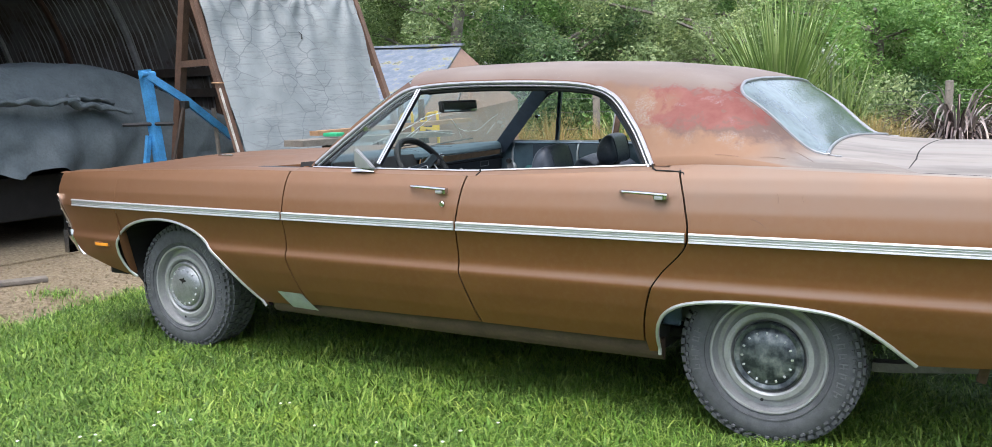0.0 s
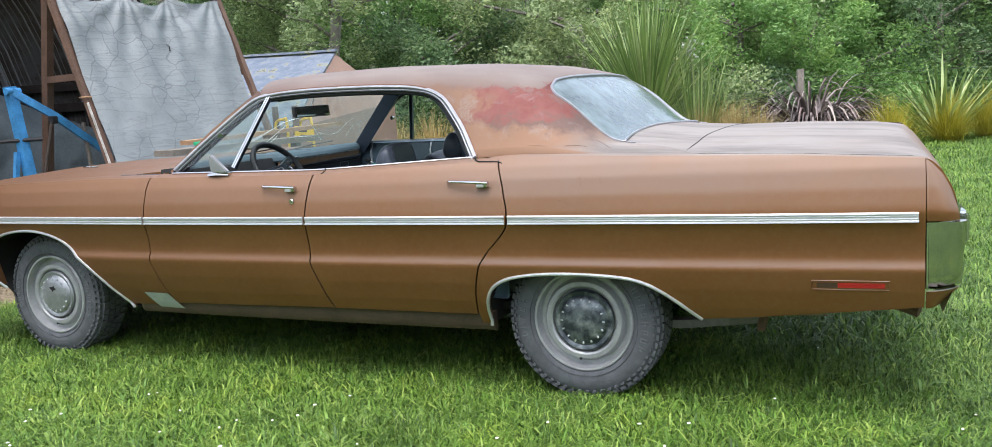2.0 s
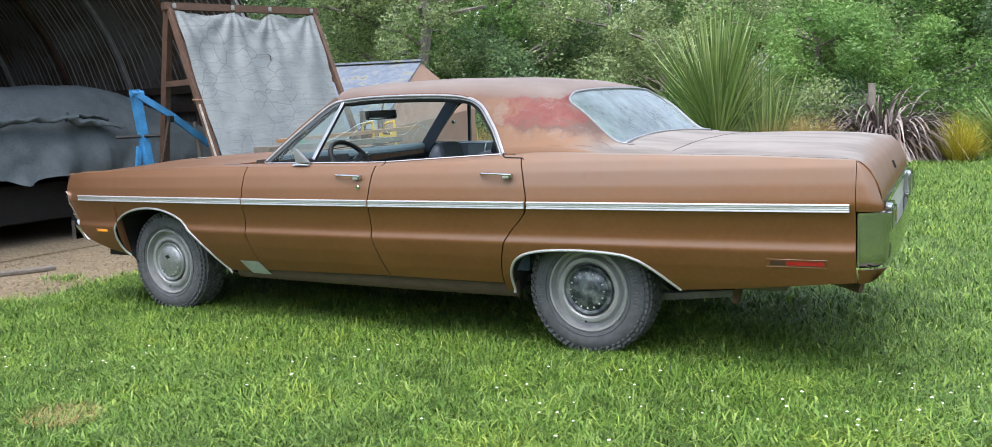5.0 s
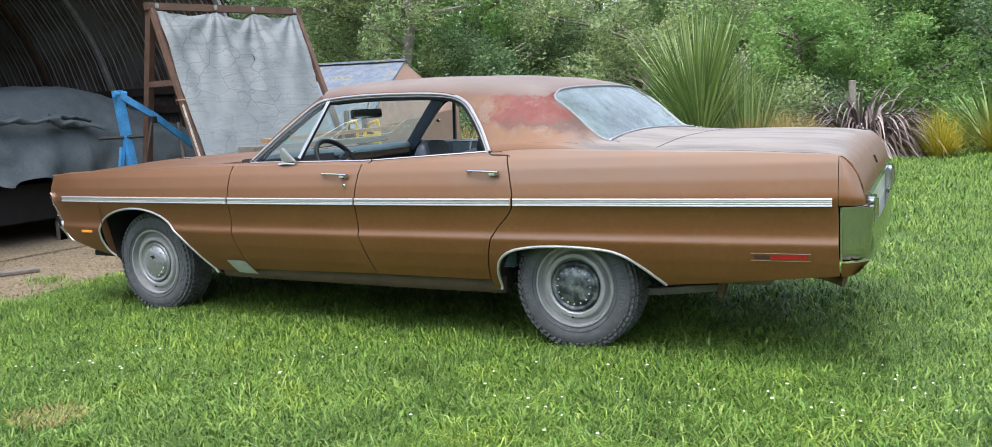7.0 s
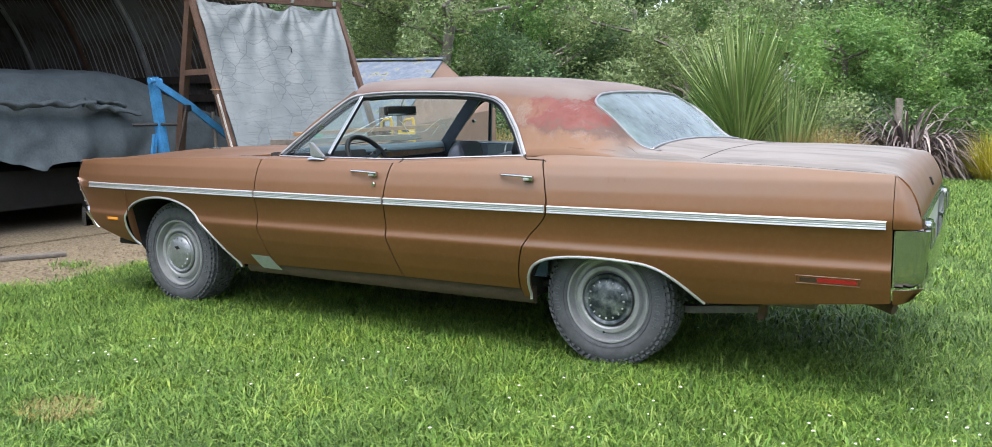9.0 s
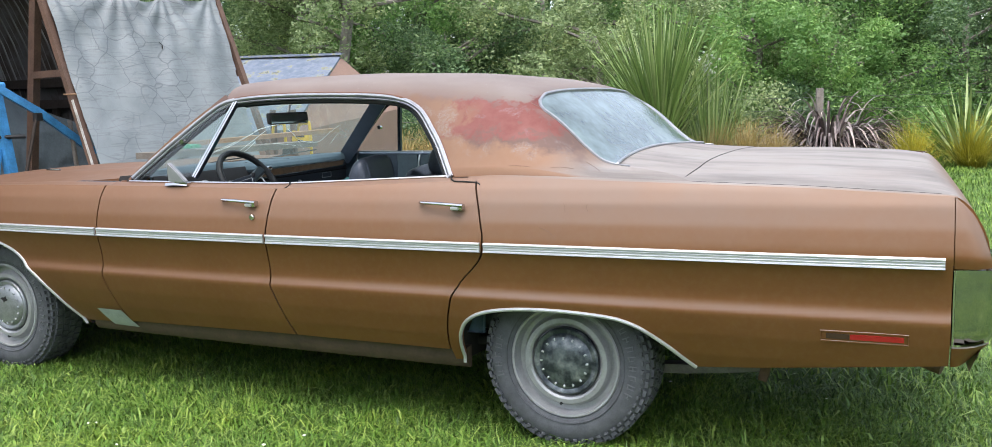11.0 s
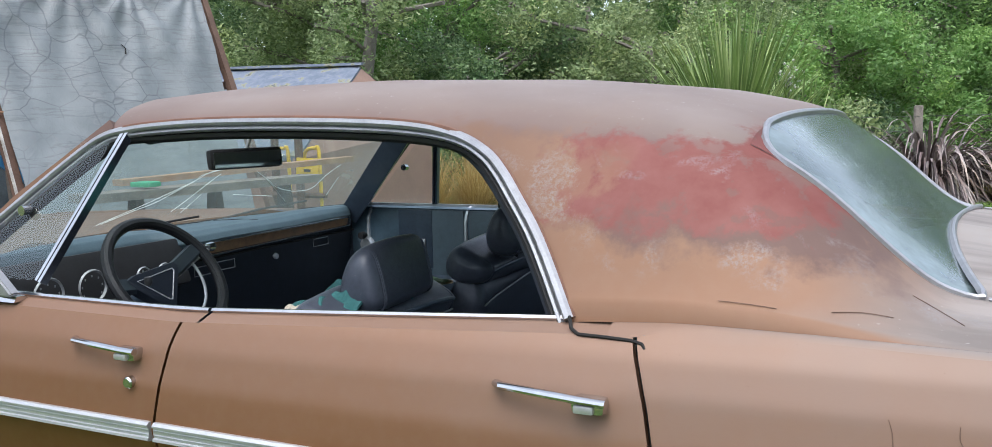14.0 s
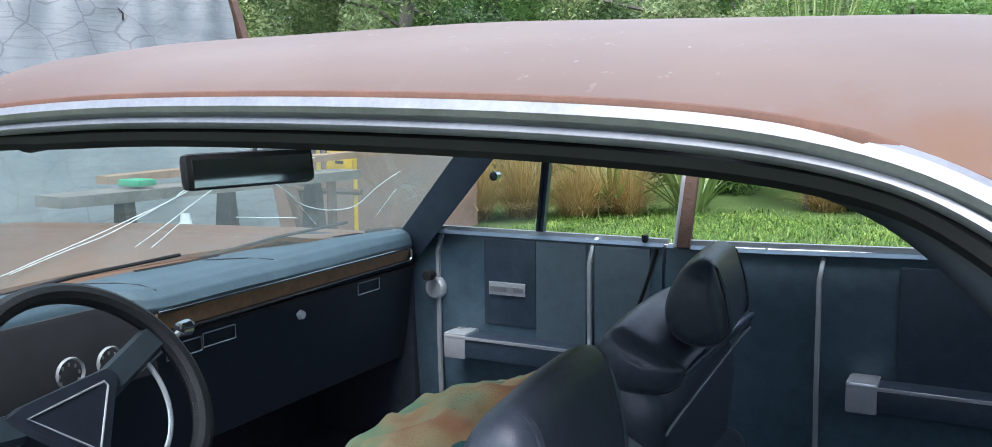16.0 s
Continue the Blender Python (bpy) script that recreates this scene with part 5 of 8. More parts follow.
def bumper_mesh():
    """Corner pieces of deep section joined by a bar across the rear."""
    out = []
    for sign in (-1, 1):
        def corner(u, v):
            z = lerp(0.516, 0.760, v)
            bulge = math.sin(math.pi * v) ** 0.5 * 0.002 + 0.020 * (v - 0.6)
            # plan: along the side, then round to the rear
            if u < 0.45:
                t = u / 0.45
                x, y = lerp(4.345, 4.42, t), lerp(0.908, 0.888, t)
            elif u < 0.8:
                t = (u - 0.45) / 0.35
                a = t * math.pi / 2
                x, y = 4.42 + 0.045 * math.sin(a), 0.843 + 0.045 * math.cos(a)
            else:
                t = (u - 0.8) / 0.2
                x, y = 4.465, lerp(0.843, 0.78, t)
            tuck = 0.035 * max(0, (0.18 - v) / 0.18) ** 1.6
            return Vector((x + bulge * (u > 0.3) - tuck * (u > 0.2), sign * (y + bulge - 0.006 - tuck * 0.6), z))
        out.append(sheet(corner, 40, 18, (-0.03, -sign * 0.02, 0)))

    def bar(u, v):
        y = lerp(-0.80, 0.80, u)
        z = lerp(0.52, 0.655, v)
        return Vector((4.455 + 0.015 * math.sin(math.pi * v) + 0.02 * (1 - (y / 0.8) ** 2), y, z))
    out.append(sheet(bar, 24, 8, (-0.05, 0, 0)))
    return join(*out)


def front_end(car):
    for sign in (-1, 1):
        def lens(u, v):
            z = lerp(0.612, 0.796, v)
            a = u * math.pi / 2
            x0 = NOSE(z) - 0.006
            return Vector((x0 - (x0 + 0.935) * math.sin(a), sign * (side_y(-0.80, z) - 0.012 - 0.10 * (1 - math.cos(a))), z))
        b = part("front_bumper", sheet(lens, 14, 10, (0.02, -sign * 0.02, 0)), M["smoke_lens"], car, "smoky lamp lens framed in chrome")
        rim = [(NOSE(z) - 0.004, sign * (side_y(-0.80, z) - 0.006), z) for z in np.linspace(0.800, 0.606, 10)]
        part("bezel_trim", sweep(rim, [(-0.007, -0.006), (0.007, -0.006), (0.005, 0.007), (-0.005, 0.007)], (0, sign, 0)), M["chrome"], b, "chrome lamp edge")
        for z in (0.640, 0.715, 0.765):
            part("lamp_bar", sweep([lens(u, (z - 0.612) / 0.184) + Vector((-0.002, sign * 0.003, 0)) for u in np.linspace(0.08, 0.9, 7)], ring(0.0022, 5)), M["steel"], b)

        def blade(u, v):
            z = lerp(0.470, 0.606, v)
            a = u * math.pi / 2
            x0 = NOSE(z) - 0.004
            return Vector((x0 - 0.085 * math.sin(a), sign * (side_y(-0.78, max(z, 0.52)) + 0.004 - 0.07 * (1 - math.cos(a))), z))
        part("bumper_end", sheet(blade, 12, 8, (0.02, -sign * 0.01, 0)), M["chrome"], b, "chrome bumper tip")
    part("grille", sheet(lambda u, v: Vector((-0.93, lerp(-0.86, 0.86, u), lerp(0.50, 0.90, v))), 4, 4), M["gap"], car, "dark grille panel")
    part("front_bar", sheet(lambda u, v: Vector((-0.97 + 0.03 * abs(2 * u - 1) ** 3, lerp(-0.86, 0.86, u), lerp(0.46, 0.59, v))), 16, 4, (0.04, 0, 0)), M["chrome"], car)
    part("bonnet_emblem", box((-0.10, -0.40, 0.993), (0.10, 0.016, 0.010), 0.003), M["chrome"], car, "small chrome bonnet ornament")


def under(car):
    part("floor_pan", box((1.30, 0, 0.36), (4.0, 1.50, 0.04), 0.01), M["gap"], car)
    part("front_axle_beam", box((0.0, 0, 0.33), (0.10, 1.35, 0.10), 0.02), M["gap"], car)
    part("rear_axle", tube([(3.048, -0.72, 0.335), (3.048, 0.72, 0.335)], 0.05, 10), M["gap"], car)
    part("firewall", box((0.62, 0, 0.66), (0.05, 1.60, 0.56), 0.01), M["carpet"], car)
    part("engine_block", box((0.05, 0, 0.62), (0.70, 0.9, 0.42), 0.05), M["gap"], car)


def pad(c, s, r, turn_by=None, sub=1):
    """A soft stuffed block."""
    return box(c, s, r, turn_by, 4)


def interior(car):
    # door inner panels, the far one and the near one
    for sign in (-1, 1):
        y, low = 0.815, (0.0 if sign > 0 else -0.075)
        def inner(u, v, a=0, b=1):
            x = lerp(a, b, u)
            z = lerp(0.42, 1.004 + low + (0.0 if x < 1.9 else (x - 1.9) * 0.03), v)
            return Vector((x, sign * (y + 0.035 * (1 - v) ** 2 - 0.012 * max(0, (v - 0.9) / 0.1) ** 2 * -1), z))
        for nm, a, b in (("front_door_panel", 0.93, 1.68), ("rear_door_panel", 1.688, 2.72)):
            p = part(nm, sheet(lambda u, v: inner(u, v, a, b), 16, 16, (0, sign * 0.02, 0)), M["vinyl"], car, "dark teal vinyl door panel")
            if sign > 0:
                part("panel_top", sheet(lambda u, v: Vector((lerp(a, b, u), sign * lerp(y, 0.868, v), 1.004 + low + (0 if lerp(a, b, u) < 1.9 else (lerp(a, b, u) - 1.9) * 0.03) + 0.006 * math.sin(math.pi * v))), 12, 4), M["vinyl"], p)
            part("panel_sill", sweep([(a + 0.02, sign * 0.862, 1.010 + low), (b, sign * 0.862, 1.010 + low + max(0, b - 1.9) * 0.03)], [(-0.008, -0.004), (0.008, -0.004), (0.008, 0.008), (-0.008, 0.008)]), M["satin"], p, "thin bright sill")
            strips = (1.062, 1.497) if a < 1 else (2.037, 2.55)
            for x in strips:
                part("door_strip", sweep([(x + 0.004, sign * (y - 0.003), 0.46), (x, sign * (y - 0.003), 0.70), (x, sign * (y - 0.003), 0.955 + low), (x + 0.006, sign * (y + 0.006), 0.995 + low), (x + 0.008, sign * (y + 0.03), 1.010 + low)], [(-0.006, -0.003), (0.006, -0.003), (0.0045, 0.005), (-0.0045, 0.005)], (0, -sign, 0.1)), M["bright"], p, "ribbed bright strip")
            if a < 1:
                if sign > 0:
                    part("insert", box((1.275, sign * (y + 0.0035), 0.886), (0.148, 0.010, 0.222), 0.001), M["panel_dark"], p, "ribbed dark insert")
                    badge = part("badge", box((1.270, sign * (y - 0.006), 0.871), (0.104, 0.006, 0.034), 0.002), M["bright"], p, "silver badge with plain bars")
                    for dx, wd in ((-0.022, 0.045), (0.033, 0.028)):
                        part("badge_bar", box((1.270 + dx, sign * (y - 0.0095), 0.871), (wd, 0.002, 0.013), 0.001), M["rail"], badge)
                    part("lighter_panel", box((1.418, sign * (y + 0.0040), 0.790), (0.136, 0.010, 0.414), 0.001), M["dash2"], p)
                    part("lighter_panel", box((1.580, sign * (y + 0.0040), 0.790), (0.140, 0.010, 0.414), 0.001), M["dash2"], p)
                    part("panel_edge", sweep([(1.668, sign * (y - 0.001), 1.000), (1.648, sign * (y - 0.001), 0.93), (1.606, sign * (y - 0.001), 0.81), (1.585, sign * (y - 0.001), 0.70)], ring(0.0045, 6)), M["black"], p)
                crank = part("window_crank", lathe([(0, y - 0.022), (0.024, y - 0.02), (0.030, y - 0.012), (0.032, y)], 20, "y", (1.055, 0, 0.857)) if sign > 0 else mirror_y(lathe([(0, y - 0.022), (0.024, y - 0.02), (0.030, y - 0.012), (0.032, y)], 20, "y", (1.055, 0, 0.857))), M["bright"], p, "chrome window crank")
                part("crank_knob", lathe([(0, -0.02), (0.013, -0.018), (0.015, 0.0), (0.010, 0.016), (0, 0.018)], 14, "y", (1.058, sign * (y - 0.038), 0.897)), M["black"], crank)
                part("lock_knob", lathe([(0, 0.02), (0.008, 0.018), (0.009, 0.008), (0.006, 0.0)], 10, "z", (1.63, sign * (y + 0.022), 1.010)), M["black"], p)
                ax, aw = 1.34, 0.44
            else:
                if sign > 0:
                    part("insert", box((2.30, sign * (y + 0.0005), 0.845), (0.20, 0.010, 0.30), 0.004), M["panel_dark"], p, "ribbed dark insert")
                ax, aw = 2.32, 0.42
            arm = part("armrest", box((ax, sign * (y - 0.035), 0.722), (aw, 0.075, 0.060), 0.014), M["panel_dark"], p, "dark padded armrest")
            part("armrest_trim", box((ax, sign * (y - 0.0745), 0.748), (aw, 0.004, 0.008), 0.001), M["bright"], arm)
            part("armrest_end", box((ax - aw / 2 + 0.03, sign * (y - 0.036), 0.724), (0.065, 0.080, 0.068), 0.008), M["bright"], arm, "chrome armrest end")
    # a slim bright channel where the front window glass ends, far side
    part("window_channel", box((1.735, 0.865, 1.16), (0.030, 0.016, 0.33), 0.003, (-22, 0, 0)), M["timber"], car, "bronze window channel")
    part("window_channel", box((1.716, 0.868, 1.16), (0.012, 0.016, 0.33), 0.003, (-22, 0, 0)), M["satin"], car)
    # dashboard: padded top, wood strip, lower fascia
    def pad_top(u, v):
        y = lerp(-0.79, 0.765, u)
        prof = [(0.0, 1.000), (0.35, 1.014), (0.70, 1.017), (0.86, 1.010), (0.96, 0.995), (1.0, 0.978), (0.97, 0.965)]
        n = len(prof) - 1
        i = min(n - 1, int(v * n))
        f = v * n - i
        k, z = lerp(prof[i][0], prof[i + 1][0], f), lerp(prof[i][1], prof[i + 1][1], f)
        back = 0.755 + 0.225 * (abs(y) / 0.86) ** 2.2
        hood = math.exp(-((y + 0.40) / 0.30) ** 6)
        front = 1.022 - 0.070 * (1 - smooth(-0.20, -0.08, y)) - 0.012 * (abs(y) / 0.8) ** 4
        return Vector((lerp(back, max(front, back + 0.05), k), y, z + 0.010 * hood * math.sin(math.pi * min(1, v * 1.3)) + 0.005 * noise.noise((k * 2, y * 4, 0))))
    dash = part("dashboard", sheet(pad_top, 60, 30), M["dash"], car, "faded teal padded dashboard with cracks", 60)
    up = Vector((0, 0, 0.0025))
    for pts in ([(0.36, 0.22), (0.41, 0.24), (0.44, 0.30), (0.455, 0.40), (0.46, 0.55)], [(0.16, 0.30), (0.17, 0.42), (0.19, 0.5)], [(0.62, 0.18), (0.66, 0.30), (0.68, 0.46)]):
        part("crack", sweep([pad_top(u, v) + up * 0.4 for u, v in pts], ring(0.0012, 4)), M["black"], dash)
    for u0, u1, v0 in ((0.24, 0.31, 0.20), (0.52, 0.66, 0.14), (0.88, 0.93, 0.16)):
        part("vent_slot", sweep([pad_top(lerp(u0, u1, k / 6), v0) + up * 0.3 for k in range(7)], [(-0.010, -0.001), (0.010, -0.001), (0.010, 0.001), (-0.010, 0.001)]), M["gap"], dash)
    part("fascia", sheet(lambda u, v: Vector((lerp(0.998, 0.95, v), lerp(-0.80, 0.80, u), lerp(0.97, 0.66, v))), 8, 6, (-0.05, 0, 0)), M["fascia"], dash, "dark lower dashboard")
    part("wood_strip", sheet(lambda u, v: Vector((lerp(1.022, 1.014, v), lerp(-0.10, 0.735, u), lerp(lerp(0.966, 0.971, u), lerp(0.932, 0.942, u), v))), 12, 3, (-0.01, 0, 0)), M["wood"], dash, "wood-grain strip")
    part("strip_trim", sweep([(1.023, y, z) for y, z in ((-0.10, 0.970), (0.735, 0.972), (0.742, 0.966), (0.742, 0.946), (0.735, 0.940), (-0.10, 0.928))], ring(0.003, 6), (1, 0, 0.1), True), M["chrome"], dash)
    part("glovebox_line", box((0.996, 0.30, 0.915), (0.01, 1.0, 0.006), 0.001), M["gap"], dash)
    part("glovebox_knob", lathe([(0, 0.018), (0.009, 0.016), (0.012, 0.008), (0.006, 0)], 12, "x", (0.990, 0.325, 0.877)), M["bright"], dash, "chrome glovebox knob")
    for y, z in ((0.60, 0.892), (0.085, 0.882), (-0.01, 0.878)):
        part("ashtray" if y > 0.5 else "radio_slot", sweep([(0.988, y + a, z + b) for a, b in ((-0.045, -0.014), (0.045, -0.014), (0.045, 0.014), (-0.045, 0.014))], ring(0.0016, 6), (1, 0, 0), True), M["bright"], dash)
    # instruments before the driver
    inst = part("instrument_panel", box((0.984, -0.44, 0.922), (0.06, 0.66, 0.145), 0.012, (0, -18, 0)), M["black"], dash, "black instrument panel")
    for dy, r in ((-0.20, 0.045), (-0.06, 0.045), (0.12, 0.026), (0.20, 0.026)):
        part("gauge", lathe([(r * 0.9, 0.0), (r, 0.006), (r * 1.06, 0.0)], 24, "x", (1.031, -0.42 + dy, 0.91)), M["steel"], inst)
        for k in range(7):
            a = math.radians(-30 + k * 40)
            part("gauge_mark", box((1.030, -0.42 + dy + 0.75 * r * math.cos(a), 0.905 + 0.75 * r * math.sin(a)), (0.002, 0.003, 0.006), 0, (0, 0, 0)), M["rail"], inst)
    # steering wheel
    c = Vector((1.298, -0.465, 0.951))
    axis = Vector((0.80, 0.0, 0.597)).normalized()
    tilt = axis.to_track_quat("Z", "Y").to_matrix()
    def at_wheel(bm):
        for v in bm.verts:
            v.co = tilt @ v.co + c
        return bm
    n = 64
    rim = sweep([(0.170 * math.cos(2 * math.pi * k / n), 0.170 * math.sin(2 * math.pi * k / n), 0) for k in range(n)], ring(0.0155, 10), (0, 0, 1), True)
    st = part("steering_wheel", at_wheel(rim), M["wheel_rim"], car, "worn black steering wheel")
    e2 = Vector((-axis.z, 0, axis.x))

    def on_wheel(a, b, h):
        return c + Vector((0, a, 0)) + e2 * b + axis * h
    for ang, wd in ((24, 0.022), (180, 0.022), (-112, 0.018)):
        ca, sa = math.cos(radians(ang)), math.sin(radians(ang))
        arm = [on_wheel(ca * r, sa * r, h) for r, h in ((0.0, -0.022), (0.06, -0.020), (0.12, -0.012), (0.166, -0.001))]
        part("spoke", sweep(arm, [(-wd, -0.006), (wd, -0.006), (wd * 0.75, 0.008), (-wd * 0.75, 0.008)], tuple(axis)), M["spoke"], st, "dark padded spoke")
    pad_pts = [(-0.128, 0.012), (-0.10, 0.022), (0.045, 0.040), (0.056, 0.026), (-0.020, -0.086), (-0.040, -0.086)]
    bm = bmesh.new()
    low = [bm.verts.new(on_wheel(a * 1.06, b * 1.06, -0.030)) for a, b in pad_pts]
    mid = [bm.verts.new(on_wheel(a * 1.04, b * 1.04, -0.006)) for a, b in pad_pts]
    hi = [bm.verts.new(on_wheel(a * 0.96, b * 0.94, 0.0)) for a, b in pad_pts]
    for r, q in ((low, mid), (mid, hi)):
        for k in range(6):
            bm.faces.new((r[k], r[(k + 1) % 6], q[(k + 1) % 6], q[k]))
    bm.faces.new(hi)
    bm.faces.new(low)
    part("horn_pad", bm, M["fascia"], st, "dark triangular horn pad")
    part("horn_trim", sweep([on_wheel(a, b, 0.001) for a, b in ((-0.100, 0.002), (0.028, 0.020), (0.030, 0.012), (-0.026, -0.068), (-0.034, -0.066))], ring(0.0018, 6), tuple(axis), True), M["bright"], st)
    part("horn_ring", sweep([on_wheel(0.128 * math.cos(a), 0.128 * math.sin(a), -0.018) for a in np.linspace(radians(24), radians(-112), 32)], ring(0.0040, 8), tuple(axis)), M["bright"], st, "chrome horn ring")
    part("column", tube([c - axis * 0.36, c - axis * 0.04], 0.032, 12), M["panel_dark"], st)
    part("shift_lever", tube([c - axis * 0.14 + Vector((0, 0.03, 0)), c - axis * 0.085 + Vector((0, 0.16, 0.06)), c - axis * 0.07 + Vector((0, 0.215, 0.085))], 0.006, 8), M["steel"], st, "chrome gear lever")
    part("lever_knob", lathe([(0, -0.016), (0.012, -0.012), (0.014, 0.006), (0.008, 0.016), (0, 0.018)], 12, "y", c - axis * 0.07 + Vector((0, 0.222, 0.088))), M["chrome"], st)
    # inside mirror
    mr = part("inside_mirror", box((1.262, -0.10, 1.243), (0.028, 0.245, 0.060), 0.012, (0, -8, -16)), M["black"], car, "black inside mirror")
    part("mirror_glass", box((1.277, -0.1045, 1.241), (0.003, 0.225, 0.046), 0.001, (0, -8, -16)), M["mirror"], mr)
    part("mirror_stem", tube([(1.25, -0.09, 1.25), (1.262, -0.03, 1.395)], 0.006, 8), M["steel"], mr)
    # front seat: bench with two backs and head rests
    seat = part("front_seat", pad((1.64, 0, 0.545), (0.56, 1.44, 0.20), 0.06), M["seat"], car, "black leather bench seat with split backs", 60)
    seat_back(0.105, -0.70, -0.21, seat)
    seat_back(0.0, 0.165, 0.69, seat)
    head_rest(0.0, 0.0, -0.585, -0.285, seat)
    head_rest(-0.055, 0.012, 0.225, 0.505, seat)
    rear = part("rear_seat", pad((2.60, 0, 0.50), (0.50, 1.46, 0.22), 0.07), M["seat"], car, "black leather rear bench", 60)
    part("seat_back", pad((2.93, 0, 0.72), (0.18, 1.46, 0.46), 0.07, (0, 18, 0)), M["seat"], rear, "", 60)
    for k in range(-6, 7):
        part("pleat", sweep([(2.845, k * 0.1, 0.62), (2.90, k * 0.1, 0.86)], ring(0.004, 5)), M["panel_dark"], rear)
    part("parcel_shelf", sheet(lambda u, v: Vector((lerp(2.98, 3.15, u), lerp(-0.64, 0.72, v), 0.985 + 0.03 * u)), 4, 8), M["dash"], car)
    part("carpet", box((1.60, 0, 0.40), (2.04, 1.60, 0.03), 0.005), M["carpet"], car)
    for sgn in (-1, 1):
        part("kick_panel", box((0.78, sgn * 0.83, 0.68), (0.40, 0.04, 0.60), 0.005), M["carpet"], car)


def loft_y(prof, y0, y1, round_end, crown=0.0, skew=0.0, n=26):
    """A stuffed roll: a closed (x, z) outline drawn along y, its ends rounded off."""
    prof = [Vector((a, 0, b)) for a, b in prof]
    cent = sum(prof, Vector()) / len(prof)
    bm, rows = bmesh.new(), []
    for k in range(n + 1):
        a = math.pi * k / n
        t = 0.5 - 0.5 * math.cos(a)
        y = lerp(y0, y1, t)
        gap = min(y - y0, y1 - y) / round_end
        f = 1.0 if gap >= 1 else max(0.30, (1 - (1 - max(0.0, gap)) ** 2.8) ** (1 / 2.8))
        up = crown * (1 - (2 * t - 1) ** 2)
        rows.append([bm.verts.new((cent.x + (p.x - cent.x) * f + skew * (y - y0), y, cent.z + (p.z - cent.z) * f + up * max(0.0, p.z - cent.z) * 10)) for p in prof])
    m = len(prof)
    for r, q in zip(rows, rows[1:]):
        for i in range(m):
            bm.faces.new((r[i], r[(i + 1) % m], q[(i + 1) % m], q[i]))
    for r in (rows[0], rows[-1]):
        out = -1 if r is rows[0] else 1
        mid = sum((v.co for v in r), Vector()) / m
        for f, d in ((0.72, 0.35), (0.38, 0.58)):
            q = [bm.verts.new(mid.lerp(v.co, f) + Vector((0, out * d * 0.04 * round_end, 0))) for v in rows[0 if out < 0 else -1]]
            for i in range(m):
                bm.faces.new((r[i], r[(i + 1) % m], q[(i + 1) % m], q[i]))
            r = q
        tip = bm.verts.new(mid + Vector((0, out * 0.03 * round_end, 0)))
        for i in range(m):
            bm.faces.new((r[i], r[(i + 1) % m], tip))
    bmesh.ops.recalc_face_normals(bm, faces=bm.faces[:])
    return bm


def outline(pts, n=4):
    return [(p.x, p.z) for p in smooth_path([(a, 0, b) for a, b in pts], n, True)]


def seat_back(dx, y0, y1, seat):
    """A stuffed back with a shoulder roll over the main cushion, and a hard shell behind."""
    cushion = outline([(1.735, 0.44), (1.728, 0.60), (1.762, 0.78), (1.800, 0.862), (1.862, 0.868), (1.898, 0.80), (1.880, 0.62), (1.855, 0.44)])
    roll = outline([(1.776, 0.872), (1.768, 0.915), (1.790, 0.948), (1.822, 0.955), (1.868, 0.938), (1.920, 0.912), (1.928, 0.890), (1.900, 0.858), (1.830, 0.850)])
    sh = lambda p: [(a + dx, b) for a, b in p]
    back = part("seat_back", loft_y(sh(cushion), y0, y1, 0.05, 0.0, 0.0, 40), M["seat"], seat, "stuffed seat back", 60)
    part("shoulder_roll", loft_y(sh(roll), y0 - 0.01, y1 + 0.01, 0.055, 0.05, 0.0, 40), M["seat"], back, "glossy stuffed shoulder roll", 60)
    for y in (y0 + 0.030, y1 - 0.030):
        c = Vector((1.848 + dx, 0, 0.90))
        part("piping", sweep([Vector((c.x + (a - c.x) * 0.985, y, c.z + (b - c.z) * 0.985)) for a, b in sh(roll)], ring(0.0030, 6), (0, 1, 0), True), M["seat"], back)
    shell = [(1.925 + dx, y0 + 0.02, 0.895), (1.905 + dx, y0 + 0.01, 0.79), (1.912 + dx, y0 + 0.10, 0.815), (1.922 + dx, y1 - 0.12, 0.862), (1.926 + dx, y1 - 0.03, 0.872)]
    part("shell_edge", sweep(smooth_path(shell[1:], 5), ring(0.0028, 6)), M["steel"], back, "bright edge of the back shell")
    lip = [(1.926 + dx, y0 + 0.03, 0.893), (1.936 + dx, lerp(y0, y1, 0.3), 0.906), (1.938 + dx, lerp(y0, y1, 0.7), 0.910), (1.930 + dx, y1 - 0.03, 0.900)]
    part("back_lip", sweep(smooth_path(lip, 4), ring(0.006, 8)), M["panel_dark"], back)


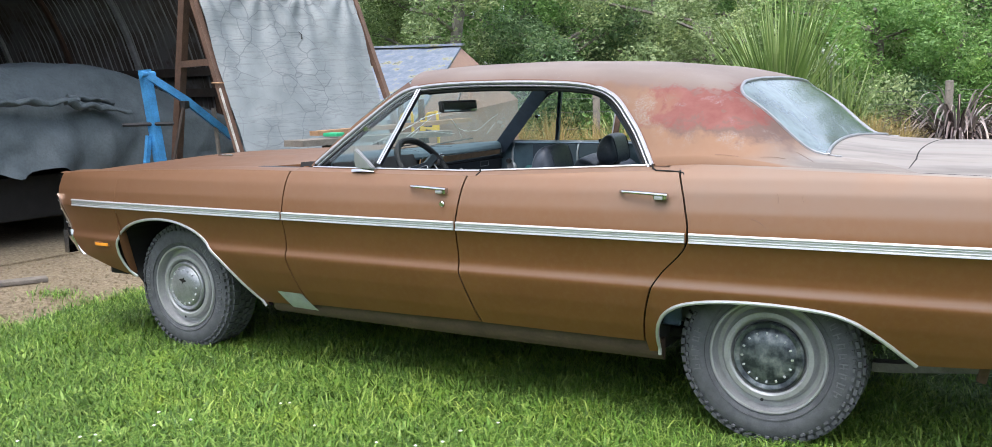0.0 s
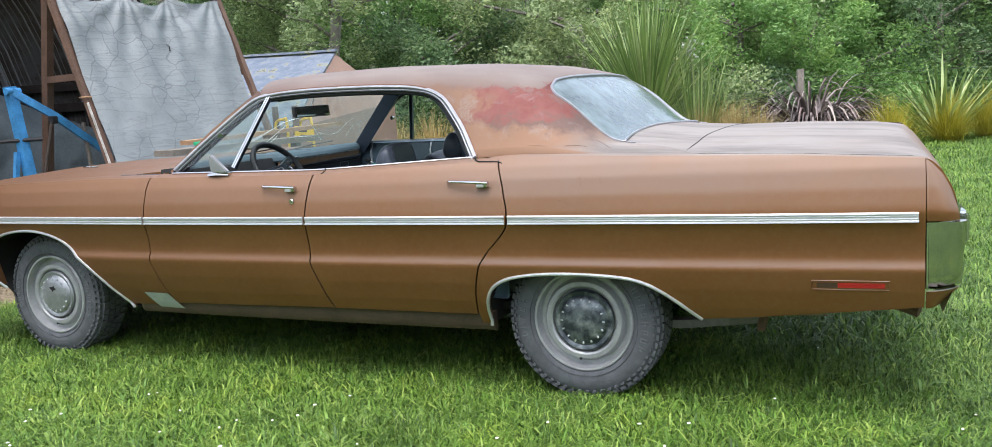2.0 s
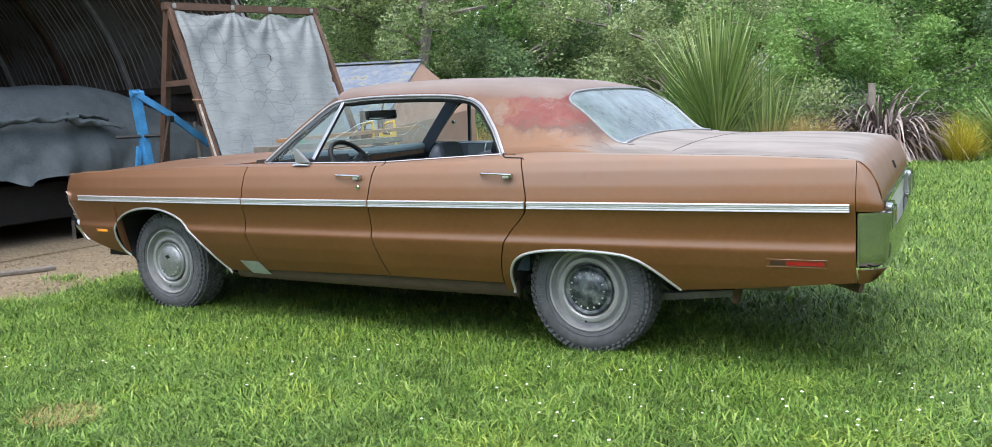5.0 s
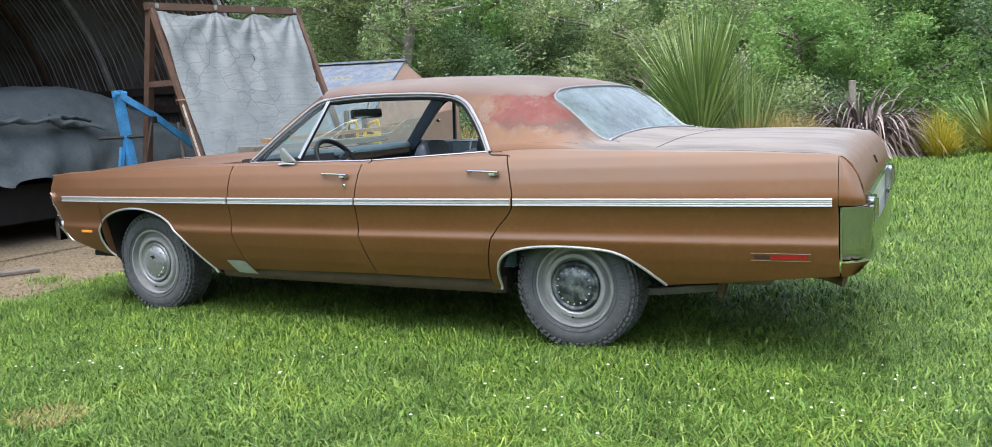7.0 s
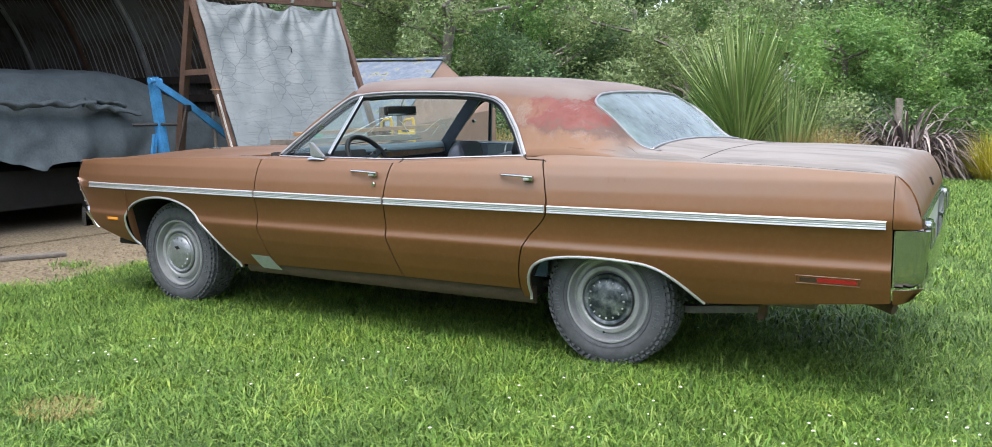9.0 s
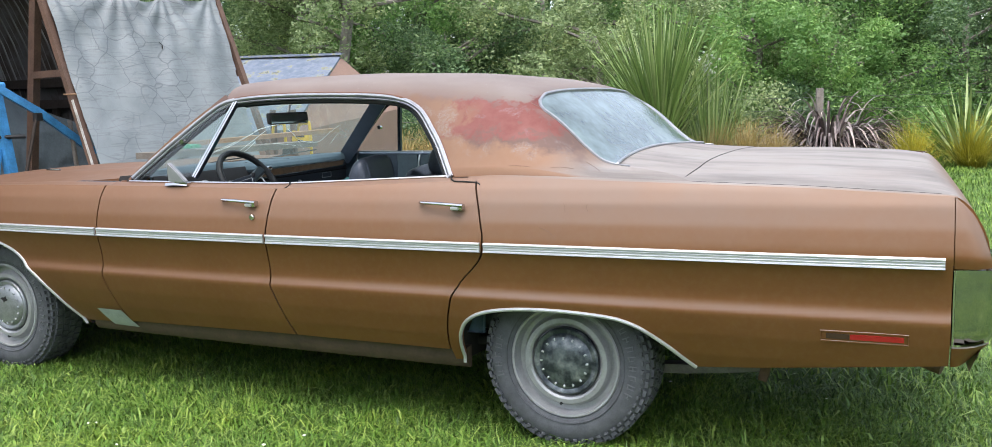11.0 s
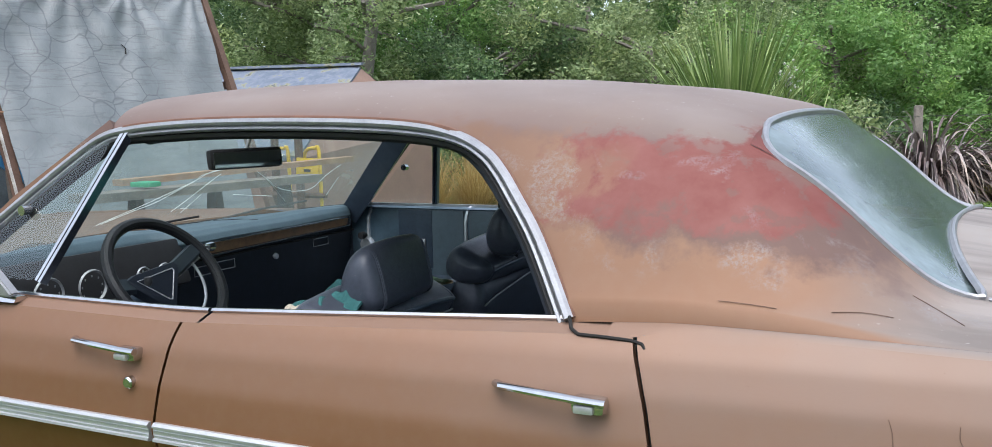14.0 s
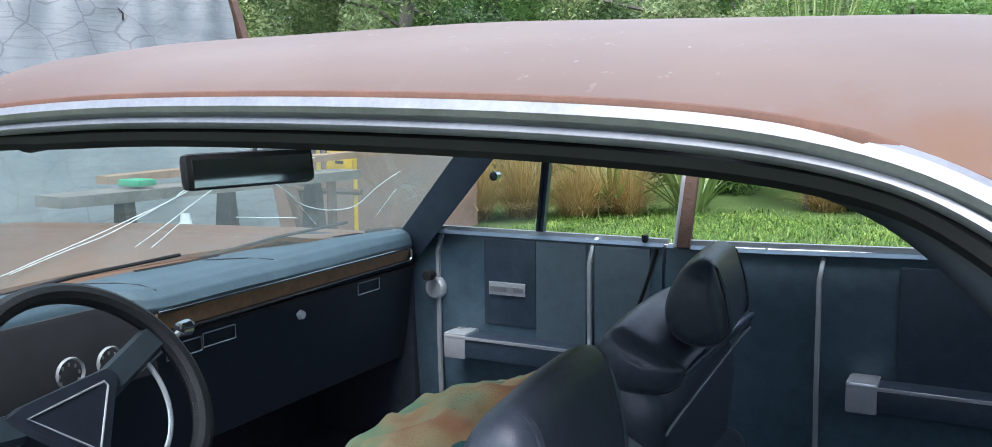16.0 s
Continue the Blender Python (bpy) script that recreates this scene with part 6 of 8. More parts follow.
def head_rest(dx, dz, y0, y1, seat):
    """A wide stuffed head rest with piped ends, narrower at its top."""
    prof = outline([(1.940, 0.945), (1.936, 0.990), (1.958, 1.040), (1.990, 1.064), (2.018, 1.058), (2.032, 1.030), (2.044, 0.985), (2.046, 0.940), (2.010, 0.918), (1.965, 0.922)])
    prof = [(a + dx, b + dz) for a, b in prof]
    hr = part("head_rest", loft_y(prof, y0 - 0.012, y1 + 0.012, 0.060, 0.012, -0.11, 44), M["seat"], seat, "wide black head rest with piped ends", 60)
    c = Vector((1.992 + dx, 0, 0.99 + dz))
    for y in (y0 + 0.026, y1 - 0.026):
        for k in (0, 1):
            yy = y + (0.006 * k if y < (y0 + y1) / 2 else -0.006 * k)
            f = 0.985 + 0.008 * k
            part("piping", sweep([(c.x + (a - c.x) * f - 0.11 * (yy - y0), yy, c.z + (b - c.z) * f) for a, b in prof], ring(0.0022, 6), (0, 1, 0), True), M["seat"], hr)
    part("post", tube([(1.985 + dx - 0.016, (y0 + y1) / 2, 0.88 + dz), (1.99 + dx - 0.016, (y0 + y1) / 2, 0.95 + dz)], 0.010, 8), M["chrome"], hr)


def wing_mirror(car):
    """A thin chrome blade on a flat foot: its back slopes down to the rear."""
    y = -side_y(1.316, 0.975)
    base = part("door_mirror", sweep([(1.258, y + 0.012, 0.984), (1.316, y + 0.004, 0.988), (1.378, y + 0.012, 0.986)], [(-0.020, -0.005), (0.020, -0.005), (0.013, 0.006), (-0.013, 0.006)]), M["chrome"], car, "chrome door mirror on a flat foot")
    head = prism([(1.284, 1.000), (1.278, 1.040), (1.282, 1.074), (1.289, 1.079), (1.296, 1.074), (1.374, 1.006), (1.380, 0.998), (1.372, 0.993), (1.311, 0.994)], 0.024, "y", 0.004)
    part("mirror_head", move(head, (0, y - 0.014, 0)), M["rail"], base)
    part("mirror_stem", sweep([(1.318, y + 0.004, 0.988), (1.322, y - 0.004, 1.002)], ring(0.014, 8, 0.010), (0, 1, 0)), M["chrome"], base)


def seat_clutter():
    def cloth(c, s, amp, seed, tilt=0.0):
        def f(u, v):
            a, b = 2 * u - 1, 2 * v - 1
            h = noise.noise((a * 2.2 + seed, b * 2.2, seed)) * amp + noise.noise((a * 5 + seed, b * 5, 0)) * amp * 0.4
            return Vector((c[0] + a * s[0] + 0.02 * noise.noise((b * 3, seed, 0)), c[1] + b * s[1] + 0.02 * noise.noise((a * 3, 0, seed)), c[2] + h + tilt * a - 0.05 * (a * a + b * b) * 0.8))
        return sheet(f, 36, 36, (0, 0, -0.008))
    t = part("towel", cloth((1.60, -0.02, 0.872), (0.17, 0.25, 0), 0.030, 3.1, 0.05), M["towel"], None, "", 80)
    tagged(t, "pastel orange and green towel on the front seat", "towel")
    g = part("cloth", cloth((1.900, -0.535, 0.975), (0.11, 0.14, 0), 0.045, 7.7, 0.04), M["teal_cloth"], None, "", 80)
    tagged(g, "crumpled teal cloth on the driver's seat back", "cloth")
    w = part("fleece", cloth((1.865, -0.655, 0.945), (0.070, 0.055, 0), 0.018, 1.7, 0.03), M["cream_cloth"], None, "", 80)
    tagged(w, "cream fleece lying on the driver's seat", "fleece")


M["smoke_lens"] = plain("smoky_lens", (0.15, 0.125, 0.115), 0.12, 0, 0.3, 30)
M["spring"] = plain("dirty_spring_steel", (0.16, 0.15, 0.135), 0.7, 0.2, 0.4, 20, 0.2)
M["fascia"] = plain("navy_black_fascia", (0.014, 0.019, 0.028), 0.45, 0, 0.3, 30)
M["dash2"] = plain("grey_teal_vinyl", (0.105, 0.145, 0.168), 0.5, 0, 0.2, 30)
M["spoke"] = plain("faded_teal_spoke", (0.030, 0.042, 0.050), 0.45, 0, 0.2, 30)
M["carpet"] = plain("navy_carpet", (0.045, 0.053, 0.070), 0.9, 0, 0.3, 40, 0.4)
M["mirror"] = chrome("mirror_glass", 0.04, 0.8)
M["bumper"] = chrome("bumper_chrome", 0.08, 0.50)
M["wheel_rim"] = plain("cracked_black_rim", (0.008, 0.0085, 0.0095), 0.42, 0, 0.4, 40, 0.3)

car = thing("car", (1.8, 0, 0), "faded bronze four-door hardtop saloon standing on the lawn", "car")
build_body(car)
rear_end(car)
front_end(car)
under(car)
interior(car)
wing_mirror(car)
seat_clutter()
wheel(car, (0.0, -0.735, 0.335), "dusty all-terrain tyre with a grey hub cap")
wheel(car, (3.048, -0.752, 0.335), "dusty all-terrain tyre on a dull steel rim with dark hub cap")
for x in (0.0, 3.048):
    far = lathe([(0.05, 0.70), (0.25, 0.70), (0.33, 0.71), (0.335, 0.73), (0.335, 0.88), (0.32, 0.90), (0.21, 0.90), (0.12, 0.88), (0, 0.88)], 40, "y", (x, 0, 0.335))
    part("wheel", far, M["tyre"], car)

# the car's tail is sheared to fit the camera's view
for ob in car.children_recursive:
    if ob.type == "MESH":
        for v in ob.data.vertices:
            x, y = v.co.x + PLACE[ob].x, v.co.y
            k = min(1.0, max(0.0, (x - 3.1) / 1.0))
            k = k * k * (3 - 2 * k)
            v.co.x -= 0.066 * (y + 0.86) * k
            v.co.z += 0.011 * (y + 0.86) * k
# old scratches on the near quarter
for pts in (((3.02, 1.062), (3.06, 1.062), (3.10, 1.056)), ((2.86, 1.070), (2.90, 1.068), (2.945, 1.064)), ((3.12, 1.075), (3.15, 1.06), (3.19, 1.045)), ((3.105, 0.945), (3.11, 0.93), (3.112, 0.912)), ((3.19, 0.945), (3.19, 0.93), (3.195, 0.92)), ((3.02, 0.86), (3.05, 0.85), (3.075, 0.83))):
    line = [skin_at(x, z) + Vector((0, -0.0015, 0.001)) if z > 1.0 else Vector((x, -side_y(x, z) - 0.0008, z)) for x, z in pts]
    part("scratch", sweep(smooth_path(line, 4), ring(0.0006, 4), (0, 1, 0)), M["timber"], car)

# ---- ground ----
M["dark_red"] = plain("dull_red_paint", (0.16, 0.02, 0.02), 0.6, 0, 0.4, 20)
rng = np.random.default_rng(7)


def raw_mesh(name, verts, faces, mat, smooth=False):
    me = bpy.data.meshes.new(name)
    me.from_pydata(verts, [], faces)
    me.materials.append(mat)
    if smooth:
        me.polygons.foreach_set("use_smooth", [True] * len(me.polygons))
    return me


def tri_mesh(name, V, F, mat):
    """A mesh from numpy arrays: V n x 3, F m x 3 or m x 4."""
    me = bpy.data.meshes.new(name)
    k = F.shape[1]
    me.vertices.add(len(V))
    me.vertices.foreach_set("co", V.astype(np.float32).ravel())
    me.loops.add(F.size)
    me.loops.foreach_set("vertex_index", F.astype(np.int32).ravel())
    me.polygons.add(len(F))
    me.polygons.foreach_set("loop_start", np.arange(0, F.size, k, dtype=np.int32))
    me.update(calc_edges=True)
    me.materials.append(mat)
    return me


def gravel_edge(x, y):
    """Positive on the gravel before the shed."""
    line = -1.42 - 0.10 * (y + 0.5)
    wob = 0.16 * noise.noise((x * 1.3, y * 1.3, 2.0)) + 0.07 * noise.noise((x * 5, y * 5, 1.0))
    return line + wob - x if y > -1.6 else -1.42 - 0.9 * (-1.6 - y) + 0.11 + wob - x


def ground():
    bm = bmesh.new()
    bmesh.ops.create_grid(bm, x_segments=60, y_segments=60, size=400)
    for v in bm.verts:
        for a in (0, 1):
            s = v.co[a] / 400
            v.co[a] = 400 * (abs(s) ** 3) * (1 if s > 0 else -1)
        d = math.hypot(v.co.x - 2, v.co.y)
        v.co.z = 0.02 * noise.noise((v.co.x * 0.3, v.co.y * 0.3, 0)) * min(1, max(0, d - 8) / 5)
    g = part("ground", bm, M["soil"], None, "", 60)
    tagged(g, "lawn soil reaching to the trees", "ground", kind="structure")
    # gravel apron
    n, m = 70, 70
    V, F = [], []
    for i in range(n + 1):
        for j in range(m + 1):
            y = -8 + 14 * j / m
            lo = -1.2
            for _ in range(12):
                lo = lo + 0.8 * gravel_edge(lo, y)
            x = lerp(lo, -14, (i / n) ** 1.4)
            V.append((x, y, 0.006 + 0.008 * noise.noise((x * 3, y * 3, 0)) - (0.012 if i == 0 else 0)))
    for i in range(n):
        for j in range(m):
            a = i * (m + 1) + j
            F.append((a, a + 1, a + m + 2, a + m + 1))
    ob = new("gravel_apron", raw_mesh("gravel_apron", V, F, M["gravel"], True))
    tagged(ob, "bare sandy gravel before the open shed", "gravel", kind="structure")


def blades(px, py, length, width, lean, name, mat, z0=0.0, label="", bend=1.0):
    """Blades of grass: each a bent strip of two quads and a tip."""
    n = len(px)
    ang = rng.uniform(0, 2 * np.pi, n)
    dirx, diry = np.cos(ang), np.sin(ang)
    sx, sy = -diry, dirx
    L, W = length, width
    V = np.zeros((n, 5, 3))
    out = lean * L
    for k, (h, o, w) in enumerate(((0.0, 0.0, 1.0), (0.55, 0.35, 0.8))):
        for e, s in ((0, -1), (1, 1)):
            V[:, 2 * k + e, 0] = px + dirx * out * o + s * sx * W * w / 2
            V[:, 2 * k + e, 1] = py + diry * out * o + s * sy * W * w / 2
            V[:, 2 * k + e, 2] = z0 + L * h
    V[:, 4, 0], V[:, 4, 1] = px + dirx * out, py + diry * out
    V[:, 4, 2] = z0 + L * np.clip(1 - 0.45 * lean * bend, 0.18, 1)
    base = np.arange(n)[:, None] * 5
    T = np.concatenate([base + np.array([[0, 1, 3]]), base + np.array([[0, 3, 2]]), base + np.array([[2, 3, 4]])], 0)
    ob = new(name, tri_mesh(name, V.reshape(-1, 3), T, mat))
    return tagged(ob, label, "grass", kind="stuff")


def turf():
    """Grass: dense where the camera walks, wider blades further off."""
    def field(x0, x1, y0, y1, per, lo, hi, wid, name, label):
        n = int((x1 - x0) * (y1 - y0) * per)
        x, y = rng.uniform(x0, x1, n), rng.uniform(y0, y1, n)
        # tufts: thin out by a slow noise, no grass on the gravel
        clump = np.sin(x * 3.1 + 1.7 * np.sin(y * 2.3)) * np.sin(y * 3.7 + 1.3 * np.sin(x * 2.9)) + 0.6 * np.sin(x * 9.7 + y * 4.1) * np.sin(y * 8.3 - x * 3.3)
        edge = -1.42 - 0.10 * (y + 0.5) + 0.16 * np.sin(y * 2.9) * np.sin(y * 1.3 + 1)
        edge = np.where(y < -1.6, -1.42 - 0.9 * (-1.6 - y) + 0.11, edge)
        keep = (rng.uniform(-1.4, 1.2, n) < clump + 0.9) & (x > edge + rng.normal(0.05, 0.12, n))
        bare = (np.hypot((x - 2.45) / 0.35, (y + 2.95) / 0.2) < 1) | (np.hypot((x - 1.3) / 0.16, (y + 2.62) / 0.14) < 1)
        keep &= ~bare | (rng.uniform(0, 1, n) < 0.25)
        x, y, clump = x[keep], y[keep], clump[keep]
        L = rng.uniform(lo, hi, len(x)) * (1 + 0.22 * clump)
        blades(x, y, L, rng.uniform(0.6, 1.2, len(x)) * wid, rng.uniform(0.4, 2.0, len(x)), name, M["grass"], 0.0, label)
    field(-2.2, 6.6, -3.9, 0.2, 9500, 0.022, 0.070, 0.0050, "lawn_grass", "short green lawn grass round the car")
    field(-9.0, 14.0, -10.0, 10.0, 260, 0.03, 0.09, 0.012, "lawn_grass", "short green lawn all round")
    field(4.2, 8.6, 0.2, 6.0, 3000, 0.035, 0.09, 0.006, "lawn_grass", "short green lawn behind the car")
    field(-3.4, 4.2, 0.2, 9.5, 900, 0.04, 0.10, 0.009, "lawn_grass", "short green lawn beyond the car")
    field(2.0, 13, 6.0, 15.0, 900, 0.04, 0.10, 0.011, "lawn_grass", "short green lawn near the fence")
    # longer leaves lying in loose clumps
    c = rng.uniform((-1.6, -3.8), (6.4, -1.0), (520, 2))
    k = rng.integers(0, 520, 34000)
    r = rng.normal(0, 1, (34000, 2)) * rng.uniform(0.05, 0.16, 520)[k][:, None]
    x, y = c[k, 0] + r[:, 0], c[k, 1] + r[:, 1]
    blades(x, y, rng.uniform(0.05, 0.105, len(x)), rng.uniform(0.004, 0.008, len(x)), rng.uniform(1.0, 2.3, len(x)), "long_grass", M["grass"], 0.0, "longer grass leaves lying in clumps")
    # dry patches
    a, q = rng.uniform(0, 6.283, 5000), np.sqrt(rng.uniform(0, 1, 5000))
    w = np.arange(5000) % 5 > 0
    x = np.where(w, 2.45 + 0.42 * q * np.cos(a), 1.3 + 0.2 * q * np.cos(a))
    y = np.where(w, -2.95 + 0.22 * q * np.sin(a), -2.62 + 0.16 * q * np.sin(a))
    blades(x, y, rng.uniform(0.02, 0.055, 5000), rng.uniform(0.003, 0.006, 5000), rng.uniform(0.7, 1.8, 5000), "dry_grass", M["straw"], 0.0, "dry straw-coloured patch in the lawn")
    # daisies
    V, F = [], []
    for k in range(120):
        if k % 3:
            cx, cy = ((4.0, -1.45), (0.95, -2.2), (3.35, -1.75), (4.7, -1.2), (1.9, -1.7))[k % 5]
            x, y = rng.normal(cx, 0.35), rng.normal(cy, 0.22)
        else:
            x, y = rng.uniform(0, 6), rng.uniform(-3.4, 8)
        z, r = rng.uniform(0.05, 0.08), rng.uniform(0.005, 0.0085)
        b = len(V)
        V.append((x, y, z + 0.004))
        for j in range(6):
            a = j * math.pi / 3
            V.append((x + r * math.cos(a), y + r * math.sin(a), z))
        F += [(b, b + 1 + j, b + 1 + (j + 1) % 6) for j in range(6)]
    tagged(new("daisies", raw_mesh("daisies", V, F, M["daisy"])), "small white daisies scattered in the lawn", "flowers", kind="stuff")


def stones():
    """Loose stones and a few weeds on the gravel."""
    V, F = [], []
    r = np.random.default_rng(31)
    for k in range(2600):
        y = r.uniform(-3.5, 3.0)
        x = -1.45 - 0.10 * (y + 0.5) - abs(r.normal(0, 1.2)) - 0.05
        s = r.uniform(0.006, 0.020) * (1.8 if k % 40 == 0 else 1)
        b = len(V)
        for j in range(5):
            a = j * 1.257 + r.uniform(-0.3, 0.3)
            V.append((x + s * math.cos(a) * r.uniform(0.7, 1.2), y + s * math.sin(a) * r.uniform(0.7, 1.2), 0.004))
        V.append((x + r.normal(0, s * 0.2), y + r.normal(0, s * 0.2), 0.012 + s * r.uniform(0.4, 0.9)))
        F += [(b + j, b + (j + 1) % 5, b + 5) for j in range(5)]
    tagged(new("loose_stones", raw_mesh("loose_stones", V, F, M["gravel"])), "loose small stones on the gravel", "stones", kind="stuff")
    n = 900
    c = np.array([(-2.35, -0.95), (-2.2, -1.35), (-1.9, -0.3), (-3.0, -1.1), (-1.75, -1.5)])[r.integers(0, 5, n)]
    blades(c[:, 0] + r.normal(0, 0.11, n), c[:, 1] + r.normal(0, 0.08, n), r.uniform(0.03, 0.08, n), r.uniform(0.004, 0.009, n), r.uniform(0.4, 1.4, n), "weeds", M["grass"], 0.005, "small green weeds growing in the gravel")


ground()
turf()
stones()


# ---- the arched shed ----
HUT_Y, HUT_Z, HUT_R, HUT_X0, HUT_X1 = 0.55, 0.75, 3.45, -3.35, -12.5


def hut():
    h = thing("arched_shed", (HUT_X0, HUT_Y, 0), "open arched shed of rusty corrugated iron with dark inside", "shed")

    def shell(u, v):
        x = lerp(HUT_X0, HUT_X1, u)
        a = lerp(-0.22, math.pi + 0.22, v)
        r = HUT_R + 0.016 * math.sin(v * 0)
        return Vector((x, HUT_Y + r * math.cos(a), max(0.0, HUT_Z + r * math.sin(a))))
    # sheets: corrugations run round the arch
    n = 300
    bm = bmesh.new()
    cols = []
    for i in range(n + 1):
        x = lerp(HUT_X0, HUT_X1, i / n)
        r = HUT_R + 0.022 * (1 if i % 2 else -1)
        cols.append([bm.verts.new((x, HUT_Y + r * math.cos(a), max(-0.02, HUT_Z + r * math.sin(a)))) for a in np.linspace(-0.22, math.pi + 0.22, 30)])
    for i in range(n):
        for j in range(29):
            bm.faces.new((cols[i][j], cols[i + 1][j], cols[i + 1][j + 1], cols[i][j + 1]))
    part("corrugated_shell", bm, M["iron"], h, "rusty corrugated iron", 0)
    # ribs of bent steel
    for k, x in enumerate(np.arange(HUT_X0 - 0.05, HUT_X1, -1.25)):
        r = HUT_R - 0.055
        pts = [(x, HUT_Y + r * math.cos(a), HUT_Z + r * math.sin(a)) for a in np.linspace(-0.2, math.pi + 0.2, 36)]
        part("rib", sweep(pts, [(-0.022, -0.03), (0.022, -0.03), (0.022, 0.03), (-0.022, 0.03)], (1, 0, 0)), M["timber"] if k % 2 else M["steel_dark"], h, "bent steel rib")
    for z in (1.38, 1.62, 0.5):
        y = HUT_Y + math.sqrt(max(0.1, (HUT_R - 0.09) ** 2 - (z - HUT_Z) ** 2))
        part("wall_rail", box(((HUT_X0 + HUT_X1) / 2, y, z), (HUT_X0 - HUT_X1 - 0.1, 0.06, 0.10), 0.006), M["dark_timber"], h)
    for x in np.arange(HUT_X0 - 0.5, HUT_X1, -1.25):
        part("stud", box((x, HUT_Y + HUT_R - 0.12, 0.7), (0.08, 0.06, 1.4), 0.006), M["dark_timber"], h)
    # end wall, dark boards
    part("end_wall", sheet(lambda u, v: Vector((HUT_X1 + 0.05, lerp(-3.4, 4.3, u), lerp(0, 4.3, v))), 4, 4), M["dark_timber"], h)
    part("shed_floor", box(((HUT_X0 + HUT_X1) / 2, HUT_Y, 0.012), (HUT_X0 - HUT_X1, 6.7, 0.02)), M["gravel"], h)
    # shelf things at the back: a rack and a dim board
    part("back_rack", join(box((-9.0, 3.3, 1.05), (1.6, 0.4, 0.05)), box((-9.7, 3.3, 0.55), (0.06, 0.4, 1.1)), box((-8.3, 3.3, 0.55), (0.06, 0.4, 1.1)), box((-9.1, 3.3, 1.25), (0.7, 0.3, 0.35), 0.02)), M["dark_timber"], h)


M["steel_dark"] = plain("dull_steel_rib", (0.42, 0.41, 0.40), 0.6, 0.4, 0.4, 6)
hut()


def a_frame():
    """A timber and steel A-frame beside the shed, a tarp hung over its sloping face."""
    A, B = Vector((-2.75, 1.80, 2.40)), Vector((-2.26, 3.44, 2.40))
    b = (B - A).normalized()
    s = Vector((b.y, -b.x, 0))
    fr = thing("a_frame", (-2.4, 2.5, 0), "rusty brown A-frame standing beside the shed", "frame")
    sq = [(-0.036, -0.036), (0.036, -0.036), (0.036, 0.036), (-0.036, 0.036)]
    part("top_bar", sweep([A - b * 0.06, B + b * 0.06], sq), M["timber"], fr, "rusty top bar with bolts")
    SP = 1.22
    for P in (A, B):
        part("front_leg", sweep([P, P + s * SP + Vector((0, 0, -2.40))], [(q[0] * 0.66, q[1] * 0.8) for q in sq], (0, 1, 0)), M["timber"], fr, "rusty brown sloping leg")
        part("back_leg", sweep([P + Vector((0, 0, 0.02)), P - s * 0.62 + Vector((0, 0, -2.40))], sq, (0, 1, 0)), M["timber"], fr, "rusty brown leg")
        if P is A:
            worn = [P + s * SP * q + Vector((0, 0, -2.40 * q)) + s * 0.034 - b * 0.024 for q in np.linspace(0.42, 0.98, 12)]
            part("worn_edge", sweep(worn, [(-0.011, -0.003), (0.011, -0.003), (0.011, 0.004), (-0.011, 0.004)], (0, 1, 0)), M["flaked_paint"], fr, "flaking white paint on the leg")
            tie = P + s * SP * 0.40 + Vector((0, 0, -2.40 * 0.40))
            part("rope_tie", sweep([tie + b * (0.055 * math.cos(q)) + s * (0.055 * math.sin(q)) for q in np.linspace(0, 6.28, 17)[:-1]], ring(0.007, 6), (0, 0, 1), True), M["raw_timber"], fr, "rope tie")
        z = 1.62
        k = (2.40 - z) / 2.40
        part("brace", sweep([P + s * SP * k + Vector((0, 0, z - 2.4)), P - s * 0.62 * k + Vector((0, 0, z - 2.4))], [(q[0] * 0.8, q[1] * 0.8) for q in sq]), M["timber"], fr)
    for t in (0.02, 0.40, 0.66, 0.97):
        c = A.lerp(B, t) + s * 0.06
        part("bolt", box(c, (0.03, 0.03, 0.05), 0.008), M["steel"], fr)
    nrm = (s * 2.40 + Vector((0, 0, SP))).normalized()

    def cloth(u, v):
        t, w = u, v
        sag = 0.0
        for a, c in ((0.02, 0.40), (0.40, 0.66), (0.66, 0.97)):
            if a < t < c:
                sag = math.sin(math.pi * (t - a) / (c - a)) * 0.018 * (1.9 if a == 0.40 else 1)
        p = A.lerp(B, 0.01 + 0.97 * t * (1 - 0.11 * w))
        d = 0.03 + sag * (1 - w) ** 6 + w * 0.90
        p = p + s * SP * d + Vector((0, 0, -2.40 * d))
        fold = 0.026 * math.sin(t * 17 + 2.5 * w + 3 * noise.noise((t * 3, w * 2, 0))) * (0.35 + 0.65 * w) * 0.26
        for bt in (0.02, 0.40, 0.66, 0.97):
            dt, dw = (t - bt) * 1.7, w * 1.6 + 0.06
            fold += 0.015 * math.sin(math.atan2(dt, dw) * 11 + bt * 5) * math.exp(-0.9 * math.hypot(dt, dw)) * min(1.0, 6 * math.hypot(dt, dw))
        fold += 0.016 * noise.noise((t * 4.5 + w * 1.5, w * 3.2, 3.0)) + 0.009 * noise.noise((t * 13, w * 9, 5.0)) + 0.005 * noise.noise((t * 5, w * 34, 9.0))
        return p + nrm * (0.055 + fold) + b * 0.02 * noise.noise((w * 4, 8.0, 0))
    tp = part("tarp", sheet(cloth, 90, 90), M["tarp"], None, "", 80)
    tagged(tp, "creased silver-grey tarp hung on the A-frame", "tarp")
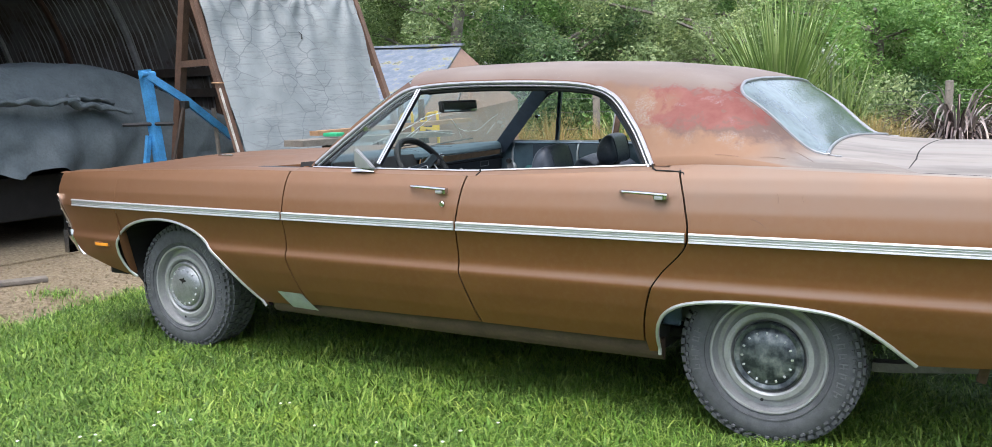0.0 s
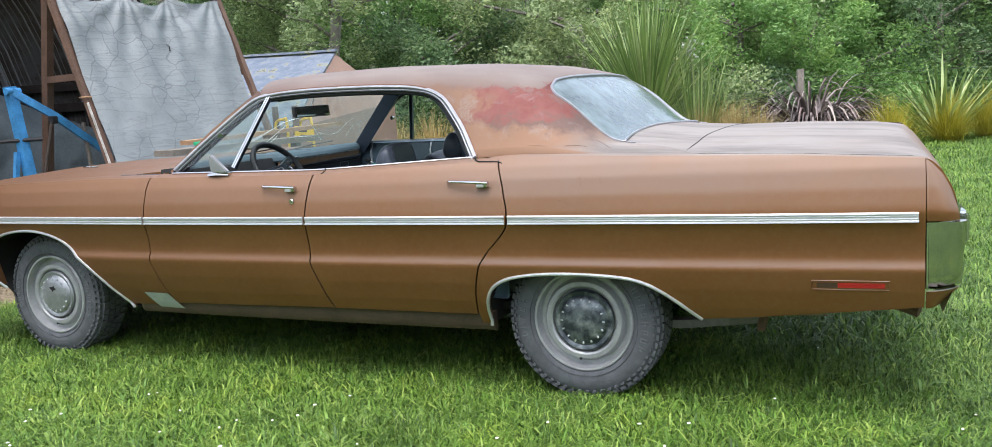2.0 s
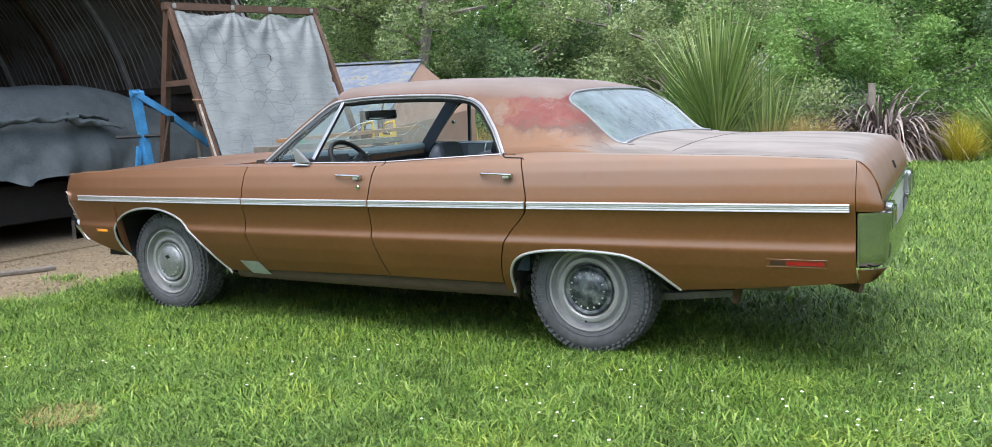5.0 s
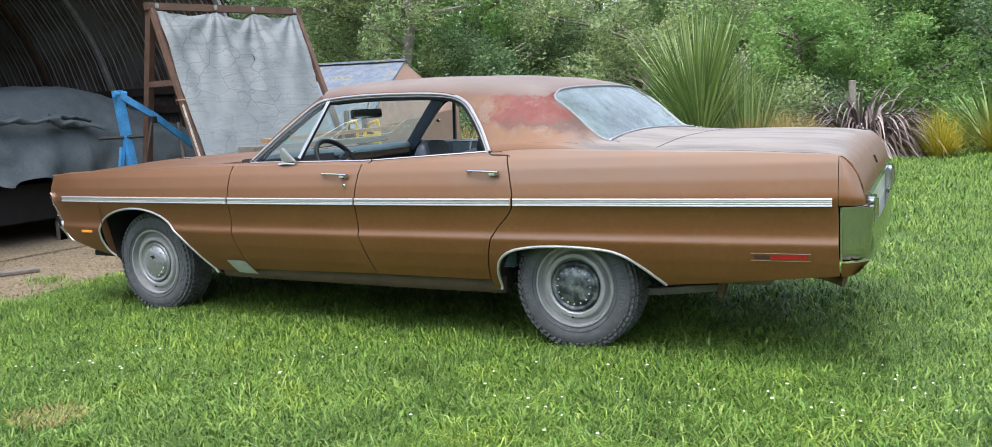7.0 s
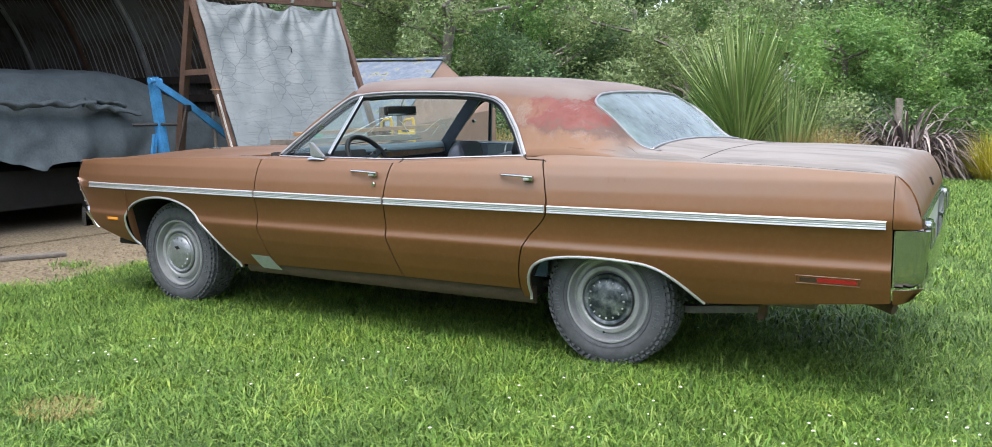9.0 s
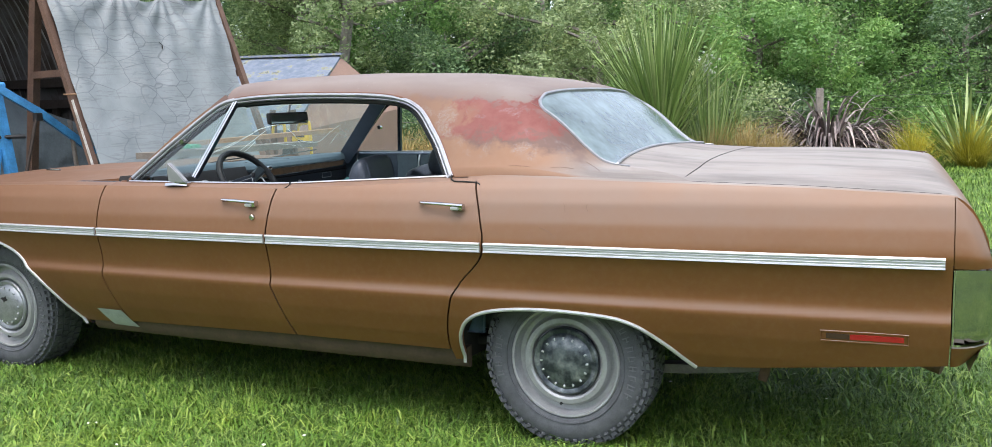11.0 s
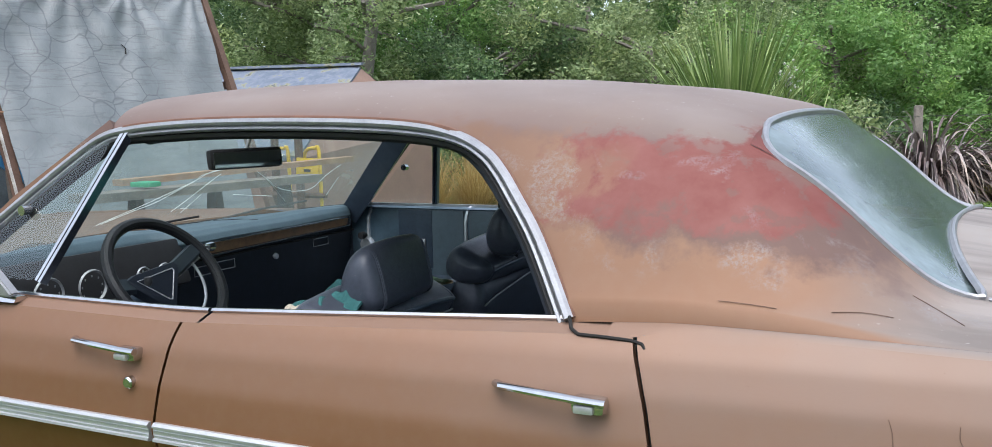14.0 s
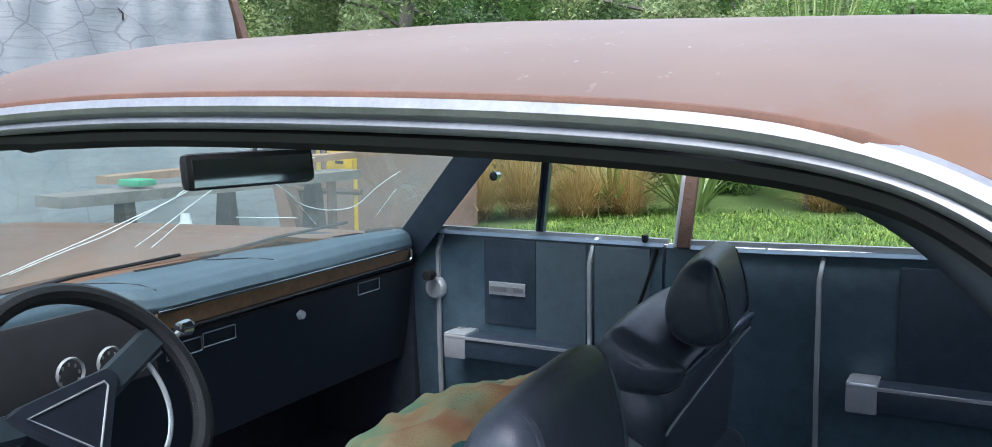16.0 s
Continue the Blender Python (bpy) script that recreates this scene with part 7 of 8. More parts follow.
    part("tear", sweep([cloth(0.55, 0.20) + nrm * 0.006, cloth(0.565, 0.215) + nrm * 0.006, cloth(0.56, 0.235) + nrm * 0.006], [(-0.006, 0), (0.006, 0), (0.004, 0.003), (-0.004, 0.003)]), M["gap"], tp, "small dark tear")


a_frame()


def hoist():
    """A blue folding engine hoist: mast, sloping boom, ram and handle."""
    h = thing("engine_hoist", (-2.95, 1.46, 0), "blue painted engine hoist with a sloping boom", "hoist")
    x, y = -2.95, 1.46
    bx = [(-0.036, -0.042), (0.036, -0.042), (0.036, 0.042), (-0.036, 0.042)]
    part("mast", sweep([(x + 0.10, y + 0.10, 0.05), (x, y - 0.01, 1.57)], bx, (0, 1, 0)), M["blue"], h, "scratched blue mast")
    part("boom", sweep([(x + 0.02, y - 0.02, 1.53), (x + 0.12, y + 0.32, 1.30), (x + 0.22, y + 0.80, 0.92)], [(q[0] * 0.65, q[1] * 0.75) for q in bx], (0, 0, 1)), M["blue"], h, "blue boom")
    part("pivot", lathe([(0, -0.07), (0.03, -0.07), (0.03, 0.07), (0, 0.07)], 14, "y", (x + 0.02, y, 1.53)), M["blue"], h)
    part("ram", tube([(x + 0.14, y + 0.08, 0.65), (x + 0.16, y + 0.26, 1.27)], 0.015, 10), M["dark_timber"], h)
    part("clevis", box((x + 0.16, y + 0.27, 1.26), (0.06, 0.06, 0.07), 0.01), M["black"], h)
    part("handle", tube([(x - 0.10, y - 0.20, 1.10), (x + 0.15, y + 0.14, 1.10)], 0.017, 8), M["black"], h, "black lever handle")
    for dy in (-0.35, 0.35):
        part("foot", sweep([(x - 0.2, y + dy * 0.5, 0.10), (x + 1.1, y + dy, 0.10)], bx), M["blue"], h)
    part("cross_foot", sweep([(x, y - 0.4, 0.10), (x, y + 0.4, 0.10)], bx), M["blue"], h)
    part("side_brace", sweep([(x - 0.03, y - 0.16, 0.10), (x + 0.02, y - 0.03, 1.0)], [(q[0] * 0.5, q[1] * 0.5) for q in bx], (0, 1, 0)), M["blue"], h)
    pole = part("steel_pole", tube([(x + 0.25, y + 0.62, 0.0), (x + 0.16, y + 0.60, 1.22)], 0.02, 8), M["post_wood"])
    tagged(pole, "thin grey pole leaning by the hoist", "pole")


hoist()


def covered_car():
    """A car under a loose grey cover, standing across the shed's mouth."""
    y0, y1, xs, w = 3.84, -2.2, -4.9, 0.93
    top = table([-2.2, -1.6, -0.8, 0.0, 0.8, 1.5, 2.0, 2.2, 2.4, 2.6, 2.8, 3.04, 3.32, 3.61, 3.78, 3.84], [1.05, 1.2, 1.5, 1.66, 1.69, 1.69, 1.685, 1.66, 1.61, 1.54, 1.45, 1.35, 1.24, 1.12, 1.0, 0.9], 0.03)

    def f(u, v):
        y = lerp(y0, y1, u)
        t = 2 * v - 1
        zt = top(y)
        hem = 0.70 - 0.10 * math.sin(u * 6.5) + 0.05 * noise.noise((y * 2, 0, 0))
        a = abs(t)
        shoulder = min(zt - 0.05, 1.10 + 0.06 * noise.noise((y * 1.5, 3, 0)))
        if a < 0.42:
            x, z = t / 0.42 * w * 0.62, zt - 0.05 * (a / 0.42) ** 2
        elif a < 0.66:
            k = (a - 0.42) / 0.24
            x, z = math.copysign(w * (0.62 + 0.38 * k ** 0.8), t), lerp(zt - 0.05, shoulder, k ** 1.3)
        else:
            k = (a - 0.66) / 0.34
            x, z = math.copysign(w * (1 + 0.06 * k), t), lerp(shoulder, hem, k)
        drape = max(0, a - 0.45) * 1.8
        fold = 0.05 * noise.noise((y * 2.0, t * 2, 1.0)) + drape * 0.25 * noise.noise((y * 2.6 + 1.5 * t, z * 1.6, 4.0)) + drape * 0.09 * noise.noise((y * 7, z * 2, 2.0)) + 0.015 * noise.noise((y * 8, t * 7, 0))
        return Vector((xs + x + math.copysign(fold * drape, t), y, z + fold * (1 - 0.7 * min(1, drape))))

    def nose(u, v):
        p = f(0.0, v)
        return Vector((p.x + 0.05 * noise.noise((v * 9, u * 2, 6.0)) * u, p.y + 0.12 * math.sin(u * 1.6), lerp(p.z, min(p.z, 0.62), u)))
    c = part("car_cover", join(sheet(f, 110, 90), sheet(nose, 14, 90)), M["cover"], None, "", 80)
    tagged(c, "car under a loose dark grey cloth cover in the shed", "covered car")
    # a rolled fold of cloth along the flank
    for k, (a, b, r) in enumerate((((-3.93, 0.35, 1.31), (-3.90, 1.45, 1.315), 0.050), ((-3.90, 1.32, 1.30), (-3.88, 2.02, 1.20), 0.042), ((-3.93, 1.38, 1.36), (-3.92, 1.86, 1.29), 0.040))):
        A, B = Vector(a), Vector(b)
        pts = [A.lerp(B, q) + Vector((0.02 * noise.noise((q * 5, k, 3)), 0, 0.04 * noise.noise((q * 6, k, 0)))) for q in np.linspace(0, 1, 18)]
        roll = sweep(pts, ring(r, 14, r * 0.6))
        for v in roll.verts:
            n = noise.noise((v.co.y * 4 + k, v.co.z * 9, v.co.x * 9)) + 0.6 * noise.noise((v.co.y * 13, v.co.z * 22, k))
            v.co += Vector((0.03 * n, 0.02 * n, 0.030 * n))
        part("cover_roll", roll, M["cover"], c, "", 80)
    part("under_car", box((xs, 0.5, 0.45), (1.5, 4.6, 0.42), 0.08), M["gap"], c)
    for y in (-1.2, 2.1):
        part("wheel", lathe([(0, 0.86), (0.2, 0.86), (0.3, 0.84), (0.31, 0.7), (0, 0.7)], 24, "x", (xs, y, 0.31)), M["tyre"], c)
    jk = part("red_jack", join(box((-4.1, 1.6, 0.06), (0.10, 0.22, 0.07), 0.02), box((-4.1, 1.52, 0.11), (0.06, 0.08, 0.06), 0.01)), M["dark_red"])
    tagged(jk, "small red jack on the shed floor", "jack")


covered_car()


def board_shed():
    """A low gabled hutch with flaking blue roofing, behind the A-frame."""
    h = thing("low_hutch", (-4.4, 6.8, 0), "low hutch with flaking slate-blue roof and pinkish boarded gable", "hutch")
    # ridge from the gable corner back to the left
    g = Vector((-3.05, 6.75, 1.93))
    far = Vector((-6.2, 6.45, 1.97))
    dwn = Vector((0.42, -1.72, -0.93))
    thick = Vector((0, 0.02, 0.05))
    def roof(u, v):
        return g.lerp(far, u) + dwn * v + Vector((0, 0, 0.012 * noise.noise((u * 9, v * 5, 0))))
    part("roof", sheet(roof, 24, 12, (0, 0, -0.05)), M["slate"], h, "flaking slate-blue roof sheet", 60)
    part("ridge_cap", sweep([g + Vector((0.03, 0, 0.02)), far + Vector((0, 0, 0.02))], [(-0.05, -0.015), (0.05, -0.015), (0.04, 0.015), (-0.04, 0.015)]), M["slate"], h)
    pts = [g + Vector((0, 0, -0.03)), g + dwn + Vector((0, 0, -0.03)), Vector((g.x + dwn.x, g.y + dwn.y, 0)), Vector((g.x + 0.35, g.y + 0.9, 0)), Vector((g.x + 0.35, g.y + 0.9, 1.2))]
    bm = bmesh.new()
    fc = bm.faces.new([bm.verts.new(p) for p in pts])
    r = bmesh.ops.extrude_face_region(bm, geom=[fc])
    bmesh.ops.translate(bm, verts=[v for v in r["geom"] if isinstance(v, bmesh.types.BMVert)], vec=(-0.05, -0.02, 0))
    part("gable_wall", bm, M["brown_wall"], h, "plain pinkish-brown gable board")
    part("front_wall", sheet(lambda u, v: Vector((lerp(g.x + dwn.x, far.x + dwn.x, u), g.y + dwn.y + 0.02, lerp(0, 0.97, v))), 4, 4, (0, 0.04, 0)), M["brown_wall"], h)


board_shed()


def workbench():
    A, B = Vector((-1.10, 1.25, 0.955)), Vector((-0.86, 2.95, 0.955))
    b = thing("trestle", (-1.15, 2.1, 0), "long timber plank on trestles before the tarp", "trestle")
    part("plank", sweep([A, B], [(-0.11, -0.024), (0.11, -0.024), (0.11, 0.024), (-0.11, 0.024)]), M["post_wood"], b, "grey plank")
    part("plank", sweep([A + Vector((-0.10, 0.35, 0.06)), B + Vector((-0.05, 0.5, 0.10))], [(-0.05, -0.018), (0.05, -0.018), (0.05, 0.018), (-0.05, 0.018)]), M["raw_timber"], b, "raw timber plank")
    for t in (0.2, 0.52, 0.85):
        p = A.lerp(B, t)
        for s in (-1, 1):
            part("leg", sweep([p + Vector((0, 0, -0.02)), Vector((p.x + 0.16 * s, p.y - 0.06 * s, 0))], [(-0.03, -0.03), (0.03, -0.03), (0.03, 0.03), (-0.03, 0.03)], (0, 1, 0)), M["dark_timber"], b)
    q = A.lerp(B, 0.24)
    s = part("strap", box(q + Vector((0, 0, 0.05)), (0.14, 0.10, 0.03), 0.008), M["green_tape"])
    tagged(s, "green strap lying on the plank", "strap")
    bag = part("plastic_bag", lathe([(0.02, 0.86), (0.03, 0.80), (0.07, 0.72), (0.10, 0.64), (0.06, 0.60)], 9, "z", (q.x + 0.16, q.y + 0.12, 0)), M["white"])
    tagged(bag, "white plastic bag hanging under the plank", "bag")


workbench()


def yellow_machine():
    h = thing("scaffold_trolley", (-1.75, 4.15, 0), "rusty tube trolley with yellow bent handles", "trolley")
    c = Vector((-2.08, 4.25, 0))
    for dx, dy in ((-0.22, 0.05), (0.12, -0.05)):
        part("upright", tube([c + Vector((dx, dy, 0)), c + Vector((dx, dy, 1.25))], 0.035, 8), M["timber"], h, "rusty upright")
    for dx in (-0.05, 0.28):
        pts = smooth_path([c + Vector((dx, 0.02, 0.1)), c + Vector((dx, 0.02, 1.02)), c + Vector((dx - 0.05, 0.02, 1.10)), c + Vector((dx - 0.14, 0.02, 1.08)), c + Vector((dx - 0.16, 0.02, 1.0))], 5)
        part("bent_handle", sweep(pts, ring(0.016, 8), (0, 1, 0)), M["yellow"], h, "yellow bent tube")
    for z in (0.35, 0.7):
        part("crossbar", tube([c + Vector((-0.3, 0, z)), c + Vector((0.35, 0, z))], 0.022, 8), M["timber"], h)
    n = part("notice", box(c + Vector((0.225, -0.08, 0.94)), (0.19, 0.008, 0.17), 0.002, (0, 4, 20)), M["yellow"], h, "yellow notice with plain bars")
    for dz, w in ((0.03, 0.09), (-0.02, 0.06)):
        part("notice_bar", box(c + Vector((0.227, -0.086, 0.94 + dz)), (w, 0.004, 0.022), 0.001, (0, 4, 20)), M["dark_timber"], n)
    # scrap metal heap beside it
    for k in range(16):
        a = rng.uniform(0, 6.28)
        d = Vector((math.cos(a), math.sin(a) * 0.5, rng.uniform(-0.6, 0.8))).normalized() * rng.uniform(0.15, 0.4)
        p = c + Vector((rng.uniform(-1.2, -0.25), rng.uniform(-0.3, 0.5), abs(d.z) + 0.015))
        o = part("scrap_bar", tube([p - d, p + d], rng.uniform(0.012, 0.03), 6), M[("timber", "steel_dark", "dark_timber")[k % 3]])
        tagged(o, "piece of rusty scrap bar in the heap", "scrap", "scrap heap by the trolley")


yellow_machine()
slab = part("loose_plank", box((-2.75, -0.55, 0.026), (1.3, 0.13, 0.03), 0.006, (0, 0, 62)), M["post_wood"])
tagged(slab, "weathered loose plank lying on the gravel", "plank")


# ---- fence, planting and trees ----
def fence_point(t):
    """A point of the fence line, t metres along it."""
    o, d = Vector((-3.0, 8.6, 0)), Vector((7.5, 5.1, 0)).normalized()
    return o + d * t


def fence():
    f = thing("wire_fence", tuple(fence_point(3)), "weathered post and wire fence behind the garden", "fence")
    ts = [6.55, 1.0, 12.6, 18.5]
    for t in ts:
        p = fence_point(t)
        h = 1.33
        part("post", box((p.x, p.y, h / 2), (0.11, 0.10, h), 0.018, (0, 0, 20)), M["post_wood"], f, "weathered timber post")
    for z in (0.45, 0.72, 0.98, 1.18):
        part("wire", tube([fence_point(-4) + Vector((0, -0.06, z)), fence_point(24) + Vector((0, -0.06, z))], 0.003, 5), M["wire"], f)


fence()


def strap_plant(name, at, n, L, W, up, mat, label, category, droop=0.6, seed=1, base=0.12, rise=0.0):
    """A plant of long blades from one foot: each blade a folded strip that bends over."""
    r = np.random.default_rng(seed)
    plant = thing(name, at, label, category)
    for k in range(n):
        V, F = [], []
        a = r.uniform(0, 2 * math.pi)
        l = L * r.uniform(0.6, 1.05)
        el = math.radians(r.uniform(*up))
        w = W * r.uniform(0.7, 1.2)
        p = Vector((base * r.uniform(0, 1) * math.cos(a), base * r.uniform(0, 1) * math.sin(a), rise * r.uniform(0.3, 1.0)))
        d = Vector((math.cos(a) * math.cos(el), math.sin(a) * math.cos(el), math.sin(el)))
        side = Vector((-math.sin(a), math.cos(a), 0))
        steps = 9
        bend = droop * r.uniform(0.5, 1.4)
        for i in range(steps + 1):
            t = i / steps
            ww = w * (0.55 + 0.9 * t if t < 0.4 else 0.91 * (1 - ((t - 0.4) / 0.6) ** 1.8) + 0.03)
            V += [tuple(p - side * ww / 2 + Vector((0, 0, 0.25 * ww))), tuple(p), tuple(p + side * ww / 2 + Vector((0, 0, 0.25 * ww)))]
            if i:
                b = 3 * i
                F += [(b - 3, b - 2, b + 1, b), (b - 2, b - 1, b + 2, b + 1)]
            d = (d + Vector((0, 0, -bend / steps * (0.4 + 1.6 * t)))).normalized()
            p = p + d * l / steps
            p.z = max(p.z, 0.02)
        leaf = new("leaf", raw_mesh("leaf", V, F, mat))
        leaf.parent = plant
    if rise:
        part("stem", sweep([Vector(at), Vector(at) + Vector((0.01, 0, rise))], ring(0.07, 8), (0, 1, 0)), M["bark"], plant, "short rough stem")
    return plant


def tuft(name, at, n, L, W, mat, label, seed):
    r = np.random.default_rng(seed)
    bm_v, bm_f = [], []
    for k in range(n):
        a, e = r.uniform(0, 6.28), math.radians(r.uniform(25, 88))
        l = L * r.uniform(0.6, 1.05)
        p = np.array([at[0] + r.normal(0, 0.07), at[1] + r.normal(0, 0.07), at[2]])
        d = np.array([math.cos(a) * math.cos(e), math.sin(a) * math.cos(e), math.sin(e)])
        s = np.array([-math.sin(a), math.cos(a), 0]) * W / 2
        b = len(bm_v)
        for i in range(4):
            t = i / 3
            bm_v.append(tuple(p - s * (1 - t * 0.9)))
            bm_v.append(tuple(p + s * (1 - t * 0.9)))
            p = p + d * l / 3
            d = d + np.array([0, 0, -0.28])
            d /= np.linalg.norm(d)
        for i in range(3):
            bm_f.append((b + 2 * i, b + 2 * i + 1, b + 2 * i + 3, b + 2 * i + 2))
    ob = new(name, raw_mesh(name, bm_v, bm_f, mat))
    return tagged(ob, label, "tussock grass", "tussocks along the fence")


def garden():
    strap_plant("flax_bush", (0.26, 10.5, 0), 360, 2.30, 0.042, (46, 88), M["flax"], "tall green flax with stiff pointed blades fanning out", "flax", 0.18, 3, 0.12, 0.75)
    strap_plant("flax_bush", (1.0, 10.75, 0), 100, 1.95, 0.030, (62, 88), M["flax"], "slim upright flax beside the fence", "flax", 0.15, 8, 0.2)
    strap_plant("purple_flax", (2.52, 12.75, 0), 1150, 1.85, 0.046, (24, 82), M["purple"], "dusky purple flax with drooping blades", "flax", 3.9, 5, 0.50)
    strap_plant("flax_bush", (4.6, 13.3, 0), 60, 1.55, 0.07, (40, 80), M["flax"], "green flax by the fence", "flax", 0.6, 11, 0.2)
    strap_plant("flax_bush", (-1.75, 9.2, 0), 46, 1.15, 0.07, (35, 80), M["flax"], "green flax with broad arching blades", "flax", 0.7, 14, 0.15)
    strap_plant("flax_bush", (-0.9, 9.6, 0), 60, 1.2, 0.065, (40, 82), M["flax"], "green flax with broad arching blades", "flax", 0.7, 15, 0.18)
    for k, (t, o, L, y) in enumerate(((4.45, -0.75, 0.95, 0), (4.95, -0.8, 0.98, 0), (5.4, -0.8, 0.88, 0), (7.62, -0.9, 0.88, 1), (8.75, -0.8, 0.9, 1), (9.7, -0.5, 0.95, 1), (-0.3, -0.5, 1.0, 0), (0.3, -0.35, 1.1, 0), (0.9, -0.5, 0.95, 0), (1.5, -0.4, 0.9, 0), (3.9, -0.5, 0.7, 0))):
        p = fence_point(t) + Vector((-o * 0.56, o * 0.83, 0))
        tuft("tussock", (p.x, p.y, 0), 1100, L, 0.010, M["tussock_y"] if y else M["tussock"], "yellow-green tussock at the lawn's edge" if y else "golden brown tussock of fine blades", 20 + k)
    # pale flower spike
    sp = part("flower_spike", tube([(0.95, 10.9, 0), (0.90, 10.9, 1.72)], 0.015, 6), M["flax_stem"])
    tagged(sp, "tall stem with pale flower heads", "flower")
    r = np.random.default_rng(2)
    bm = bmesh.new()
    for k in range(60):
        c = Vector((0.90 + r.normal(0, 0.06), 10.9 + r.normal(0, 0.05), 1.72 + r.normal(0, 0.10)))
        bmesh.ops.create_icosphere(bm, subdivisions=1, radius=r.uniform(0.012, 0.026), matrix=Matrix.Translation(c))
    tagged(part("flower_head", bm, M["pale_flower"], sp, "pale flower heads"), kind="stuff")


M["flax_stem"] = plain("green_stem", (0.12, 0.15, 0.07), 0.7, 0, 0.2, 10)
garden()


def tree(name, at, height, spread, mat, label, leaves=9000, leaf=0.11, seed=1, trunk_r=0.12, low=0.1, lean=0.0):
    """A tree: tapered trunk, limbs, and a crown of leaf sprays in uneven clumps with gaps."""
    r = np.random.default_rng(seed)
    t = thing(name, at, label, "tree")
    base = Vector(at)
    trunk = []
    top = base + Vector((lean, 0, height * 0.8))
    pts = [base.lerp(top, k / 6) + Vector((r.normal(0, 0.06), r.normal(0, 0.06), 0)) for k in range(7)]
    bms = []
    for i in range(6):
        a, b = pts[i], pts[i + 1]
        bms.append(sweep([a, b], ring(trunk_r * (1 - i / 7.5), 8), (0, 1, 0)))
    clumps = []
    nb = 16
    for k in range(nb):
        s = base.lerp(top, r.uniform(0.15 if low < 0.2 else 0.35, 1.0))
        a = r.uniform(0, 6.28)
        l = spread * r.uniform(0.4, 1.0)
        e = s + Vector((math.cos(a) * l, math.sin(a) * l, r.uniform(0.1, 0.5) * l))
        bms.append(sweep([s, s.lerp(e, 0.5) + Vector((0, 0, 0.1)), e], ring(trunk_r * 0.25, 5), (0, 0.3, 1)))
        for q in (0.55, 0.8, 1.0):
            clumps.append(s.lerp(e, q) + Vector((r.normal(0, 0.2), r.normal(0, 0.2), r.normal(0, 0.2))))
    for k in range(26):
        h = low * height + (1 - low) * height * r.uniform(0, 1)
        a, rr = r.uniform(0, 6.28), spread * math.sqrt(r.uniform(0.1, 1)) * (1 - 0.45 * max(0, h / height - 0.45))
        clumps.append(base + Vector((lean * h / height + rr * math.cos(a), rr * math.sin(a), h)))
    part("trunk", join(*bms), M["bark"], t, "grey trunk and limbs")
    C = np.array([tuple(c) for c in clumps])
    idx = r.integers(0, len(C), leaves)
    sz = r.uniform(0.25, 0.62, len(C)) * spread / 2.2
    d = r.normal(0, 1, (leaves, 3))
    d /= np.linalg.norm(d, axis=1)[:, None]
    P = C[idx] + d * (sz[idx] * r.uniform(0.35, 1.0, leaves) ** 0.6)[:, None]
    P[:, 2] = np.maximum(P[:, 2], 0.05)
    u = r.normal(0, 1, (leaves, 3)) * np.array([1, 1, 0.6])
    u /= np.linalg.norm(u, axis=1)[:, None]
    v = np.cross(u, d + 0.6 * r.normal(0, 1, (leaves, 3)))
    v /= np.linalg.norm(v, axis=1)[:, None] + 1e-9
    low_leaf = P[:, 2] < 4.3
    s = (leaf * np.where(low_leaf, 0.62, 1.5) * r.uniform(0.5, 1.3, leaves))[:, None]
    keep = low_leaf | (r.uniform(0, 1, leaves) < 0.4)
    P, u, v, s = P[keep], u[keep], v[keep], s[keep]
    V = np.stack([P - u * s * 0.5 - v * s * 0.30, P - u * s * 0.5 + v * s * 0.30, P + u * s * 0.75], 1).reshape(-1, 3)
    F = np.arange(len(V)).reshape(-1, 3)
    V = V - np.array(at)
    ob = new("crown", tri_mesh("crown", V, F, mat))
    ob.parent = t
    PLACE[ob] = PLACE[t]
    return t


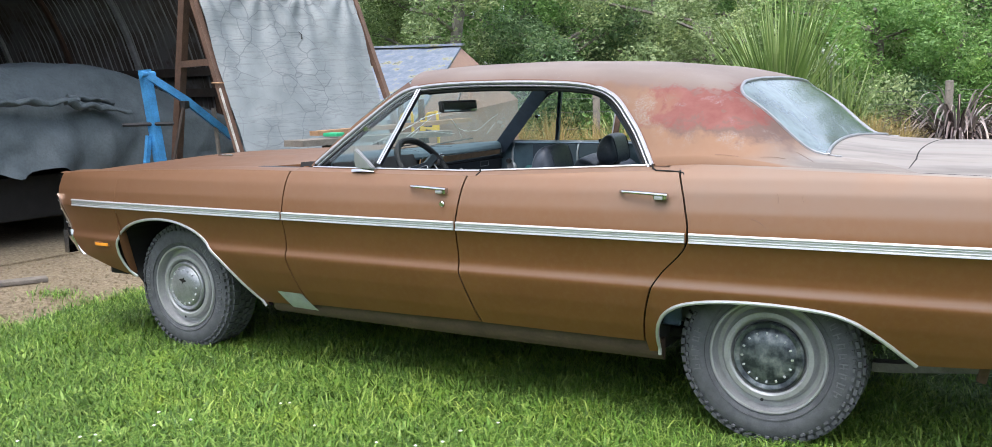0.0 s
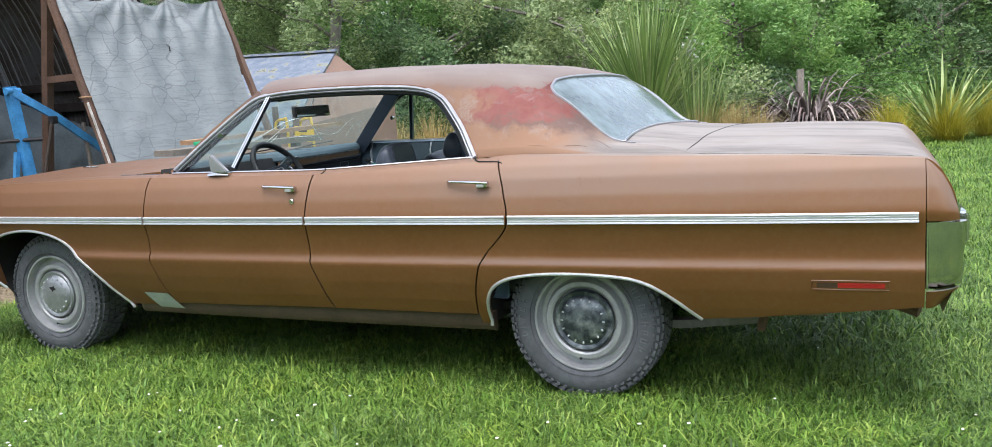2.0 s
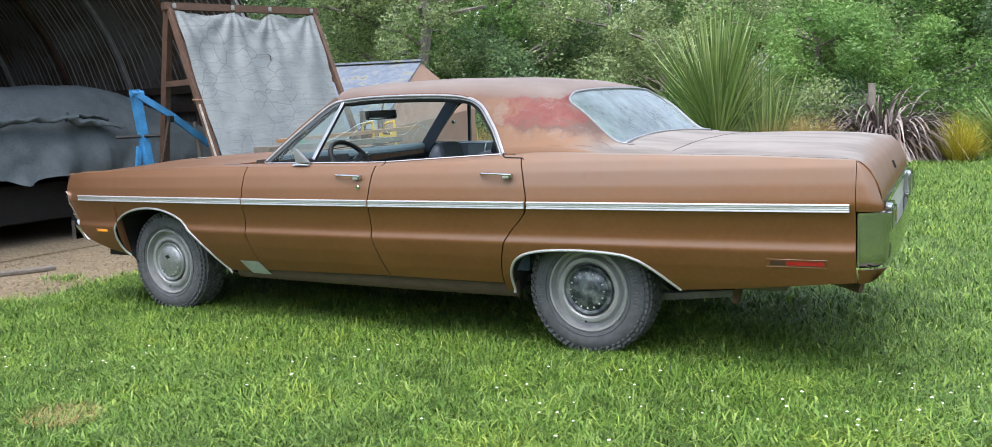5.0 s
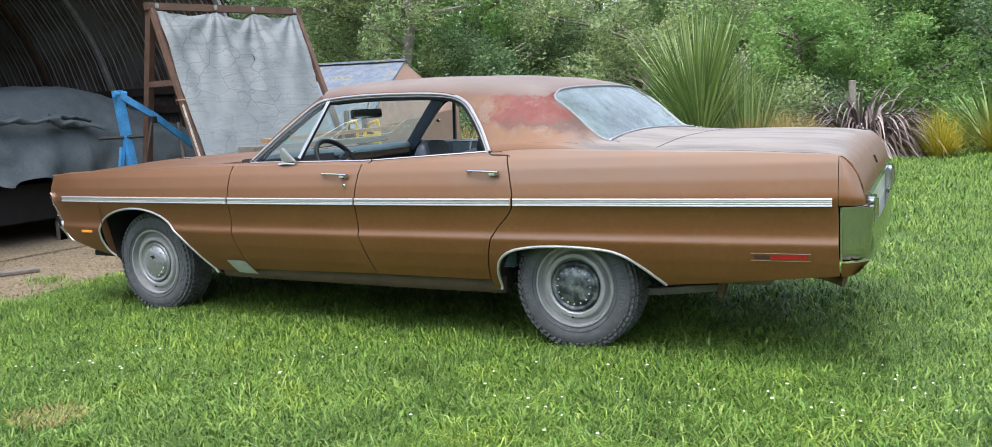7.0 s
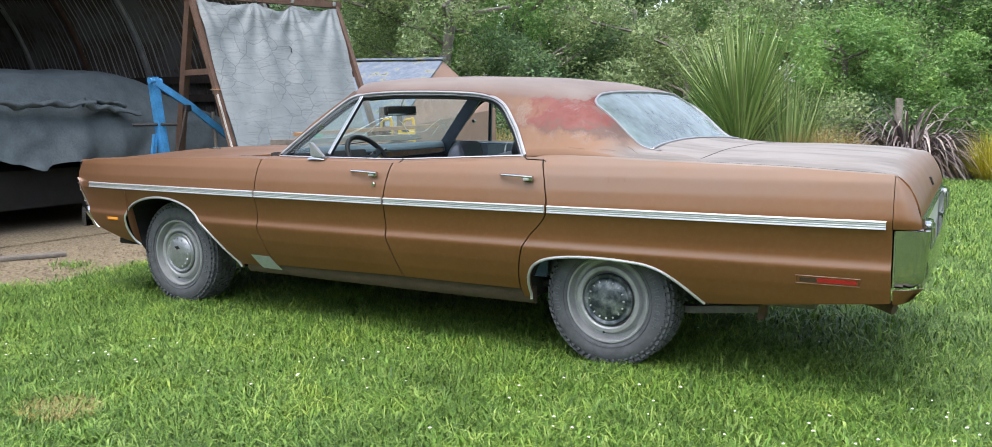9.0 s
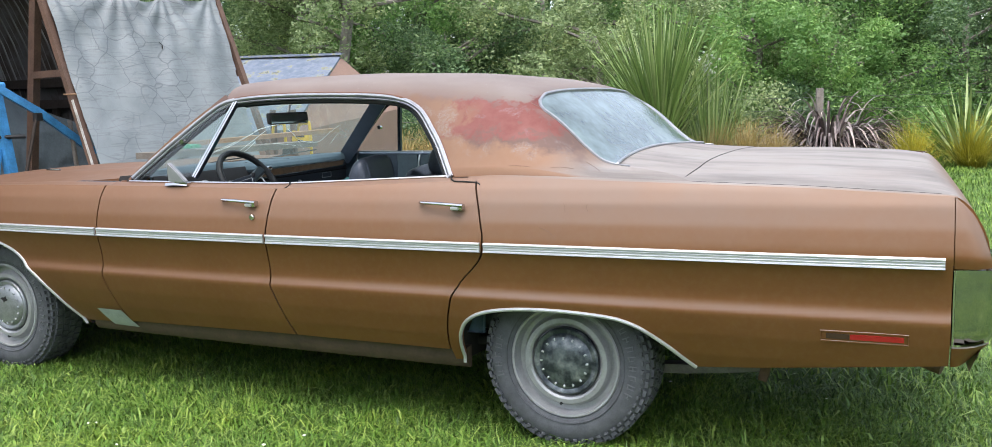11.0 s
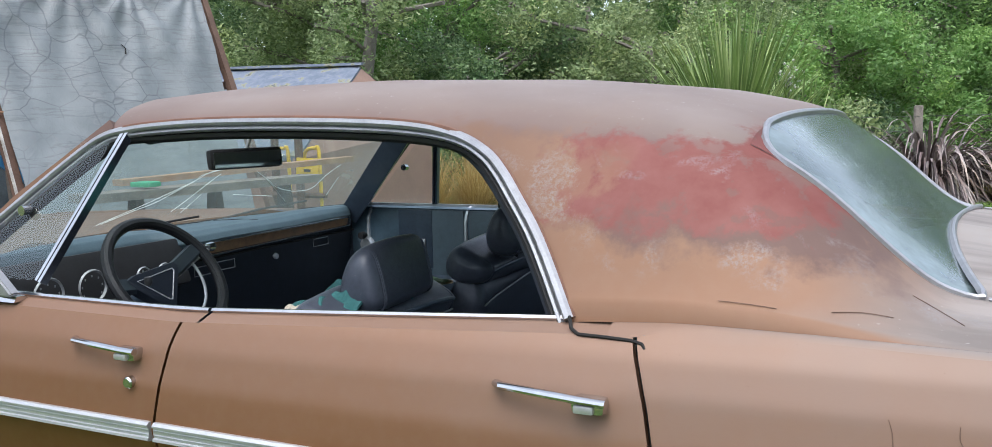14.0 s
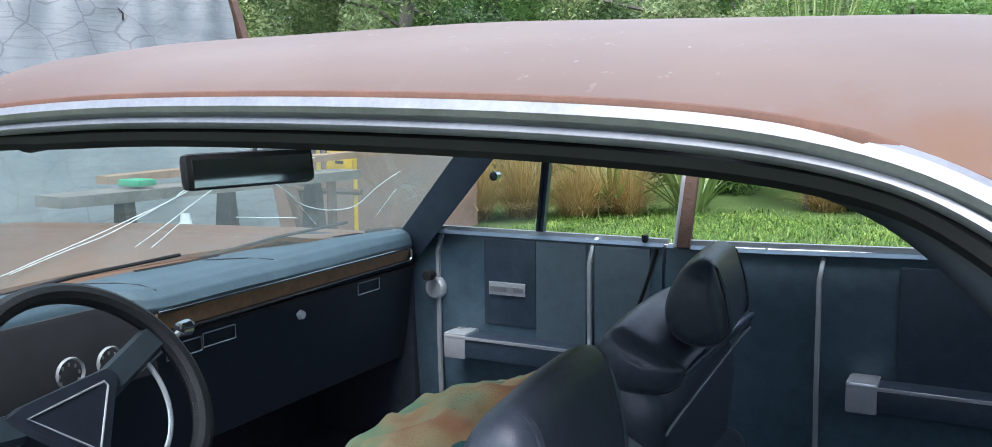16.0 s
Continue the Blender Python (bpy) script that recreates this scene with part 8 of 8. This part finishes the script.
def woods():
    rows = [
        # along, behind, height, spread, leaf, kind
        (-13.0, 13.0, 8.0, 3.0, "leaf_b"), (-10.6, 15.6, 8.5, 2.8, "leaf_c"), (-8.3, 13.4, 6.5, 2.3, "leaf_c"), (-6.6, 15.0, 7.0, 2.6, "leaf_d"),
        (-4.9, 13.2, 5.0, 2.0, "leaf_b"), (-3.6, 15.3, 7.0, 2.5, "leaf_c"), (-2.0, 14.2, 5.2, 2.1, "leaf_c"), (-0.4, 16.3, 7.4, 2.7, "leaf_c"),
        (0.9, 15.2, 5.2, 2.2, "leaf_d"), (2.2, 15.8, 4.6, 2.2, "leaf_d"), (3.0, 18.0, 7.8, 2.8, "leaf_a"), (4.6, 17.2, 6.0, 2.4, "leaf_b"),
        (6.0, 18.6, 7.8, 2.9, "leaf_b"), (7.4, 17.0, 5.4, 2.3, "leaf_a"), (9.2, 19.0, 8.0, 3.0, "leaf_b"), (11.5, 19.5, 8.0, 3.0, "leaf_b"),
        (-7.4, 18.5, 9.5, 3.2, "leaf_b"), (-2.8, 19.5, 9.5, 3.2, "leaf_a"), (1.4, 20.5, 9.5, 3.2, "leaf_b"), (-12.0, 19.5, 10, 3.4, "leaf_b"), (14.0, 21.0, 9.0, 3.4, "leaf_a"), (-16.5, 16.0, 9.0, 3.2, "leaf_b"),
    ]
    words = {"leaf_a": "mid-green bushy tree at the edge of the wood", "leaf_b": "dark green tree at the edge of the wood", "leaf_c": "olive-green tree with small leaves", "leaf_d": "fresh green bushy tree behind the fence"}
    for k, (x, y, h, s, m) in enumerate(rows):
        h *= 0.60 if x > -6 else 0.80
        tree("tree", (x, y, 0), h, s, M[m], words[m], 36000 if y < 17.5 else 24000, 0.105 if y < 17.5 else 0.13, 40 + k, 0.10 + 0.01 * h, 0.04 if h < 6.8 else 0.06)
    # pale straight trunk that shows before the wood
    tree("tree", (-6.15, 11.4, 0), 7.5, 1.9, M["leaf_c"], "slender tree with a bare grey trunk", 8000, 0.12, 90, 0.15, 0.66)
    # low scrub along the fence closes the gaps at the ground
    r = np.random.default_rng(5)
    for k in range(16):
        p = fence_point(-5 + k * 1.75) + Vector((-0.6 * 1.3, 0.83 * 1.3, 0)) + Vector((r.normal(0, 0.3), r.normal(0, 0.3), 0))
        bush("bush", (p.x, p.y, 0), r.uniform(1.0, 1.6), r.uniform(0.8, 1.3), M[("leaf_d", "leaf_a", "leaf_c", "leaf_b")[k % 4]], 60 + k)
    # far wall of woodland; its unseen stretch behind the camera is added to darken reflections
    n = 60000
    a = r.uniform(0, 2 * math.pi, n)
    d = 23 + r.uniform(0, 2.5, n)
    x, y = d * 1.5 * np.cos(a) / np.maximum(np.abs(np.cos(a)), np.abs(np.sin(a)) * 1.5), d * np.sin(a) / np.maximum(np.abs(np.cos(a)) / 1.5, np.abs(np.sin(a)))
    x, y = np.where(np.abs(x) > np.abs(y) * 1.5, np.sign(x) * d * 1.5, x), np.where(np.abs(y) * 1.5 >= np.abs(x), np.sign(y) * d, y)
    # taller unseen trees at the front left, added to dim the car's front
    z = r.uniform(0, 1, n) ** 0.9 * (5.0 + 0.7 * np.sin(x * 0.5) + 0.5 * np.sin(x * 1.3) + np.where((x < -6) & (y > 0), 2.0, 0.0) + np.where((y < 0) & (x < -6), 3.5, 0.0))
    u = r.normal(0, 1, (n, 3))
    u /= np.linalg.norm(u, axis=1)[:, None]
    v = np.cross(u, r.normal(0, 1, (n, 3)))
    v /= np.linalg.norm(v, axis=1)[:, None]
    P = np.stack([x, y, z], 1)
    s = r.uniform(0.3, 0.7, n)[:, None]
    V = np.stack([P - u * s * 0.5, P + v * s * 0.35, P + u * s * 0.5, P - v * s * 0.35], 1).reshape(-1, 3)
    tagged(new("far_woodland", tri_mesh("far_woodland", V, np.arange(4 * n).reshape(-1, 4), M["leaf_b"])), "dark woodland closing the view, carried round unseen to block low sky", "woodland", kind="stuff")


def bush(name, at, h, s, mat, seed):
    r = np.random.default_rng(seed)
    n = 5000
    C = np.stack([r.normal(0, s * 0.5, 14), r.normal(0, s * 0.4, 14), r.uniform(0.15, h, 14)], 1)
    i = r.integers(0, 14, n)
    d = r.normal(0, 1, (n, 3))
    d /= np.linalg.norm(d, axis=1)[:, None]
    P = C[i] + d * (0.42 * s * r.uniform(0.3, 1, n) ** 0.6)[:, None]
    P[:, 2] = np.maximum(P[:, 2], 0.03)
    u = r.normal(0, 1, (n, 3))
    u /= np.linalg.norm(u, axis=1)[:, None]
    v = np.cross(u, d)
    v /= np.linalg.norm(v, axis=1)[:, None] + 1e-9
    q = (0.08 * r.uniform(0.5, 1.3, n))[:, None]
    V = np.stack([P - u * q * 0.5, P + v * q * 0.25, P + u * q * 0.6, P - v * q * 0.25], 1).reshape(-1, 3)
    ob = new(name, tri_mesh(name, V, np.arange(4 * n).reshape(-1, 4), mat))
    ob.location = at
    return tagged(ob, "leafy green bush along the fence", "bush", "bushes along the fence")


woods()
